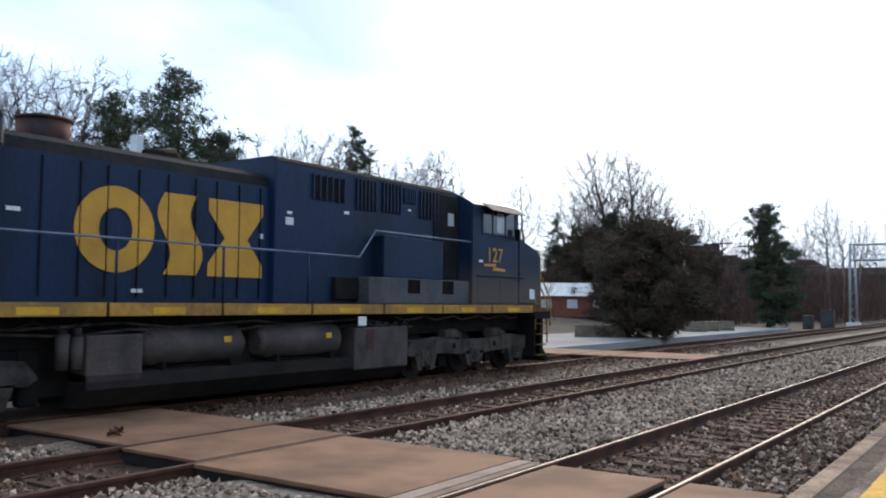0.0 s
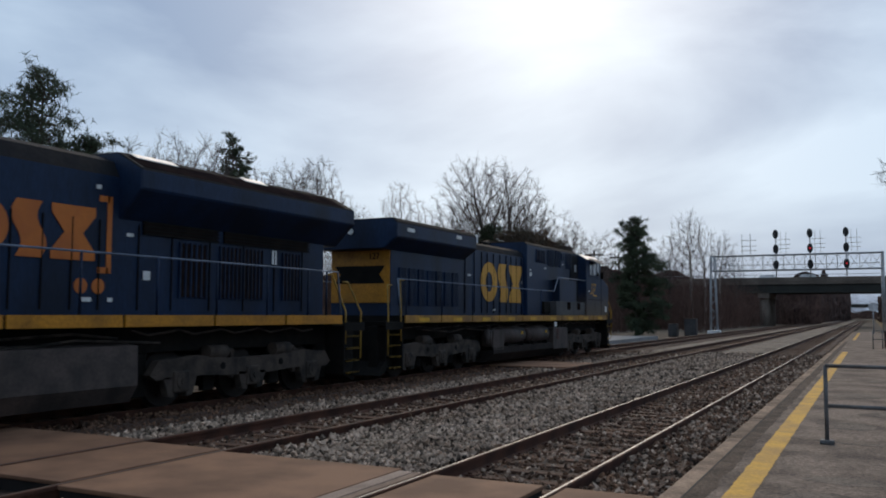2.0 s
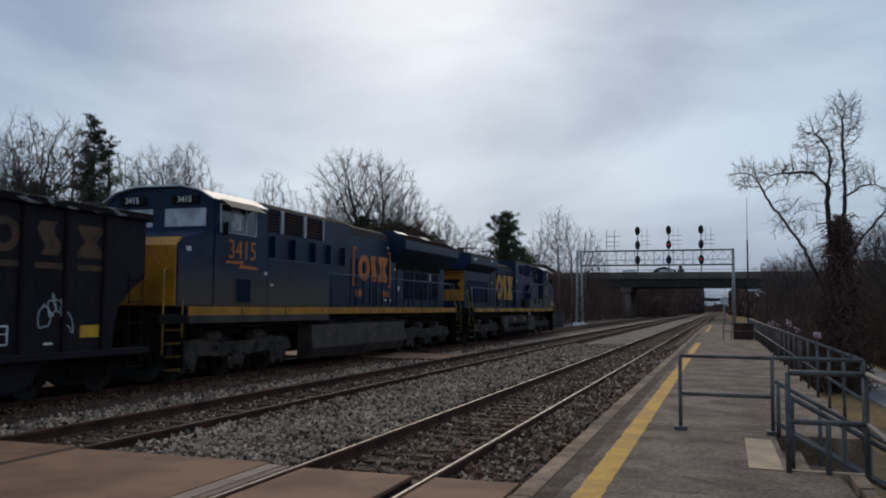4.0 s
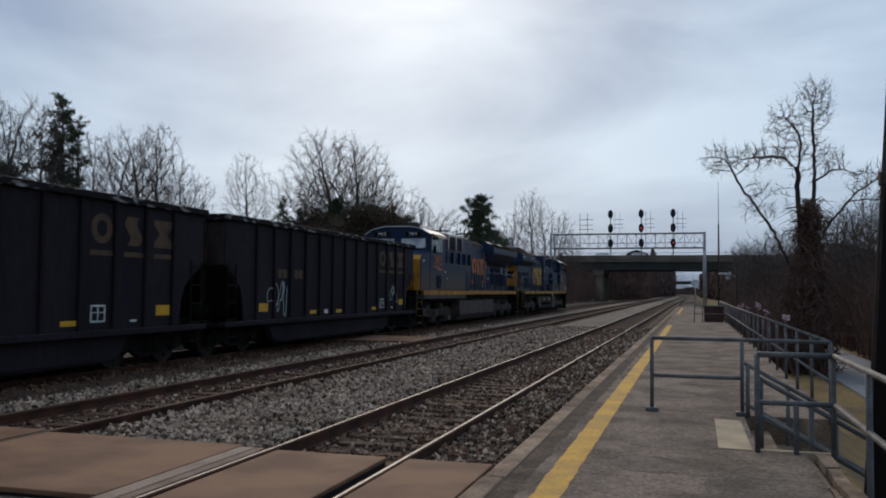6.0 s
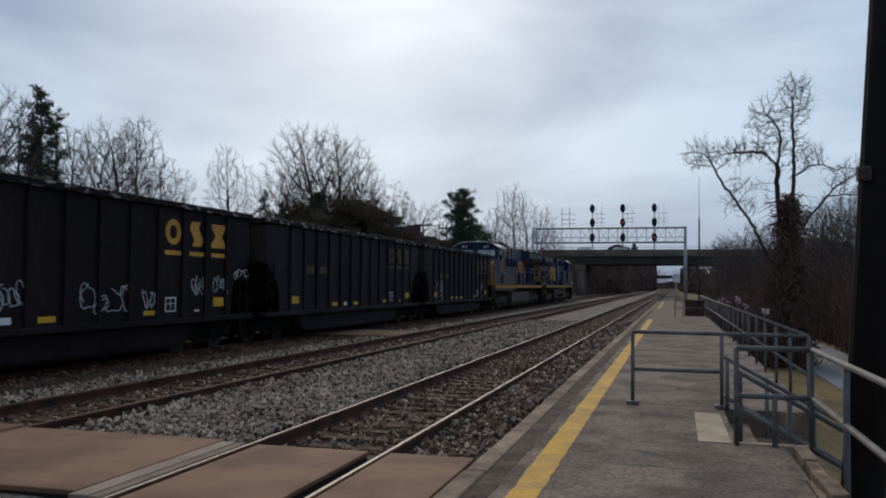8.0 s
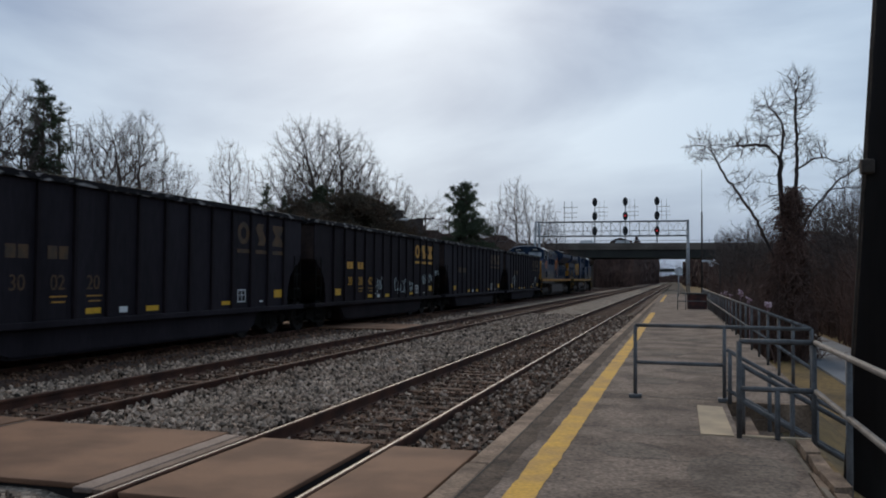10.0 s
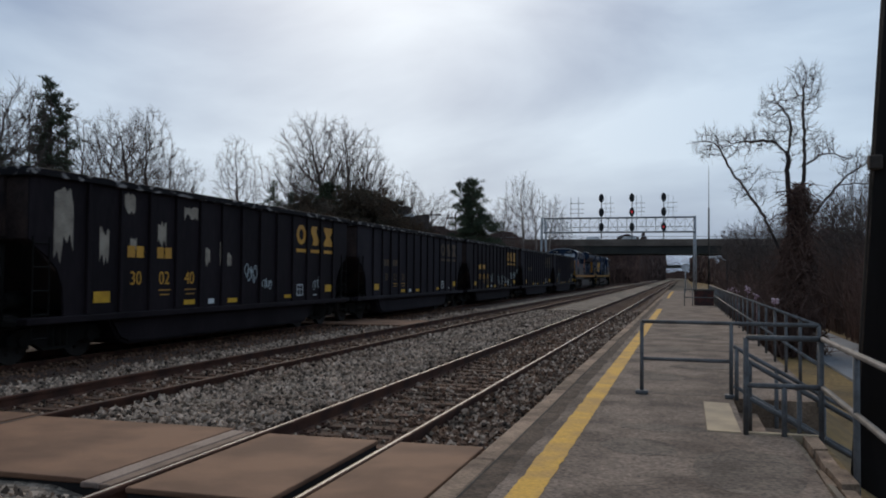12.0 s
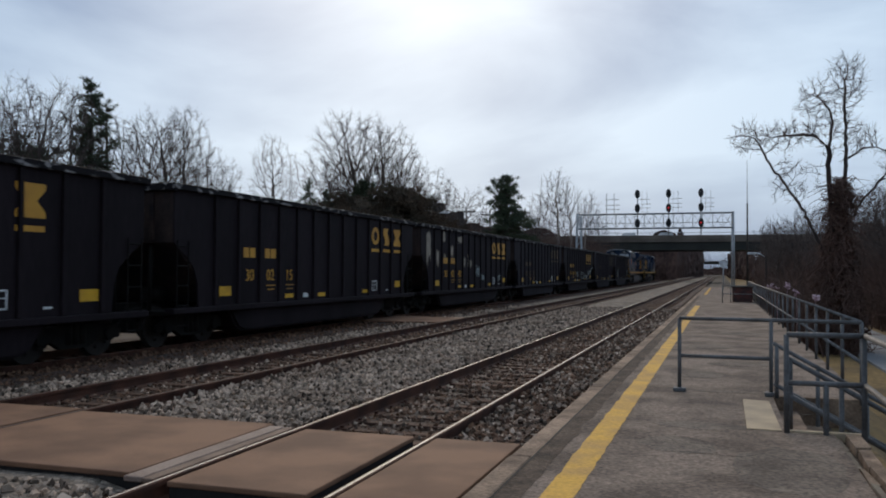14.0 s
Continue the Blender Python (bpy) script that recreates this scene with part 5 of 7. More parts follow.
            for k in range(5):
                box(bm, min(s * 1.44, s * 1.452), max(s * 1.44, s * 1.452), yv - 0.2, yv + 0.2, 1.93 + k * 0.05, 1.955 + k * 0.05)
            part("vent", bm, GRILLE, cup)
        # a black box stands in for the shaded hollow next to the cupboard
        bm = bm_new()
        box(bm, min(s * 1.0, s * 1.2), max(s * 1.0, s * 1.2), 2.05, 2.75, 1.75, 2.2, bevel=0.02)
        part("recess_shade", bm, SOOT, lo)
        handrail(lo, [(-9.6, 1.7), (-9.75, 2.62), (2.45, 2.60), (2.95, 3.16), (6.5, 3.16)], [(y, 2.6) for y in (-9.3, -7.2, -5.1, -3.0, -1.0, 1.0)], s, RAIL_BLUE)
        # louvred doors low on the rear hood
        for k in range(7):
            y = -8.8 + k * 0.55
            grille(lo, x, y, y + 0.34, 1.95, 2.95, s)
        # tanks, boxes and fuel tank
        for ya, yb in ((-2.42, -0.36), (0.0, 2.11)):
            bm = bm_new()
            tube(bm, (s * 1.12, ya + 0.12, 0.99), (s * 1.12, yb - 0.12, 0.99), 0.30, sides=24)
            tube(bm, (s * 1.12, ya, 0.99), (s * 1.12, ya + 0.12, 0.99), 0.19, 0.30, sides=24)
            tube(bm, (s * 1.12, yb - 0.12, 0.99), (s * 1.12, yb, 0.99), 0.30, 0.19, sides=24)
            tank = part("air_tank", bm, TANK_GREY, lo, "dusty grey air reservoir")
            bm = bm_new()
            for y in (ya + 0.35, yb - 0.35):
                box(bm, min(s * 1.0, s * 1.4), max(s * 1.0, s * 1.4), y - 0.03, y + 0.03, 0.62, 0.75)
            tube(bm, (s * 1.2, ya + 0.35, 0.66), (s * 1.2, yb - 0.35, 0.66), 0.02, sides=6)
            part("cradle", bm, SOOT, tank)
            bm = bm_new()
            box(bm, min(s * 1.405, s * 1.425), max(s * 1.405, s * 1.425), yb - 0.55, yb - 0.4, 1.02, 1.12)
            part("yellow_label", bm, REFLECTOR, tank)
        bm = bm_new()
        box(bm, min(s * 0.95, s * 1.42), max(s * 0.95, s * 1.42), -3.40, -2.47, 0.5, 1.2, bevel=0.03)
        part("equipment_box", bm, TANK_GREY, lo)
        bm = bm_new()
        box(bm, min(s * 0.95, s * 1.45), max(s * 0.95, s * 1.45), 2.36, 4.09, 0.36, 1.2, bevel=0.03)
        bxx = part("equipment_box", bm, TANK_GREY, lo)
        bm = bm_new()
        box(bm, min(s * 1.45, s * 1.456), max(s * 1.45, s * 1.456), 2.70, 2.96, 0.75, 1.16)
        part("red_panel", bm, RUST_DARK, bxx, "dull red panel")
        # filters, valves and cables before the rear truck
        for ya, zt in ((-3.72, 1.34), (-3.50, 1.30)):
            bm = bm_new()
            tube(bm, (s * 1.32, ya, 0.72), (s * 1.32, ya, zt - 0.12), 0.085, 0.10, sides=14)
            tube(bm, (s * 1.32, ya, zt - 0.12), (s * 1.32, ya, zt), 0.06, sides=10)
            part("air_filter", bm, TANK_GREY, lo, "dusty air filter canister")
        # dark block added to close the pale gap under the frame
        bm = bm_new()
        box(bm, min(s * 0.55, s * 0.95), max(s * 0.55, s * 0.95), -4.6, -2.4, 0.30, 1.1, bevel=0.04)
        part("gap_blocker", bm, SOOT, lo)
        for k in range(5):
            bm = bm_new()
            pts = [(s * 1.36, 2.5 + 0.35 * k + 0.06 * q, 1.24 + 0.05 * math.sin(q * 1.3 + k)) for q in range(6)]
            pipe(bm, pts, 0.022, 6)
            part("hose", bm, TRUCK_GREY, lo)
        bm = bm_new()
        box(bm, min(s * 1.47, s * 1.49), max(s * 1.47, s * 1.49), 2.42, 2.66, 1.24, 1.42)
        part("notice_plate", bm, WHITE_MARK, lo)
        for k in range(7):
            bm = bm_new()
            pts = [(s * 1.43, -9.0 + 0.8 * k + 0.1 * q, 1.40 - 0.11 * math.sin(math.pi * q / 8)) for q in range(9)]
            pipe(bm, pts, 0.016, 5)
            part("slack_cable", bm, SOOT, lo)
        emblem(lo, s * 0.962, -3.37 if s > 0 else 0.33, 2.12, 3.70, 1.33, MARK_GOLD, "sooty gold emblem shape", s)
        lettering("road_number", "127", MARK_GOLD, lo, sign_pose(s * 1.503, 7.55, 2.72, s), 0.50)
        bolt_shape(lo, s * 1.502, 7.55, 2.66, 1.0, s, MARK_GOLD)
        for y, z, w, h in ((-2.3, 1.85, 0.2, 0.06), (0.28, 2.88, 0.08, 0.09), (-4.3, 2.95, 0.2, 0.06)):
            sticker(lo, s * 0.965, y, z, w, h, s)
        for y, z, w, h in ((0.85, 3.2, 0.2, 0.14), (0.85, 3.36, 0.12, 0.05), (2.45, 3.5, 0.14, 0.06), (4.55, 3.75, 0.1, 0.05)):
            sticker(lo, s * 1.1, y, z, w, h, s)
        sticker(lo, s * 1.502, 9.45, 1.95, 0.28, 0.26, s)
        sticker(lo, s * 1.502, 6.9, 2.72, 0.16, 0.06, s)
        sticker(lo, s * 1.42, -6.0, 4.0, 0.35, 0.10, s)
        sticker(lo, s * 1.42, -9.0, 3.95, 0.4, 0.10, s)
    # fuel tank, darker than the air tanks
    bm = bm_new()
    prism(bm, [(-1.42, 0.62), (-1.42, 0.42), (-1.15, 0.14), (1.15, 0.14), (1.42, 0.42), (1.42, 0.62), (1.0, 0.66), (1.0, 1.1), (-1.0, 1.1), (-1.0, 0.66)], "y", -3.40, 4.09)
    part("fuel_tank", bm, TANK_DARK, lo, "dark fuel tank")
    # roof fittings
    bm = bm_new()
    tube(bm, (-0.1, -3.30, 4.0), (-0.1, -3.30, 4.46), 0.38, 0.40, sides=24)
    tube(bm, (-0.1, -3.30, 4.46), (-0.1, -3.30, 4.50), 0.43, 0.43, sides=24)
    part("exhaust_pipe", bm, RUST_DARK, lo, "rusty exhaust pipe")
    bm = bm_new()
    box(bm, -0.5, 0.5, -1.9, -0.7, 4.06, 4.14, bevel=0.02)
    for k in range(3):
        tube(bm, (0.2 - 0.2 * k, -1.7 + 0.25 * k, 4.2), (0.2 - 0.2 * k, -1.1 + 0.2 * k, 4.24), 0.05, 0.11, sides=10)
    part("horn", bm, SOOT, lo)
    bm = bm_new()
    box(bm, -0.1, 0.05, -1.75, -1.6, 4.1, 4.5)
    part("antenna", bm, WHITE_MARK, lo)
    # yellow rear face with a dark emblem panel
    bm = bm_new()
    box(bm, -0.93, 0.93, -9.29, -9.25, 2.0, 3.9, bevel=0.01)
    rear = part("rear_face", bm, NOSE_YELLOW, lo, "sooty yellow rear face")
    bm = bm_new()
    prism(bm, [(-0.8, 2.52), (0.8, 2.52), (0.62, 2.76), (0.8, 3.0), (-0.8, 3.0), (-0.62, 2.76)], "y", -9.30, -9.29)
    part("dark_emblem", bm, SOOT, rear)
    lettering("rear_number", "127", SOOT, rear, pose(0.45, -9.30, 3.18, 90, 0, 0), 0.24)
    bm = bm_new()
    for z in (3.65, 3.85):
        tube(bm, (0, -9.80, z + 0.25), (0, -9.75, z + 0.25), 0.08, sides=12)
    part("headlight", bm, WHITE_MARK, lo)
    return lo


def build_loco_3415():
    """The second engine: coupled hood first, its cab trails."""
    lo = thing("diesel_locomotive", "newer dark blue diesel locomotive with yellow nose, coupled backwards", "locomotive", "train", at=pose(FAR, LOCO_B, 0))
    loco_common(lo, NOSE_YELLOW, False, 0.40)
    bm = bm_new()
    prism(bm, [(-0.98, 1.66), (0.98, 1.66), (0.98, 4.02), (0.82, 4.30), (0.5, 4.42), (-0.5, 4.42), (-0.82, 4.30), (-0.98, 4.02)], "y", -0.6, 9.85)
    sooted(bm)
    part("long_hood", bm, [BLUE, ROOF_SOOT_AND_SHADE], lo, "dark blue engine hood")
    bm = bm_new()
    prism(bm, [(-0.98, 3.30), (-1.5, 3.80), (-1.5, 4.15), (-0.9, 4.48), (0.9, 4.48), (1.5, 4.15), (1.5, 3.80), (0.98, 3.30)], "y", 3.75, 10.38)
    bmesh.ops.bevel(bm, geom=list(bm.edges), offset=0.025, segments=1, affect="EDGES")
    sooted(bm)
    wing = part("radiator_wing", bm, [BLUE, ROOF_SOOT_AND_SHADE], lo, "wide overhanging radiator section")
    for s in (-1, 1):
        bm = bm_new()
        prism(bm, [(s * 1.47, 4.17), (s * 0.88, 4.482), (s * 0.88, 4.488), (s * 1.47, 4.178)], "y", 3.85, 10.0)
        part("radiator_mesh", bm, GRILLE, wing, "dark radiator mesh on the roof slope")
        # pale strips put the roof slope's white highlights into colour
        for a, b in ((4.0, 5.0), (6.9, 7.6)):
            bm = bm_new()
            prism(bm, [(s * 1.1, 4.385), (s * 0.92, 4.483), (s * 0.92, 4.495), (s * 1.1, 4.40)], "y", a, b)
            part("roof_highlight", bm, ROOF_GREY, wing, "pale strip painted as a highlight on the roof slope")
    bm = bm_new()
    prism(bm, [(-1.30, 1.66), (1.30, 1.66), (1.30, 4.22), (1.1, 4.36), (-1.1, 4.36), (-1.30, 4.22)], "y", -6.1, -0.6)
    bmesh.ops.bevel(bm, geom=list(bm.edges), offset=0.025, segments=1, affect="EDGES")
    sooted(bm)
    part("equipment_cabinet", bm, [BLUE, ROOF_SOOT_AND_SHADE], lo, "dark blue tall equipment cabinet")
    cab_block(lo, -1, 6.1, 8.5, 9.85, 4.34, NOSE_YELLOW, BLUE_DUSTY, True)
    bm = bm_new()
    box(bm, -1.55, 1.55, -9.45, -2.6, 1.30, 1.47)
    part("skirt", bm, TANK_GREY, lo)
    for s in (-1, 1):
        bm = bm_new()
        box(bm, min(s * 1.3, s * 1.50), max(s * 1.3, s * 1.50), -6.1, -2.55, 1.67, 2.9, bevel=0.02)
        part("side_cabinet", bm, BLUE_DUSTY, lo)
        grille(lo, s * 1.512, -7.5, -7.0, 1.8, 2.3, s)
        for a, b in ((-5.85, -5.2), (-5.0, -3.9), (-3.7, -2.7)):
            grille(lo, s * 1.30, a, b, 3.65, 4.15, s, upright=False, mats=RUST_DARK)
            bm = bm_new()
            for y in (a - 0.06, b + 0.06):
                box(bm, min(s * 1.30, s * 1.36), max(s * 1.30, s * 1.36), y - 0.02, y + 0.02, 3.6, 4.2)
            part("louvre_frame", bm, ROOF_GREY, lo)
        for y in (-5.5, -4.4, -3.2, -2.2, -1.2):
            bm = bm_new()
            box(bm, min(s * 1.30, s * 1.42), max(s * 1.30, s * 1.42), y - 0.08, y + 0.08, 2.95, 3.5, bevel=0.01)
            part("bracket", bm, BLUE, lo)
        panel_lines(lo, s * 0.98, [0.1, 0.6, 1.15, 1.7, 2.25, 2.8, 3.35, 4.2, 5.0, 6.0, 7.0, 8.0, 9.0], 1.75, 3.25, s)
        for a, b in ((6.3, 6.9), (7.0, 7.6), (8.3, 8.9), (5.2, 5.9)):
            grille(lo, s * 0.98, a, b, 2.0, 3.0, s)
        for a, b in ((4.3, 6.2), (6.4, 9.2)):
            grille(lo, s * 0.985, a, b, 3.1, 3.5, s, upright=False)
        handrail(lo, [(-2.5, 2.66), (9.75, 2.66), (9.9, 1.7)], [(y, 2.66) for y in (-2.3, -0.6, 0.9, 2.6, 4.2, 5.7, 7.2, 8.6, 9.3)], s, RAIL_BLUE)
        emblem(lo, s * 0.99, 0.72 if s > 0 else 3.2, 2.55, 2.55, 0.88, MARK_ORANGE, "orange emblem shape", s)
        for y, d in ((0.33, 1), (3.55, -1)):
            bm = bm_new()
            box(bm, min(s * 0.98, s * 0.992), max(s * 0.98, s * 0.992), y - 0.05, y + 0.05, 2.36, 3.66)
            for z in (2.36, 3.56):
                box(bm, min(s * 0.98, s * 0.992), max(s * 0.98, s * 0.992), min(y, y + d * 0.22), max(y, y + d * 0.22), z, z + 0.10)
            part("emblem_bracket", bm, MARK_ORANGE, lo)
            for k in (0, 0.35):
                bm = bm_new()
                tube(bm, (s * 0.98, y + d * (0.2 + k), 2.14), (s * 0.992, y + d * (0.2 + k), 2.14), 0.13, sides=18)
                part("orange_dot", bm, MARK_ORANGE, lo)
        bm = bm_new()
        prism(bm, [(s * 1.0, 1.2), (s * 1.46, 1.16), (s * 1.48, 0.5), (s * 1.3, 0.22), (s * 1.0, 0.22)], "y", -3.5, 3.8)
        part("fuel_tank", bm, TANK_GREY, lo, "long dusty grey fuel tank")
        lettering("road_number", "3415", MARK_ORANGE, lo, sign_pose(s * 1.503, -7.3, 2.80, s), 0.64)
        bolt_shape(lo, s * 1.502, -7.3, 2.73, 1.4, s, MARK_ORANGE)
        lettering("board_number", "3415", WHITE_MARK, lo, pose(s * 0.72, -8.57, 4.06, 90, 0, 0), 0.2)
        for y, z, w, h in ((4.4, 2.36, 0.16, 0.16), (5.6, 2.58, 0.25, 0.08), (4.0, 3.05, 0.15, 0.06), (3.9, 3.6, 0.14, 0.06), (8.0, 2.9, 0.15, 0.3), (6.6, 3.25, 0.2, 0.06), (9.0, 3.12, 0.16, 0.05), (3.1, 1.92, 0.22, 0.07), (3.6, 1.92, 0.1, 0.07), (3.3, 3.8, 0.1, 0.07)):
            sticker(lo, s * 0.99, y, z, w, h, s)
        for y, z, w, h in ((-9.5, 2.92, 0.18, 0.1), (-6.2, 2.5, 0.14, 0.08), (-5.9, 2.22, 0.16, 0.05)):
            sticker(lo, s * 1.512, y, z, w, h, s)
        for z in (2.9, 3.02):
            bm = bm_new()
            tube(bm, (s * 0.25, -9.90, z - 0.12), (s * 0.25, -9.93, z - 0.12), 0.08, sides=12)
            part("headlight", bm, WHITE_MARK, lo)
    return lo


SIDE_END = [(7.2, 3.42), (7.2, 2.25), (7.05, 2.12), (6.75, 1.95), (6.5, 1.72), (6.35, 1.4), (6.3, 0.86)]


def car_meshes(paint):
    """The meshes that all hopper cars of one paint share."""
    made = {}
    for s in (-1, 1):
        bm = bm_new()
        outline = SIDE_END + [(-y, z) for y, z in reversed(SIDE_END)]
        prism(bm, outline, "x", s * 1.50, s * 1.54)
        made["side", s] = mesh_of("side_sheet", bm, paint)
        bm = bm_new()
        box(bm, min(s * 1.54, s * 1.60), max(s * 1.54, s * 1.60), -0.045, 0.045, 0.88, 3.36, bevel=0.012)
        made["rib", s] = mesh_of("rib", bm, CAR_BLACK)
        bm = bm_new()
        box(bm, min(s * 1.46, s * 1.64), max(s * 1.46, s * 1.64), -7.22, 7.22, 3.36, 3.50, bevel=0.02)
        made["top", s] = mesh_of("top_chord", bm, CHORD)
        bm = bm_new()
        box(bm, min(s * 1.40, s * 1.62), max(s * 1.40, s * 1.62), -7.3, 7.3, 0.74, 0.87, bevel=0.02)
        made["sill", s] = mesh_of("side_sill", bm, paint)
        bm = bm_new()
        for k in range(5):
            z = 0.5 + k * 0.42
            tube(bm, (s * 1.56, 6.72, z), (s * 1.56, 7.12, z), 0.014, sides=5)
        tube(bm, (s * 1.56, 6.72, 0.5), (s * 1.56, 6.72, 2.3), 0.014, sides=5)
        tube(bm, (s * 1.56, 7.12, 0.5), (s * 1.56, 7.12, 2.3), 0.014, sides=5)
        made["ladder", s] = mesh_of("ladder", bm, SOOT)
    for d in (-1, 1):
        bm = bm_new()
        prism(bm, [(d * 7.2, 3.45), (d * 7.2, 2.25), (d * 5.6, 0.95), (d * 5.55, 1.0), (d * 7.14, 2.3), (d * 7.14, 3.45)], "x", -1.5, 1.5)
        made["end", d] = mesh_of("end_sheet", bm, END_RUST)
        bm = bm_new()
        post = bm_new()
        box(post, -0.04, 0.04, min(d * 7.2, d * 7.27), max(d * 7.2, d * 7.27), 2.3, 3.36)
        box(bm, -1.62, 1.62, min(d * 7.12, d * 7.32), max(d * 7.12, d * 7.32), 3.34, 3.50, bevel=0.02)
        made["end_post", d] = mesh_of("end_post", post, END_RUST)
        made["end_top", d] = mesh_of("end_chord", bm, CHORD)
        bm = bm_new()
        box(bm, -1.4, 1.4, min(d * 5.6, d * 7.3), max(d * 5.6, d * 7.3), 0.72, 0.80)
        box(bm, -0.25, 0.25, min(d * 5.0, d * 7.3), max(d * 5.0, d * 7.3), 0.6, 0.95)
        for x in (-0.9, 0.9):
            tube(bm, (x, d * 7.15, 0.8), (x, d * 7.1, 2.3), 0.05, sides=6)
        tube(bm, (0.5, d * 6.7, 1.15), (0.5, d * 6.2, 1.15), 0.17, sides=12)
        made["deck", d] = mesh_of("end_platform", bm, SOOT)
    # the deep tub between the trucks
    bm = bm_new()
    prism(bm, [(-4.9, 0.80), (-4.5, 0.30), (-4.2, 0.2), (4.2, 0.2), (4.5, 0.30), (4.9, 0.80)], "x", -1.42, 1.42)
    bmesh.ops.bevel(bm, geom=list(bm.edges), offset=0.06, segments=2, affect="EDGES")
    made["tub"] = mesh_of("tub", bm, paint)
    # heaped coal
    nx, ny = 9, 60
    verts, faces = [], []
    for j in range(ny + 1):
        y = -7.1 + 14.2 * j / ny
        for i in range(nx + 1):
            x = -1.46 + 2.92 * i / nx
            edge = (1 - abs(2 * i / nx - 1) ** 2) * min(1, (7.1 - abs(y)) / 1.2)
            verts.append((x, y, 3.36 + 0.16 * edge + 0.05 * edge * noise.noise(Vector((x * 3, y * 1.5, 1))) + 0.08 * edge * noise.noise(Vector((x * 0.4, y * 0.6, 7)))))
    faces = [(j * (nx + 1) + i, j * (nx + 1) + i + 1, (j + 1) * (nx + 1) + i + 1, (j + 1) * (nx + 1) + i) for j in range(ny) for i in range(nx)]
    made["coal"] = raw_mesh("coal_load", verts, faces, COAL)
    bm = bm_new()
    for s in (-1, 1):
        prism(bm, [(-1.25, 0.50), (-1.05, 0.62), (-0.5, 0.66), (-0.35, 0.80), (0.35, 0.80), (0.5, 0.66), (1.05, 0.62), (1.25, 0.50), (1.2, 0.34), (0.6, 0.36), (0.35, 0.22), (-0.35, 0.22), (-0.6, 0.36), (-1.2, 0.34)], "x", s * 0.93, s * 1.07)
        for a in (-0.88, 0.88):
            tube(bm, (s * 1.0, a, 0.44), (s * 1.14, a, 0.44), 0.13, sides=14)
        for a in (-0.18, 0, 0.18):
            tube(bm, (s * 1.05, a, 0.30), (s * 1.05, a, 0.66), 0.08, sides=8)
    box(bm, -1.0, 1.0, -0.25, 0.25, 0.4, 0.62)
    for d in (-1, 1):
        box(bm, -0.72, 0.72, min(d * 0.32, d * 0.40), max(d * 0.32, d * 0.40), 0.24, 0.60)
        box(bm, -0.68, 0.68, min(d * 1.36, d * 1.44), max(d * 1.36, d * 1.44), 0.34, 0.62)
    made["truck"] = mesh_of("truck", bm, SOOT)
    return made


def squiggle(car, x, y0, z0, w, h, seed, mats, r=0.013):
    """A tangle of spray-can strokes that spells nothing."""
    rng = random.Random(seed)
    bm = bm_new()
    for k in range(4):
        cy, cz = y0 + w * (k + 0.5) / 4, z0 + h * rng.uniform(0.35, 0.65)
        ry, rz = w * rng.uniform(0.13, 0.22), h * rng.uniform(0.28, 0.5)
        ph, tilt = rng.uniform(0, 6), rng.uniform(-0.5, 0.5)
        n = 22
        sweep = rng.uniform(4.0, 9.0) * rng.choice((-1, 1))
        pts = []
        for i in range(n + 1):
            a = ph + sweep * i / n
            q = 0.75 + 0.25 * math.sin(2.3 * a + k)
            pts.append(Vector((x, cy + ry * q * math.cos(a) + tilt * rz * math.sin(a), cz + rz * q * math.sin(a))))
        for a, b in zip(pts, pts[1:]):
            tube(bm, a, b, r, sides=4, caps=False)
    for v in bm.verts:
        v.co.x = x + (v.co.x - x) * 0.3
    part("spray_tag", bm, mats, car, "pale spray-paint tag")


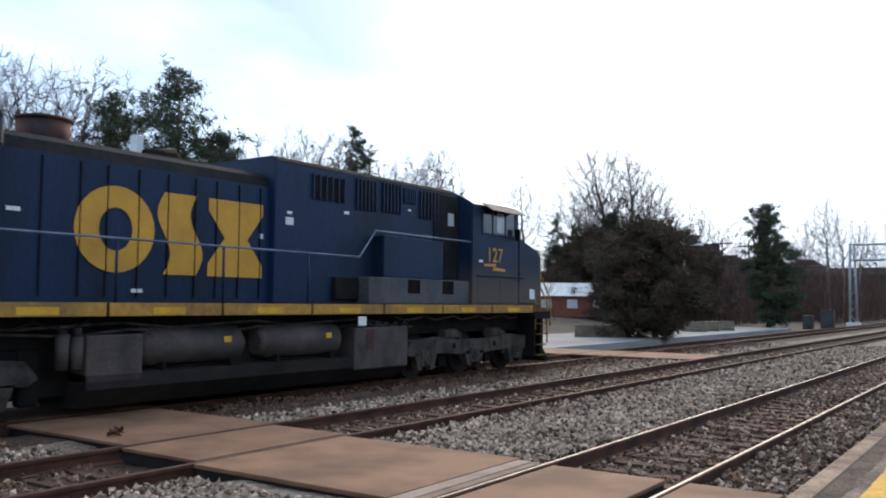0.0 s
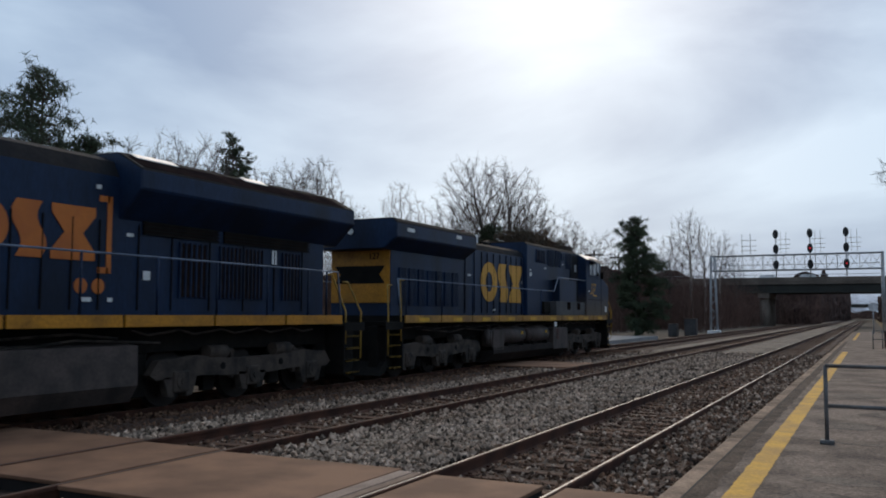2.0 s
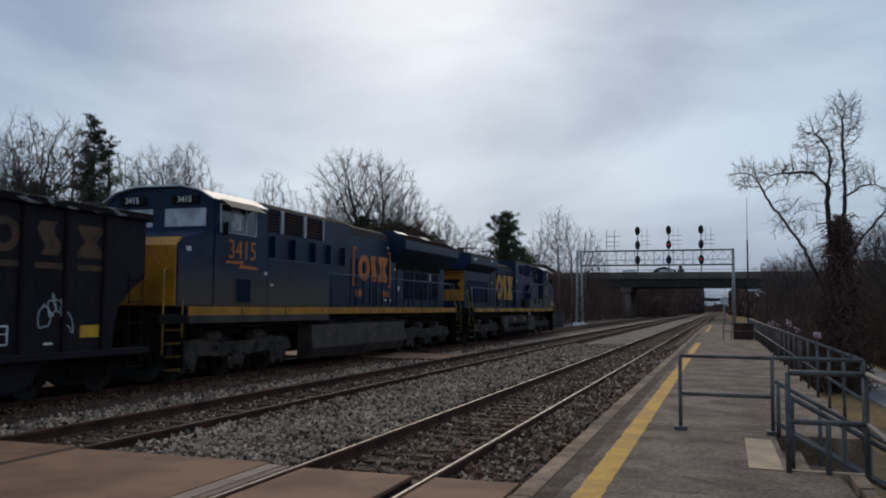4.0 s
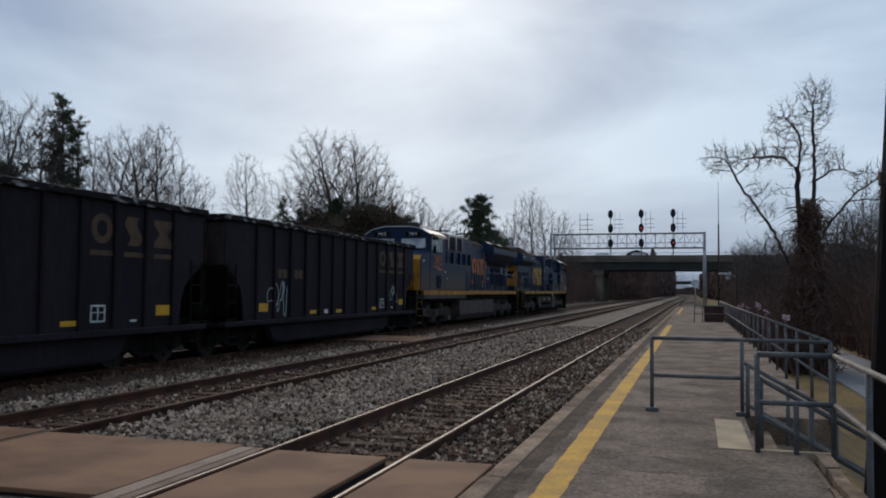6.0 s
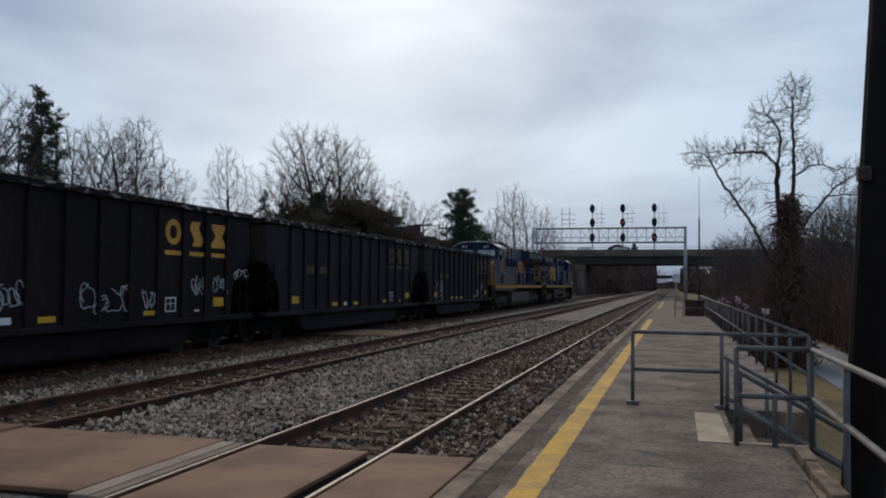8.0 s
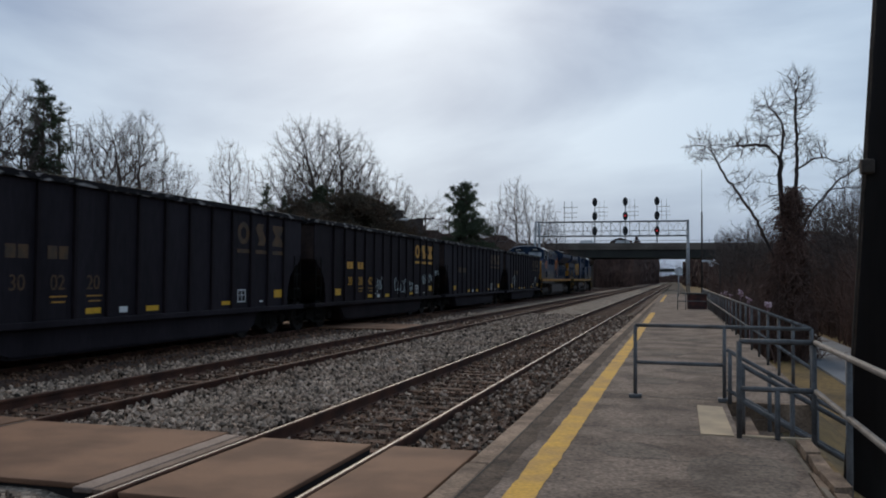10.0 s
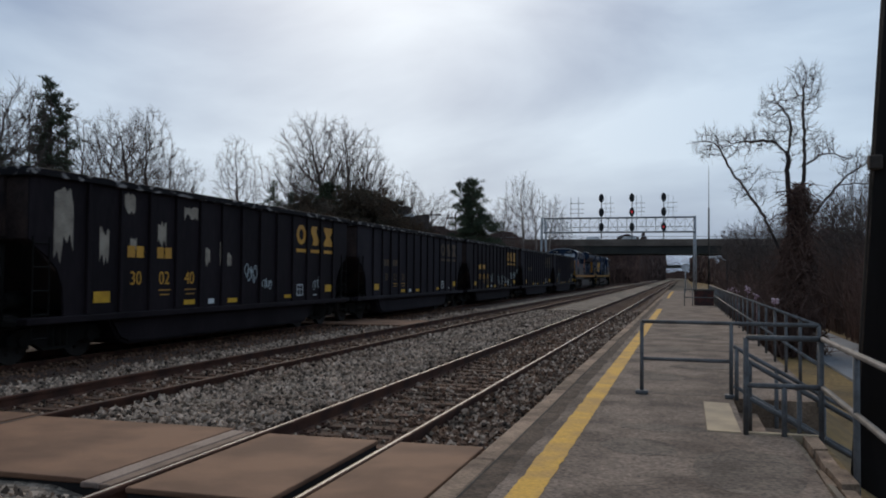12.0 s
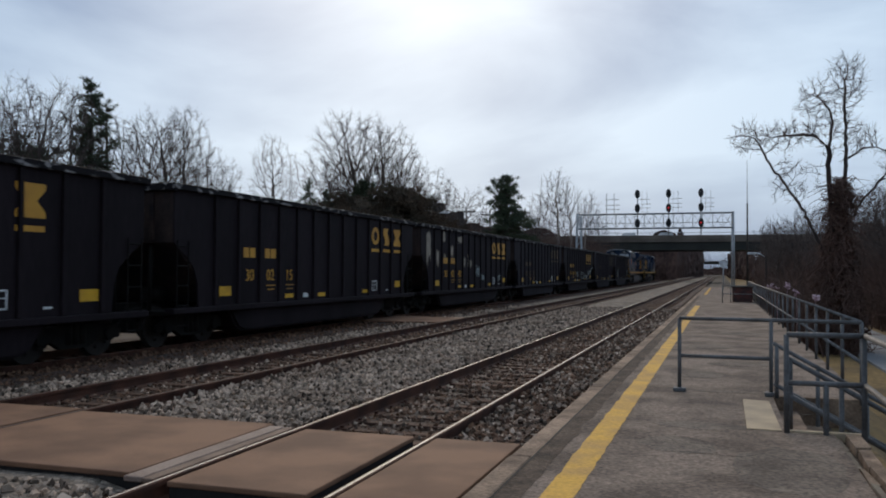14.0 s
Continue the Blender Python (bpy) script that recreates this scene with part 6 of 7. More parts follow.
def build_car(i, shared, style):
    """A loaded coal gondola with ribbed sides and a deep tub."""
    y = CAR_FIRST - (i + 0.5) * CAR_PITCH
    car = thing("coal_car", style["label"], "coal car", "train", at=pose(FAR, y, 0))
    for s in (-1, 1):
        side = again("side_sheet", shared["side", s], car, Matrix())
        for k in range(13):
            again("rib", shared["rib", s], side, pose(0, -5.7 + 0.975 * k, 0))
        again("top_chord", shared["top", s], car, Matrix())
        again("side_sill", shared["sill", s], car, Matrix())
        for turn in (0, 180):
            again("ladder", shared["ladder", s if turn == 0 else -s], car, pose(0, 0, 0, 0, 0, turn))
        x = s * 1.541

        def plate(name, y0, y1, z0, z1, m, px=x):
            bm = bm_new()
            box(bm, min(px, px + s * 0.006), max(px, px + s * 0.006), min(s * y0, s * y1), max(s * y0, s * y1), z0, z1)
            part(name, bm, m, side)
        # reflective patches
        for y0, y1, z0, z1 in ((-5.5, -5.02, 1.08, 1.30), (-2.42, -1.98, 0.95, 1.06), (-0.5, -0.05, 0.94, 1.05), (2.62, 3.1, 0.97, 1.07), (5.45, 5.93, 1.10, 1.32)):
            plate("reflector", y0, y1, z0, z1, REFLECTOR)
        plate("data_plate", -1.4, -1.14, 0.94, 1.06, WHITE_MARK)
        plate("data_plate", 4.6, 4.8, 1.0, 1.04, WHITE_MARK)
        # white-framed stencil box
        bm = bm_new()
        for a, b, c, d in ((3.41, 3.83, 1.32, 1.35), (3.41, 3.83, 1.02, 1.05), (3.41, 3.44, 1.02, 1.35), (3.80, 3.83, 1.02, 1.35), (3.61, 3.63, 1.05, 1.32), (3.44, 3.80, 1.20, 1.215)):
            box(bm, min(x, x + s * 0.006), max(x, x + s * 0.006), min(s * a, s * b), max(s * a, s * b), c, d)
        part("stencil_box", bm, WHITE_MARK, side)
        mk = style.get("mark")
        if mk:
            # plain shapes stand for the owner's emblem, each over a bar
            for k, y0 in enumerate((3.36 + style.get("shift", 0), 4.35 + style.get("shift", 0), 5.33 + style.get("shift", 0))):
                yc = y0 + 0.32
                bm = bm_new()
                if k == 0:
                    n = 20
                    rim = []
                    for q in range(n):
                        a = 2 * math.pi * q / n
                        rim.append([bm.verts.new((x + dx, s * (yc + e * 0.31 * math.cos(a)), 2.82 + e2 * 0.29 * math.sin(a))) for dx, e, e2 in ((0, 1, 1), (s * 0.006, 1, 1), (s * 0.006, 0.5, 0.55), (0, 0.5, 0.55))])
                    for q in range(n):
                        a, b = rim[q], rim[(q + 1) % n]
                        for j in range(4):
                            bm.faces.new((a[j], b[j], b[(j + 1) % 4], a[(j + 1) % 4]))
                    bmesh.ops.recalc_face_normals(bm, faces=bm.faces)
                elif k == 1:
                    m = 10
                    wave = [(s * (yc - 0.22 + 0.09 * math.sin(2 * math.pi * q / m)), 2.53 + 0.58 * q / m) for q in range(m + 1)]
                    wave += [(s * (yc + 0.16 + 0.09 * math.sin(2 * math.pi * q / m)), 2.53 + 0.58 * q / m) for q in range(m, -1, -1)]
                    prism(bm, wave, "x", x, x + s * 0.006)
                else:
                    prism(bm, [(s * (yc + a), 2.53 + b) for a, b in ((-0.33, 0), (0.33, 0), (0.33, 0.1), (0.14, 0.29), (0.33, 0.48), (0.33, 0.58), (-0.33, 0.58), (-0.33, 0.48), (-0.14, 0.29), (-0.33, 0.1))], "x", x, x + s * 0.006)
                part("emblem_shape", bm, mk, side)
                plate("emblem_bar", y0, y0 + 0.64, 2.30, 2.40, mk)
            for k, y0 in enumerate((-4.48, -3.47)):
                for q in range(2):
                    plate("owner_mark_bar", y0 + 0.29 * q, y0 + 0.24 + 0.29 * q, 1.98, 2.22, mk)
        if style.get("digits"):
            for txt, y0 in zip(style["digits"], (-4.20, -3.2, -2.22)):
                lettering("car_number", txt, mk, side, sign_pose(x + s * 0.004, s * y0, 1.42, s), 0.40, 0.003)
            for y0 in (-3.4, -2.4):
                plate("weight_line", y0, y0 + 0.45, 1.28, 1.31, SILL_GOLD)
                plate("weight_line", y0 + 0.05, y0 + 0.4, 1.18, 1.21, SILL_GOLD)
        for q, (y0, z0, w, h) in enumerate(style.get("tags", ())):
            squiggle(side, x + s * 0.004, s * y0 - (w if s < 0 else 0), z0, w, h, 31 * i + q, SPRAY)
        for q, (y0, z0, w, h) in enumerate(style.get("flakes", ())):
            rng = random.Random(q + 5)
            top = [(s * (y0 + w * k / 6), z0 + h * rng.uniform(0.75, 1.0)) for k in range(7)]
            low = [(s * (y0 + w * k / 6), z0 + h * rng.uniform(0.0, 0.45)) for k in range(6, -1, -1)]
            bm = bm_new()
            prism(bm, top + low, "x", x, x + s * 0.004)
            part("flaked_patch", bm, FLAKED, side, "pale flaked paint")
    for d in (-1, 1):
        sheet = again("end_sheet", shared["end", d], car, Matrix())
        for k in (-1.0, -0.35, 0.35, 1.0):
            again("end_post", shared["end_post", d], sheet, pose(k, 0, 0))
        again("end_chord", shared["end_top", d], car, Matrix())
        again("end_platform", shared["deck", d], car, Matrix())
        coupler(car, d * 7.3, d)
        again("truck", shared["truck"], car, pose(0, d * 5.9, 0))
        for a in (-0.88, 0.88):
            add_wheelset(car, d * 5.9 + a, 0.44, WHEEL_CAR)
    again("tub", shared["tub"], car, Matrix())
    again("coal_load", shared["coal"], car, Matrix())
    return car


FADED_MARK = material("faded_gold_stencil", (0.095, 0.050, 0.020), 0.7, second=(0.05, 0.034, 0.022), scale=4, bump=0.0)
STYLES = [
    dict(paint="grey", label="faded grey ribbed coal gondola, loaded, with ghostly stencils", mark=FADED_MARK, tags=((-5.0, 1.0, 1.1, 0.9), (4.5, 1.2, 0.7, 0.75))),
    dict(paint="grey", label="faded grey ribbed coal gondola with plain weathered sides", mark=FADED_MARK),
    dict(paint="black", label="black ribbed coal gondola with gold emblem and spray tags", mark=MARK_GOLD, digits=("30", "28", "42"),
         tags=((0.62, 0.92, 1.6, 0.75), (2.6, 1.1, 0.55, 0.45), (4.5, 1.3, 0.6, 0.6), (5.45, 1.35, 0.65, 0.55), (6.45, 1.75, 0.7, 0.3), (-1.6, 1.0, 0.8, 0.7))),
    dict(paint="grey", label="faded grey ribbed coal gondola with barely legible stencils", mark=FADED_MARK, digits=("30", "02", "20")),
    dict(paint="black", label="black ribbed coal gondola with pale flaked paint and gold emblem", mark=MARK_GOLD, digits=("30", "02", "40"),
         tags=((0.35, 1.35, 0.62, 0.65), (1.3, 1.2, 0.5, 0.35), (4.55, 1.1, 0.6, 0.45)),
         flakes=((-6.6, 1.75, 0.5, 1.5), (-5.35, 1.7, 0.28, 0.9), (-4.6, 2.85, 0.35, 0.5), (-4.4, 2.1, 0.2, 0.3), (-3.45, 2.2, 0.3, 0.6), (-2.45, 2.85, 0.55, 0.35), (-1.55, 1.8, 0.2, 0.5), (-0.9, 1.8, 0.2, 0.7), (-0.55, 1.8, 0.2, 0.4))),
    dict(paint="black", label="black ribbed coal gondola with clean gold stencils", mark=MARK_GOLD, digits=("30", "02", "15")),
    dict(paint="black", label="black ribbed coal gondola with bold gold emblem", mark=MARK_GOLD, shift=-1.37),
]


def build_train():
    engines = [build_loco_127(), build_loco_3415()]
    shared = {"grey": car_meshes(CAR_GREY), "black": car_meshes(CAR_BLACK)}
    return [(e, e.location.y) for e in engines] + [(c, c.location.y) for c in (build_car(i, shared[STYLES[i]["paint"]], STYLES[i]) for i in range(CARS))]


# ---- trees and brush ----
class Limbs:
    """Collects tapered limbs as raw rings."""

    def __init__(self):
        self.v, self.f = [], []

    def limb(self, points, radii, sides):
        n0 = len(self.v)
        for i, (p, r) in enumerate(zip(points, radii)):
            d = (points[min(i + 1, len(points) - 1)] - points[max(i - 1, 0)]).normalized()
            u = d.orthogonal().normalized()
            w = d.cross(u)
            for k in range(sides):
                a = 2 * math.pi * k / sides
                self.v.append(tuple(p + (u * math.cos(a) + w * math.sin(a)) * r))
        for i in range(len(points) - 1):
            for k in range(sides):
                a, b = n0 + i * sides + k, n0 + i * sides + (k + 1) % sides
                self.f.append((a, b, b + sides, a + sides))


def branch_out(seed, targets, paths, step, reach, kill, tip_r, twig_len, fork=1.84):
    """Limbs that grow towards scattered targets until they fill the crown. paths: the first stems, as lists of points."""
    rng = np.random.default_rng(seed)
    pos, par, sprung = [], [], {}
    for path in paths:
        last = -1
        for a, b in zip(path, path[1:]):
            a, b = np.array(a, float), np.array(b, float)
            n = max(1, int(np.linalg.norm(b - a) / step))
            for k in range(n):
                q = a + (b - a) * k / n
                if last < 0 and pos:
                    near = int(np.argmin(np.linalg.norm(np.array(pos) - q, axis=1)))
                    if np.linalg.norm(pos[near] - q) < step * 2:
                        last = near
                        continue
                pos.append(q + rng.normal(0, 0.10 * step, 3))
                par.append(last)
                last = len(pos) - 1
        pos.append(np.array(path[-1], float))
        par.append(last)
    pts = np.array(targets, float)
    dist, near = np.full(len(pts), 1e9), np.zeros(len(pts), int)
    fresh = 0
    for _ in range(160):
        added = np.array(pos[fresh:])
        if not len(added) or not len(pts):
            break
        d = np.linalg.norm(pts[:, None] - added[None], axis=2)
        best = d.argmin(1)
        dm = d[np.arange(len(pts)), best]
        closer = dm < dist
        dist[closer], near[closer] = dm[closer], best[closer] + fresh
        keep = dist > kill
        pts, dist, near = pts[keep], dist[keep], near[keep]
        fresh = len(pos)
        for k in np.unique(near[dist < reach]):
            pull = pts[(near == k) & (dist < reach)] - pos[k]
            way = (pull / np.linalg.norm(pull, axis=1)[:, None]).sum(0)
            size = np.linalg.norm(way)
            if size < 1e-6:
                continue
            way = way / size + rng.normal(0, 0.10, 3) + np.array((0, 0, 0.08))
            tip = pos[k] + way / np.linalg.norm(way) * step
            others = sprung.setdefault(int(k), [])
            if len(others) > 2 or any(np.linalg.norm(tip - o) < step * 0.55 for o in others):
                continue
            others.append(tip)
            pos.append(tip)
            par.append(int(k))
    n = len(pos)
    # take the kinks out of the limbs
    first = [None] * n
    for k in range(n - 1, -1, -1):
        if par[k] >= 0:
            first[par[k]] = k
    for _ in range(3):
        old = [q.copy() for q in pos]
        for k in range(n):
            if par[k] >= 0 and first[k] is not None:
                pos[k] = old[k] * 0.4 + (old[par[k]] + old[first[k]]) * 0.3
    for k in range(n):
        pos[k] = pos[k] + rng.normal(0, 0.13 * step, 3) * (par[k] >= 0)
    area, kids = np.zeros(n), [[] for _ in range(n)]
    for k in range(n - 1, -1, -1):
        area[k] += tip_r ** fork if not kids[k] else 0.0
        if par[k] >= 0:
            area[par[k]] += area[k]
            kids[par[k]].append(k)
    rad = area ** (1 / fork)
    wood, twig = Limbs(), Limbs()
    starts = [(k, -1) for k in range(n) if par[k] < 0]
    while starts:
        k, stem = starts.pop()
        chain, radii = ([Vector(pos[stem])], [rad[k]]) if stem >= 0 else ([], [])
        while True:
            chain.append(Vector(pos[k]))
            radii.append(float(rad[k]))
            if not kids[k]:
                break
            order = sorted(kids[k], key=lambda c: -rad[c])
            starts += [(c, k) for c in order[1:]]
            k = order[0]
        if len(chain) > 1:
            thick = radii[0] > tip_r * 5
            (wood if thick else twig).limb(chain, radii, 7 if radii[0] > tip_r * 12 else 4 if thick else 3)
        # fine twigs on the thin wood
        for q in range(1, len(chain)):
            if radii[q] < tip_r * 3.2:
                d = (chain[q] - chain[q - 1]).normalized()
                for _ in range(3):
                    e = (d + Vector(rng.normal(0, 0.55, 3)) + Vector((0, 0, 0.25))).normalized() * twig_len * rng.uniform(0.5, 1.2)
                    mid = chain[q] + e * 0.55 + Vector(rng.normal(0, 0.08, 3)) * twig_len
                    twig.limb([chain[q], mid, chain[q] + e], [tip_r * 0.75, tip_r * 0.55, tip_r * 0.3], 3)
    return wood, twig


def crown_targets(rng, count, lobes):
    """Points inside egg-shaped lobes, denser towards the rim. lobes: centre, half width, half height, share."""
    pts = []
    for (cx, cy, cz), w, h, share in lobes:
        for _ in range(int(count * share)):
            d = Vector((rng.gauss(0, 1), rng.gauss(0, 1), rng.gauss(0, 1))).normalized() * rng.random() ** 0.42
            pts.append((cx + d.x * w, cy + d.y * w, cz + d.z * h))
    return pts


def bare_tree(name, label, seed, height, width, base, lobes, bark, count=620):
    """A leafless tree: a trunk that divides into a rounded crown; base: the crown's foot as a share of the height."""
    rng = random.Random(seed)
    t = thing(name, label, "tree", "bare trees beyond the line")
    shapes = []
    for k in range(lobes):
        a = 2 * math.pi * (k + rng.random() * 0.6) / max(1, lobes)
        off = 0.0 if lobes == 1 else width * 0.24
        zc = height * ((1 + base) / 2 + (0.0 if lobes == 1 else rng.uniform(-0.07, 0.05)))
        shapes.append(((off * math.cos(a), off * math.sin(a), zc), width * (0.5 if lobes == 1 else 0.32), height * (1 - base) / 2 * (1 if lobes == 1 else 0.92), 1 / lobes))
    pts = crown_targets(rng, count, shapes)
    lean = rng.uniform(-0.02, 0.02) * height
    step = height * 0.023
    trunk = [(0, 0, -0.3), (lean * 0.4, 0, height * base * 0.6), (lean, lean * 0.5, height * (base + 0.16))]
    wood, twig = branch_out(seed, pts, [trunk], step, height * 0.34, height * 0.034, height * 0.00088, height * 0.048)
    for part_name, limbs, m in (("trunk", wood, bark), ("crown", twig, TWIG)):
        ob = new(part_name, raw_mesh(part_name, limbs.v, limbs.f, m))
        ob.parent = t
    return t


def evergreen(name, label, seed, height, width, leaf, start=0.12, ragged=0.3, tufts=3600, clump=0.34, power=0.8):
    """A conifer: whorled boughs carrying many small needle tufts, ragged at the rim with gaps."""
    rng = random.Random(seed)
    t = thing(name, label, "tree", "evergreens beyond the line")
    wood = Limbs()
    wood.limb([Vector((0, 0, -0.3)), Vector((0.1, 0, height * 0.5)), Vector((0, 0.05, height * 0.97))], [height * 0.018, height * 0.012, 0.02], 7)
    v, f = [], []
    boughs = 58
    for b in range(boughs):
        q = start + (1 - start) * (b + rng.random()) / boughs
        z = q * height
        reach = width / 2 * ((1 - q) ** power * 1.05 + 0.06) * rng.uniform(1 - ragged * 1.6, 1 + ragged)
        if q < start + 0.12:
            reach *= 0.65
        a = rng.uniform(0, 2 * math.pi)
        rise = rng.uniform(0.0, 0.45)
        p0 = Vector((0, 0, z))
        p1 = Vector((math.cos(a) * reach, math.sin(a) * reach, z + rise * reach))
        wood.limb([p0, p0.lerp(p1, 0.55) - Vector((0, 0, 0.06 * reach)), p1], [0.05, 0.035, 0.012], 4)
        pads = []
        for k in range(6):
            s = 0.30 + 0.72 * (k + rng.random()) / 6
            pads.append(p0.lerp(p1, s) + Vector((rng.gauss(0, 1), rng.gauss(0, 1), rng.gauss(0.3, 0.5))) * clump * (0.5 + 0.9 * s) * 1.3 * (0.3 + 0.7 * min(1, reach / 1.6)))
        for pad in pads:
            wood.limb([p0.lerp(p1, 0.4), pad], [0.02, 0.008], 3)
        for k in range(int(tufts / boughs * (0.12 + 1.7 * reach / (width / 2)))):
            c = rng.choice(pads) + Vector((rng.gauss(0, 1), rng.gauss(0, 1), rng.gauss(0, 0.6))) * clump * 0.55 * (0.5 + 0.5 * min(1, reach / 1.6))
            for _ in range(5):
                d = Vector((rng.gauss(0, 1), rng.gauss(0, 1), rng.gauss(0.3, 1))).normalized()
                e = d.orthogonal().normalized() * rng.uniform(0.014, 0.026)
                l = rng.uniform(0.18, 0.38)
                n0 = len(v)
                v += [tuple(c - e), tuple(c + e), tuple(c + d * l)]
                f.append((n0, n0 + 1, n0 + 2))
    ob = new("trunk", raw_mesh("trunk", wood.v, wood.f, BARK))
    ob.parent = t
    ob = new("crown", raw_mesh("crown", v, f, leaf))
    ob.parent = t
    return t


def brush(name, label, regions, seed):
    """Leafless thicket: thin forked stems, too many to count. regions: x0, x1, y0, y1, count, low, high."""
    rng = np.random.default_rng(seed)
    verts, faces = [], []
    for x0, x1, y0, y1, count, lo, hi in regions:
        xs, ys, hs = rng.uniform(x0, x1, count), rng.uniform(y0, y1, count), rng.uniform(lo, hi, count)
        lean = rng.normal(0, 0.16, (count, 2))
        for i in range(count):
            x, y, h = float(xs[i]), float(ys[i]), float(hs[i])
            z = ground_height(x, y) - 0.1
            stems = [((x, y, z), (x + lean[i, 0] * h, y + lean[i, 1] * h, z + h), 0.035)]
            for k in range(7):
                q = rng.uniform(0.15, 0.9)
                p = tuple(a + (b - a) * q for a, b in zip(*stems[0][:2]))
                o = rng.normal(0, 0.30, 2) * h * 0.55
                stems.append((p, (p[0] + o[0], p[1] + o[1], p[2] + rng.uniform(0.12, 0.42) * h), 0.016))
            for a, b, r in stems:
                n0 = len(verts)
                for dx, dy in ((r, 0), (-r * 0.5, r * 0.87), (-r * 0.5, -r * 0.87)):
                    verts.append((a[0] + dx, a[1] + dy, a[2]))
                verts.append(b)
                faces += [(n0, n0 + 1, n0 + 3), (n0 + 1, n0 + 2, n0 + 3), (n0 + 2, n0, n0 + 3)]
    ob = new(name, raw_mesh(name, verts, faces, BRUSH))
    return tagged(ob, label, "brush", kind="stuff")


def woods_mass():
    """Deep woods too dense to see into: bumpy, twig-coloured banks behind the thickets."""
    rng = np.random.default_rng(12)
    runs = [[(-62, 30), (-60, 70), (-52, 100), (-42, 130), (-36, 160)], [(-8.5, 415), (-11, 300), (-17, 245)], [(-17, 245), (-21, 215), (-60, 190)], [(60, 190), (30, 205), (9, 270)], [(9, 270), (2.6, 415)], [(11, 18), (9.5, 40), (8.5, 70), (8, 110), (16, 150)], [(-80, 640), (0, 620), (90, 640)], [(-70, 192), (-34, 194), (-9, 198)]]
    tops = [5.0, 14.5, 10.5, 10.5, 14.0, 4.6, 6.0, 11.4]
    verts, faces = [], []
    for run, top in zip(runs, tops):
        pts = []
        for (ax, ay), (bx, by) in zip(run, run[1:]):
            n = max(6, int(math.hypot(bx - ax, by - ay) / 0.8))
            pts += [(ax + (bx - ax) * i / n, ay + (by - ay) * i / n) for i in range(n)]
        rows = 7
        n0 = len(verts)
        for i, (x, y) in enumerate(pts):
            h = top * (0.85 + 0.35 * noise.noise(Vector((x * 0.11, y * 0.11, 0)))) + rng.uniform(-0.15, 0.25)
            for j in range(rows):
                q = j / (rows - 1)
                o = 1.3 * noise.noise(Vector((x * 0.5, y * 0.5, q * 5)))
                verts.append((x + o, y + o, ground_height(x, y) - 0.3 + h * q))
        for i in range(len(pts) - 1):
            for j in range(rows - 1):
                a = n0 + i * rows + j
                faces.append((a, a + rows, a + rows + 1, a + 1))
    ob = new("deep_woods", raw_mesh("deep_woods", verts, faces, BRUSH_MASS))
    tagged(ob, "dense brown winter woods behind the thickets", "woods", kind="stuff")


def spot(azimuth, distance):
    """A place on the ground, by its bearing from the platform in degrees (clockwise from the line)."""
    a = radians(azimuth)
    x, y = distance * math.sin(a), distance * math.cos(a)
    return x, y, ground_height(x, y)


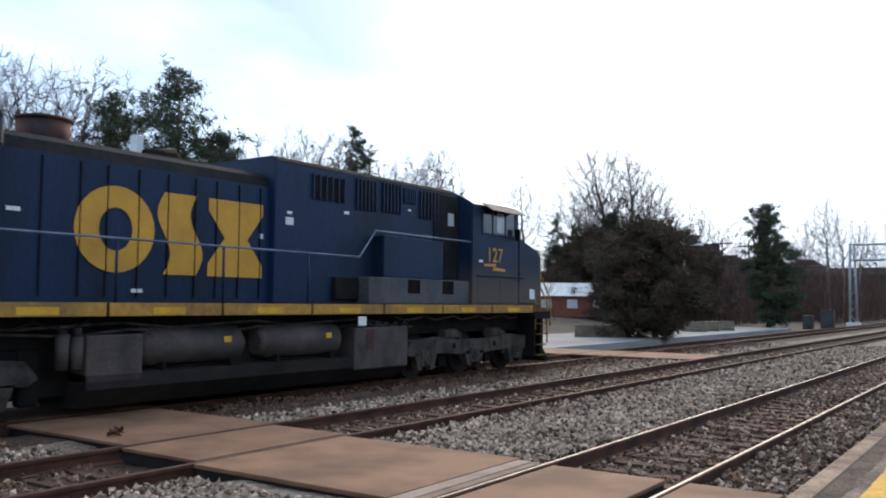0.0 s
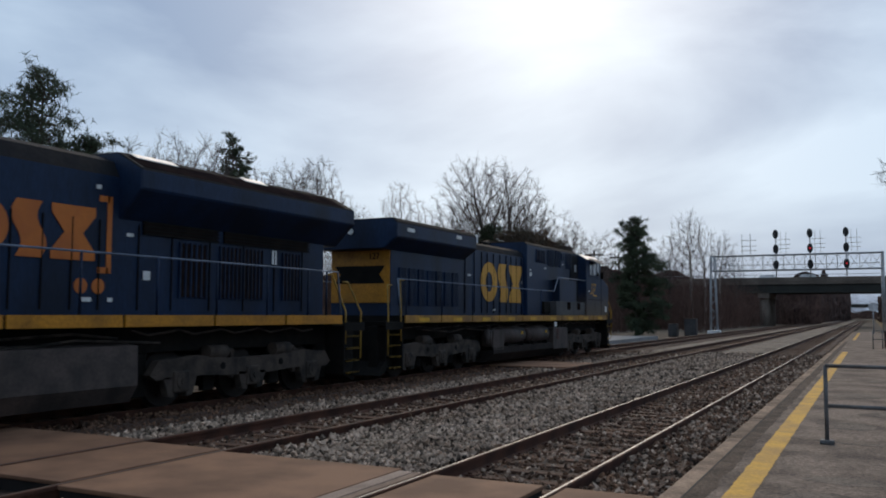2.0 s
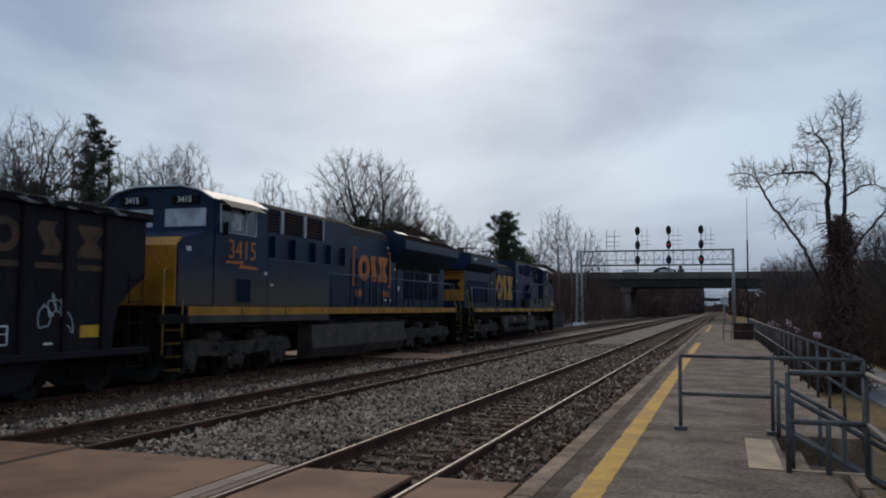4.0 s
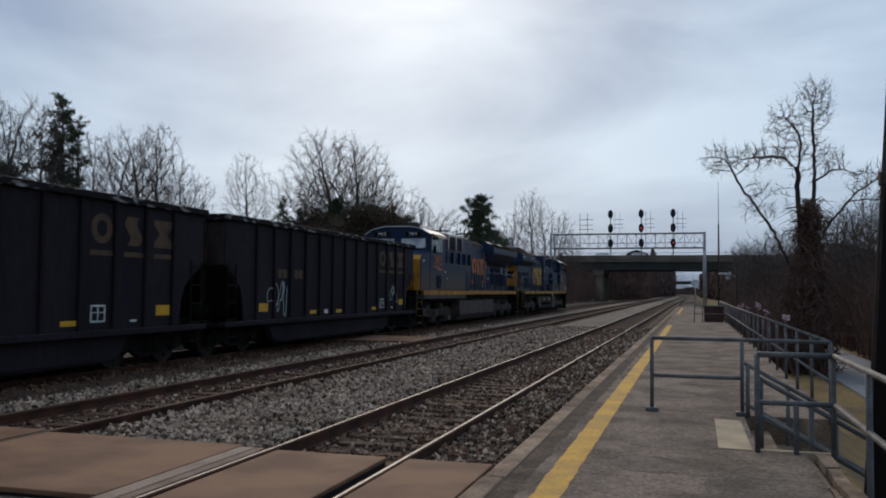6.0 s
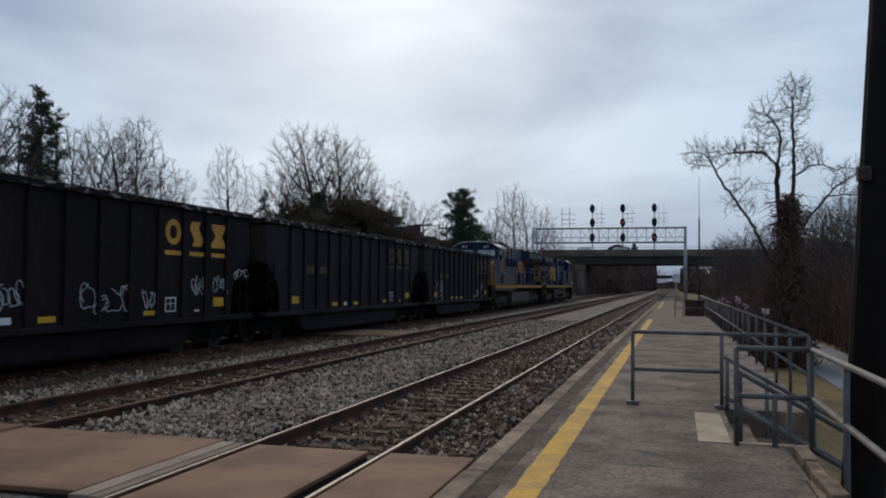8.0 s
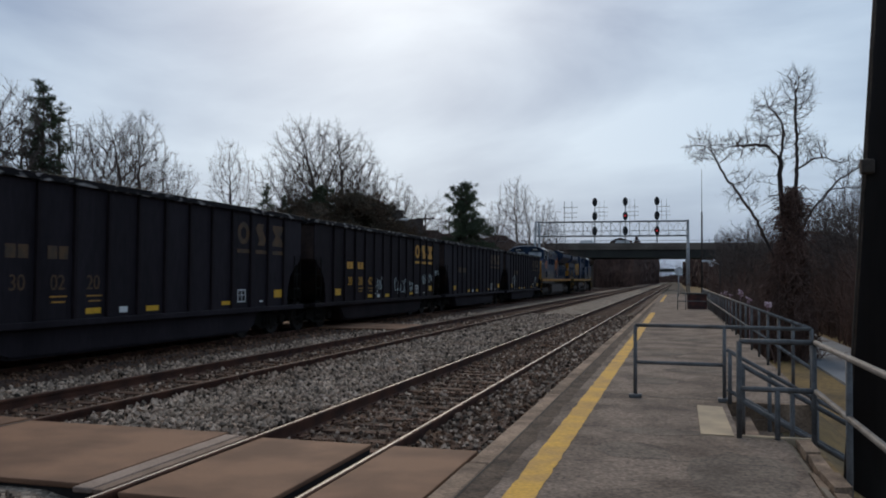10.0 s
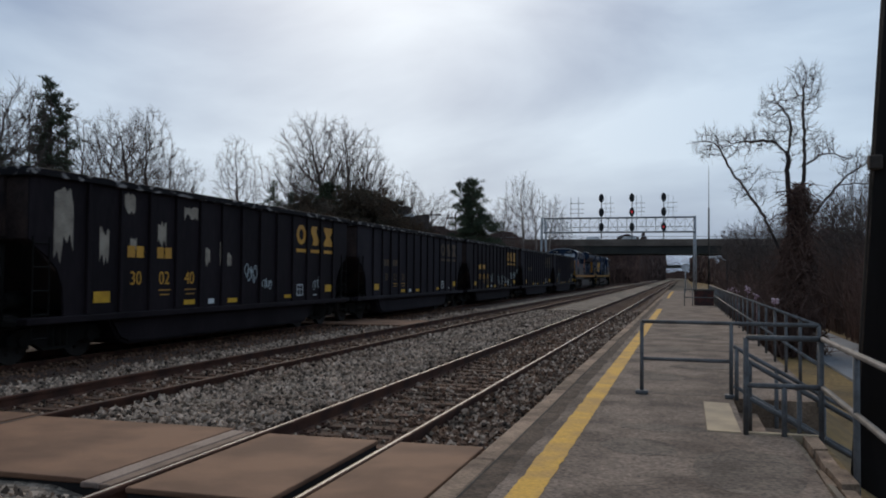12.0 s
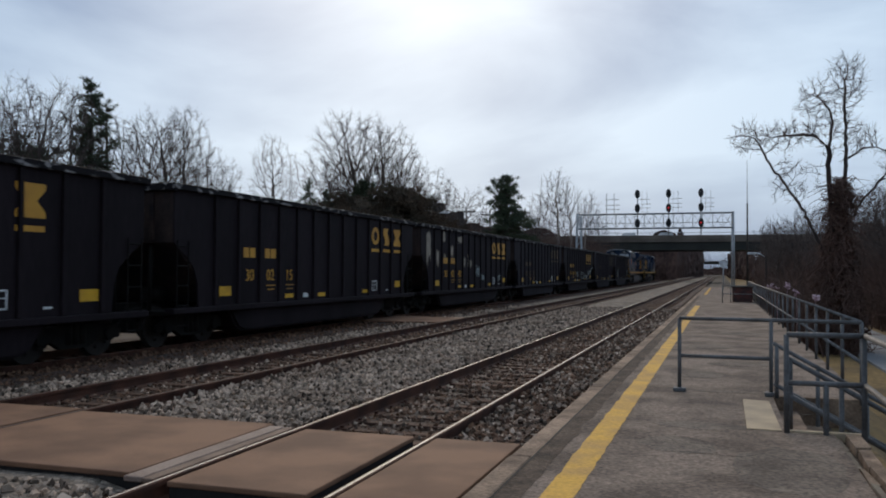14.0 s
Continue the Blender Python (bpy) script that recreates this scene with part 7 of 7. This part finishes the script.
def build_trees():
    kinds = [bare_tree("bare_tree", "tall leafless tree with a fine rounded crown", 11, 15.0, 7.0, 0.36, 4, BARK, 1300),
             bare_tree("bare_tree", "slender leafless tree with an egg-shaped crown", 12, 14.0, 5.0, 0.34, 1, BARK, 800),
             bare_tree("bare_tree", "leafless tree with a broad twiggy crown", 13, 12.0, 7.6, 0.30, 3, BARK, 1000),
             bare_tree("bare_tree", "pale-barked leafless tree with open crown", 14, 15.0, 5.4, 0.38, 2, BARK_PALE, 700)]
    # bearing, distance, kind, height
    plan = [(-24.2, 92, 0, 18.6), (-22.3, 94, 0, 17.9), (-26.0, 96, 2, 14.2), (-29.5, 88, 1, 14.2), (-20.9, 92, 0, 14.6), (-19.5, 98, 2, 13.3), (-18.0, 100, 1, 12.0), (-16.9, 105, 2, 11.8), (-25.2, 90, 1, 13.0), (-23.2, 99, 2, 15.0),
            (-36.3, 62, 0, 12.3), (-35.2, 61, 1, 12.3), (-37.7, 60, 2, 11.2), (-33.6, 63, 2, 9.9), (-33.0, 80, 1, 9.5), (-38.9, 66, 1, 11.5), (-41.9, 57, 1, 12.0), (-43.6, 52, 0, 12.0),
            (-44.6, 55, 2, 11.0), (-47.2, 38, 1, 8.9), (-48.8, 37, 2, 8.0), (-45.6, 42, 1, 8.8), (-56.2, 36, 1, 9.0), (-58.5, 33, 2, 10.0), (-61.0, 33, 0, 10.4), (-63.0, 30, 1, 9.6),
            (-10.4, 118, 3, 15.8), (-9.6, 124, 3, 14.6), (-11.7, 112, 1, 12.2), (-8.7, 132, 3, 13.8), (-7.8, 140, 1, 11.5), (-12.4, 122, 2, 10.5), (-15.2, 112, 1, 9.5),
            (4.6, 70, 2, 7.0), (6.0, 62, 1, 7.4), (9.8, 52, 2, 7.4), (11.8, 50, 1, 8.6), (3.6, 88, 2, 8.2), (2.9, 104, 2, 8.2), (8.9, 60, 0, 8.2), (10.6, 46, 2, 7.2), (7.8, 55, 2, 7.4), (9.2, 48, 2, 7.6), (10.2, 62, 0, 9.2), (11.3, 44, 2, 7.6), (12.6, 50, 0, 8.8), (5.3, 80, 0, 9.0), (4.2, 76, 2, 7.8), (3.3, 70, 2, 6.6)]
    used = set()
    for n, (b, d, k, h) in enumerate(plan):
        x, y, z = spot(b, d)
        base = (15.0, 14.0, 12.0, 15.0)[k]
        m = pose(x, y, z, 0, 0, (n * 77) % 360)
        t = kinds[k] if k not in used else copy_thing(kinds[k], m)
        used.add(k)
        t.matrix_basis = m @ Matrix.Scale(h / base, 4)
    # evergreens
    pine = evergreen("pine_tree", "ragged dark green pine with gaps between its boughs", 3, 12.0, 7.0, NEEDLE, start=0.25, ragged=0.40, tufts=4600, clump=0.42, power=0.5)
    x, y, z = spot(-52.3, 27)
    pine.matrix_basis = pose(x, y, z, 0, 0, 40) @ Matrix.Scale(0.71, 4)
    for b, d, s, r in ((-46.2, 40, 0.52, 100), (-43.4, 54, 0.62, 10), (-44.8, 52, 0.66, 260), (-48.9, 36, 0.50, 300), (-41.9, 60, 0.55, 170), (-56.5, 31, 0.7, 200)):
        x, y, z = spot(b, d)
        copy_thing(pine, Matrix()).matrix_basis = pose(x, y, z, 0, 0, r) @ Matrix.Scale(s, 4)
    slim = evergreen("spruce_tree", "slim dark green conifer", 4, 12.0, 5.4, NEEDLE, start=0.05, ragged=0.35, tufts=4400, clump=0.30, power=1.0)
    for n, (b, d, h, r) in enumerate(((-40.75, 58, 12.6, 0), (-27.1, 84, 9.6, 50), (-39.8, 58, 11.4, 90), (-26.0, 86, 8.8, 210))):
        x, y, z = spot(b, d)
        (slim if n == 0 else copy_thing(slim, Matrix())).matrix_basis = pose(x, y, z, 0, 0, r) @ Matrix.Scale(h / 12, 4)
    round_ = evergreen("pine_tree", "dense dark green conifer beside the line", 5, 10.0, 4.1, NEEDLE, start=0.02, ragged=0.16, tufts=8200, clump=0.34, power=0.5)
    x, y, z = spot(-13.9, 74)
    round_.matrix_basis = pose(x, y, z, 0, 0, 0) @ Matrix.Scale(1.0, 4)
    for b, d, sc, r in ((-49.6, 28, 0.70, 30), (-51.4, 30, 0.62, 150), (-44.0, 58, 0.80, 80), (-23.6, 88, 1.0, 200), (-21.0, 90, 0.95, 310)):
        x, y, z = spot(b, d)
        copy_thing(round_, Matrix()).matrix_basis = pose(x, y, z, 0, 0, r) @ Matrix.Scale(sc, 4)
    cedar = evergreen("cedar_bush", "broad bronze-green evergreen with dense foliage", 6, 6.2, 6.0, NEEDLE_BROWN, start=0.02, ragged=0.14, tufts=12000, clump=0.42, power=0.42)
    for n, (b, d, s, r) in enumerate(((-20.9, 46, 0.96, 0), (-22.9, 72, 1.05, 70), (-24.8, 82, 1.20, 140), (-21.2, 76, 1.16, 200), (-19.3, 80, 1.05, 20), (-26.6, 86, 1.0, 260), (-17.9, 92, 1.0, 320))):
        x, y, z = spot(b, d)
        (cedar if n == 0 else copy_thing(cedar, Matrix())).matrix_basis = pose(x, y, z, 0, 0, r) @ Matrix.Scale(s, 4)
    # the vine-grown tree on the platform's far side
    big = thing("vine_covered_tree", "large leafless tree with a vine-smothered trunk and spreading crown", "tree")
    rng = random.Random(21)
    stems = [[(0, 0, -0.4), (-0.1, 0, 2.2), (0.0, 0, 4.2), (0.25, 0, 5.6), (0.40, 0, 6.4), (0.40, 0.1, 7.5), (0.36, 0, 9.2)],
             [(0.0, 0, 4.2), (-0.16, 0.1, 6.1), (-0.11, 0, 6.95), (0.0, 0.1, 8.2), (-0.45, 0, 8.9)],
             [(-0.08, 0, 2.2), (-0.42, 0, 3.7), (-0.85, 0.1, 4.7), (-1.5, 0, 5.7), (-2.15, 0, 6.67), (-2.40, 0, 7.4)],
             [(-0.13, 0, 6.9), (-0.5, -0.1, 7.42), (-1.2, -0.1, 7.52), (-2.0, -0.2, 7.42)],
             [(0.0, 0, 2.8), (0.30, 0, 3.9), (0.70, 0, 4.9), (1.53, 0.1, 6.0), (2.5, 0, 6.75)],
             [(1.45, 0.1, 5.9), (2.0, 0, 5.95), (2.7, 0.1, 5.9)],
             [(0.42, 0, 6.6), (0.85, 0, 7.0), (1.36, 0, 7.07), (1.8, 0.1, 6.7)]]
    lobes = [((0.42, 0, 9.2), 0.66, 1.05, 0.26), ((-0.45, 0, 8.5), 0.75, 1.0, 0.18), ((-1.5, 0, 7.5), 1.2, 0.55, 0.16), ((-2.7, 0, 7.4), 0.75, 0.62, 0.13),
             ((0.9, 0, 7.2), 0.7, 0.5, 0.09), ((2.3, 0, 6.5), 1.0, 0.65, 0.14), ((-1.3, 0, 5.9), 0.8, 0.8, 0.06), ((0.2, 0, 7.4), 0.9, 0.9, 0.12)]
    wood, twig = branch_out(21, crown_targets(rng, 1500, lobes), stems, 0.16, 1.1, 0.165, 0.0075, 0.32, 2.0)
    ob = new("trunk", raw_mesh("trunk", wood.v, wood.f, BARK_DARK))
    ob.parent = big
    ob = new("crown", raw_mesh("crown", twig.v, twig.f, TWIG_DARK))
    ob.parent = big
    vines = Limbs()
    for k in range(2600):
        a, z = rng.uniform(0, 6.283), 5.9 * rng.random() ** 1.25
        r = max(0.14, 0.95 - 0.15 * z) * rng.uniform(0.5, 1.2)
        c = Vector((0.04 * z, 0, z)) + Vector((math.cos(a), math.sin(a), 0)) * r * rng.uniform(0.6, 1.1)
        pts = [c, c + Vector((rng.gauss(0, 0.2), rng.gauss(0, 0.2), rng.uniform(-0.5, 0.3))), c + Vector((rng.gauss(0, 0.4), rng.gauss(0, 0.4), rng.uniform(-1.1, 0.1)))]
        vines.limb(pts, [0.022, 0.016, 0.006], 3)
    ob = new("vines", raw_mesh("vines", vines.v, vines.f, BRUSH))
    ob.parent = big
    tagged(ob, "tangled brown vines")
    x, y, z = spot(6.5, 32)
    big.matrix_basis = pose(x, y, z)
    brush("thicket", "leafless reddish-brown thicket along the far side of the line", [
        (-34, -22, 76, 110, 1200, 2.0, 5.0), (-44, -25, 84, 150, 2200, 3.0, 7.0), (-60, -34, 50, 90, 1200, 2.5, 6.0), (-36, -17.5, 100, 164, 3000, 3.0, 7.5), (-45, -30, 30, 60, 500, 1.5, 4.0)], 2)
    brush("thicket", "leafless brown thicket and vines behind the platform", [
        (7.0, 12, 22, 60, 3200, 1.8, 4.2), (4.5, 20, 55, 110, 1700, 2.0, 5.0), (2.5, 4.1, 30, 70, 900, 0.8, 2.6), (6.7, 9, 14, 40, 900, 0.8, 2.4), (12, 30, 30, 80, 1000, 3.0, 6.5), (4.5, 30, 105, 162, 1300, 2.0, 6.0)], 3)
    brush("distant_woods", "grey-brown winter woods beyond the overpass", [
        (-75, -14, 182, 330, 3000, 5, 11), (-24, -11, 190, 330, 900, 3, 9), (8, 75, 182, 330, 2200, 5, 11), (-60, 60, 440, 560, 1500, 8, 15)], 7)
    woods_mass()


def build_margin():
    """What lies beyond the train: parking strip, house, timber, cabinet."""
    bm = bm_new()
    xs = [(-24.5, -15.6)]
    for a, b in xs:
        box(bm, a, b, 23, 70, -0.5, -0.02)
    tagged(part("pavement", bm, PAVING), "pale worn asphalt parking strip beside the line", "pavement", kind="structure")
    bm = bm_new()
    box(bm, 4.2, 6.6, -20, 60, -1.3, -0.98)
    tagged(part("footpath", bm, PATH_GREY), "grey asphalt footpath below the platform", "path", kind="structure")
    h = thing("brick_house", "small red brick house with white roof far behind the trees", "house", at=pose(*spot(-25.9, 76), 0, 0, 18) @ Matrix.Scale(0.74, 4))
    bm = bm_new()
    box(bm, -5, 5, -3, 3, 0, 2.4)
    part("wall", bm, BRICK_RED, h)
    bm = bm_new()
    prism(bm, [(-3.4, 2.4), (3.4, 2.4), (0, 4.0)], "x", -5.4, 5.4)
    part("roof", bm, WHITE_PAINT, h)
    for x in (-3, 0, 3):
        bm = bm_new()
        box(bm, x - 0.6, x + 0.6, -3.05, -2.98, 1.0, 2.0)
        part("window", bm, WHITE_PAINT, h)
    for n, (b, d, w) in enumerate(((-18.4, 58, 1.6), (-17.4, 60, 1.2), (-16.6, 62, 1.5), (-24.3, 46, 2.6))):
        x, y, z = spot(b, d)
        p = thing("timber_stack", "stack of weathered timber ties beside the parking strip", "timber", "timber beside the strip", at=pose(x, y, max(z, -0.02), 0, 0, 12 * n))
        for k in range(3):
            for q in range(2):
                bm = bm_new()
                box(bm, -w / 2, w / 2, q * 0.3 - 0.13, q * 0.3 + 0.13, k * 0.22, k * 0.22 + 0.2, bevel=0.015)
                part("tie", bm, TIMBER, p)
    for b, d, s in ((-10.5, 84, 1.1), (-11.6, 82, 0.8)):
        x, y, z = spot(b, d)
        c = thing("relay_cabinet", "grey steel relay cabinet beside the gantry", "cabinet", at=pose(x, y, z))
        bm = bm_new()
        box(bm, -0.5 * s, 0.5 * s, -0.4, 0.4, 0, 1.5 * s, bevel=0.03)
        part("body", bm, TANK_GREY, c)
        bm = bm_new()
        box(bm, -0.45 * s, 0.45 * s, -0.42, -0.40, 0.1, 1.4 * s)
        part("door", bm, BLUE_GREY, c)
    far = thing("distant_building", "dark flat-roofed building far behind the winter trees", "building", at=pose(*spot(-18.5, 150), 0, 0, 16))
    bm = bm_new()
    box(bm, -1.0, 1.0, -3, 3, 0, 11.4)
    part("wall", bm, GIRDER, far)
    bm = bm_new()
    box(bm, 1.0, 4.6, -3, 3, 0, 10.2)
    part("side_wing", bm, TANK_GREY, far)
    bm = bm_new()
    box(bm, -1.2, 1.2, -3.3, 3.3, 11.4, 11.7)
    part("roof", bm, GIRDER, far)
    # wires and poles of the line behind the trees
    for k, (b, d) in enumerate(((-16.6, 120), (-15.0, 124))):
        x, y, z = spot(b, d)
        p = thing("power_pole", "wooden power pole with crossarm behind the trees", "pole", at=pose(x, y, z, 0, 0, 10))
        bm = bm_new()
        tube(bm, (0, 0, 0), (0, 0, 10), 0.16, 0.1, sides=8)
        part("shaft", bm, POLE, p)
        bm = bm_new()
        box(bm, -1.3, 1.3, -0.08, 0.08, 9.2, 9.4)
        part("crossarm", bm, POLE, p)


def leaf_on_panel():
    lf = thing("dead_leaf_clump", "small brown clump of dead leaves on the crossing", "leaves", at=pose(-9.55, 6.55, 0.0))
    bm = bm_new()
    rng = random.Random(2)
    for k in range(14):
        p = Vector((rng.gauss(0, 0.05), rng.gauss(0, 0.05), 0.03 + rng.random() * 0.05))
        e, g = Vector((rng.gauss(0, 1), rng.gauss(0, 1), rng.gauss(0, 0.6))) * 0.045, Vector((rng.gauss(0, 1), rng.gauss(0, 1), rng.gauss(0, 0.6))) * 0.03
        bm.faces.new([bm.verts.new(p - e), bm.verts.new(p + g), bm.verts.new(p + e), bm.verts.new(p - g)])
    part("leaves", bm, RUST_RAIL, lf)


build_ballast()
build_platform()
build_railings()
build_bunting()
build_pole()
build_gantry()
build_far_lamps()
build_bridge()
build_margin()
build_trees()
leaf_on_panel()
train = build_train()

# ---- tracks and crossings, piece by piece ----
build_track("track_near", NEAR, BRIGHT_RAIL, "near track with polished rail heads on brown timber ties")
build_track("track_middle", MID, DULL_RAIL, "middle track with dull brown rails on timber ties")
build_track("track_far", FAR, DULL_RAIL, "far track under the train on timber ties")
build_crossing("crossing", 5.78, 8.17, [
    (NEAR + 0.80, -1.88, PANEL, 1, 0.0), (NEAR - 0.66, NEAR + 0.58, PANEL, 1, 0.002), (NEAR - 0.92, NEAR - 0.80, PANEL_STRIP, 1, 0.0), (NEAR - 1.11, NEAR - 0.92, PANEL_LINE, 1, 0.003), (MID + 0.80, NEAR - 1.115, PANEL, 1, 0.004),
    (MID - 0.66, MID + 0.66, PANEL, 1, 0.0), (FAR + 0.95, MID - 0.80, PANEL, 1, 0.0), (FAR - 0.66, FAR + 0.66, PANEL, 1, 0.0)], "foot crossing of brown rubber and concrete panels", 0.075)
build_crossing("crossing_2", 26.6, 29.6, [(FAR + 0.8, MID - 0.8, PANEL, 1, 0.0), (FAR - 0.66, FAR + 0.66, PANEL, 1, 0.0), (-16.5, FAR - 0.8, PANEL, 1, 0.0)], "second foot crossing of brown panels")


def motions():
    for ob, y in train:
        walk(ob, [(0.5 * k, pose(FAR, y + travelled(0.5 * k), 0)) for k in range(29)])
    for ob, y, r in WHEELSETS:
        walk(ob, [(k / 15, pose(0, y, r, -math.degrees(travelled(k / 15) / r), 0, 0)) for k in range(211)])


motions()
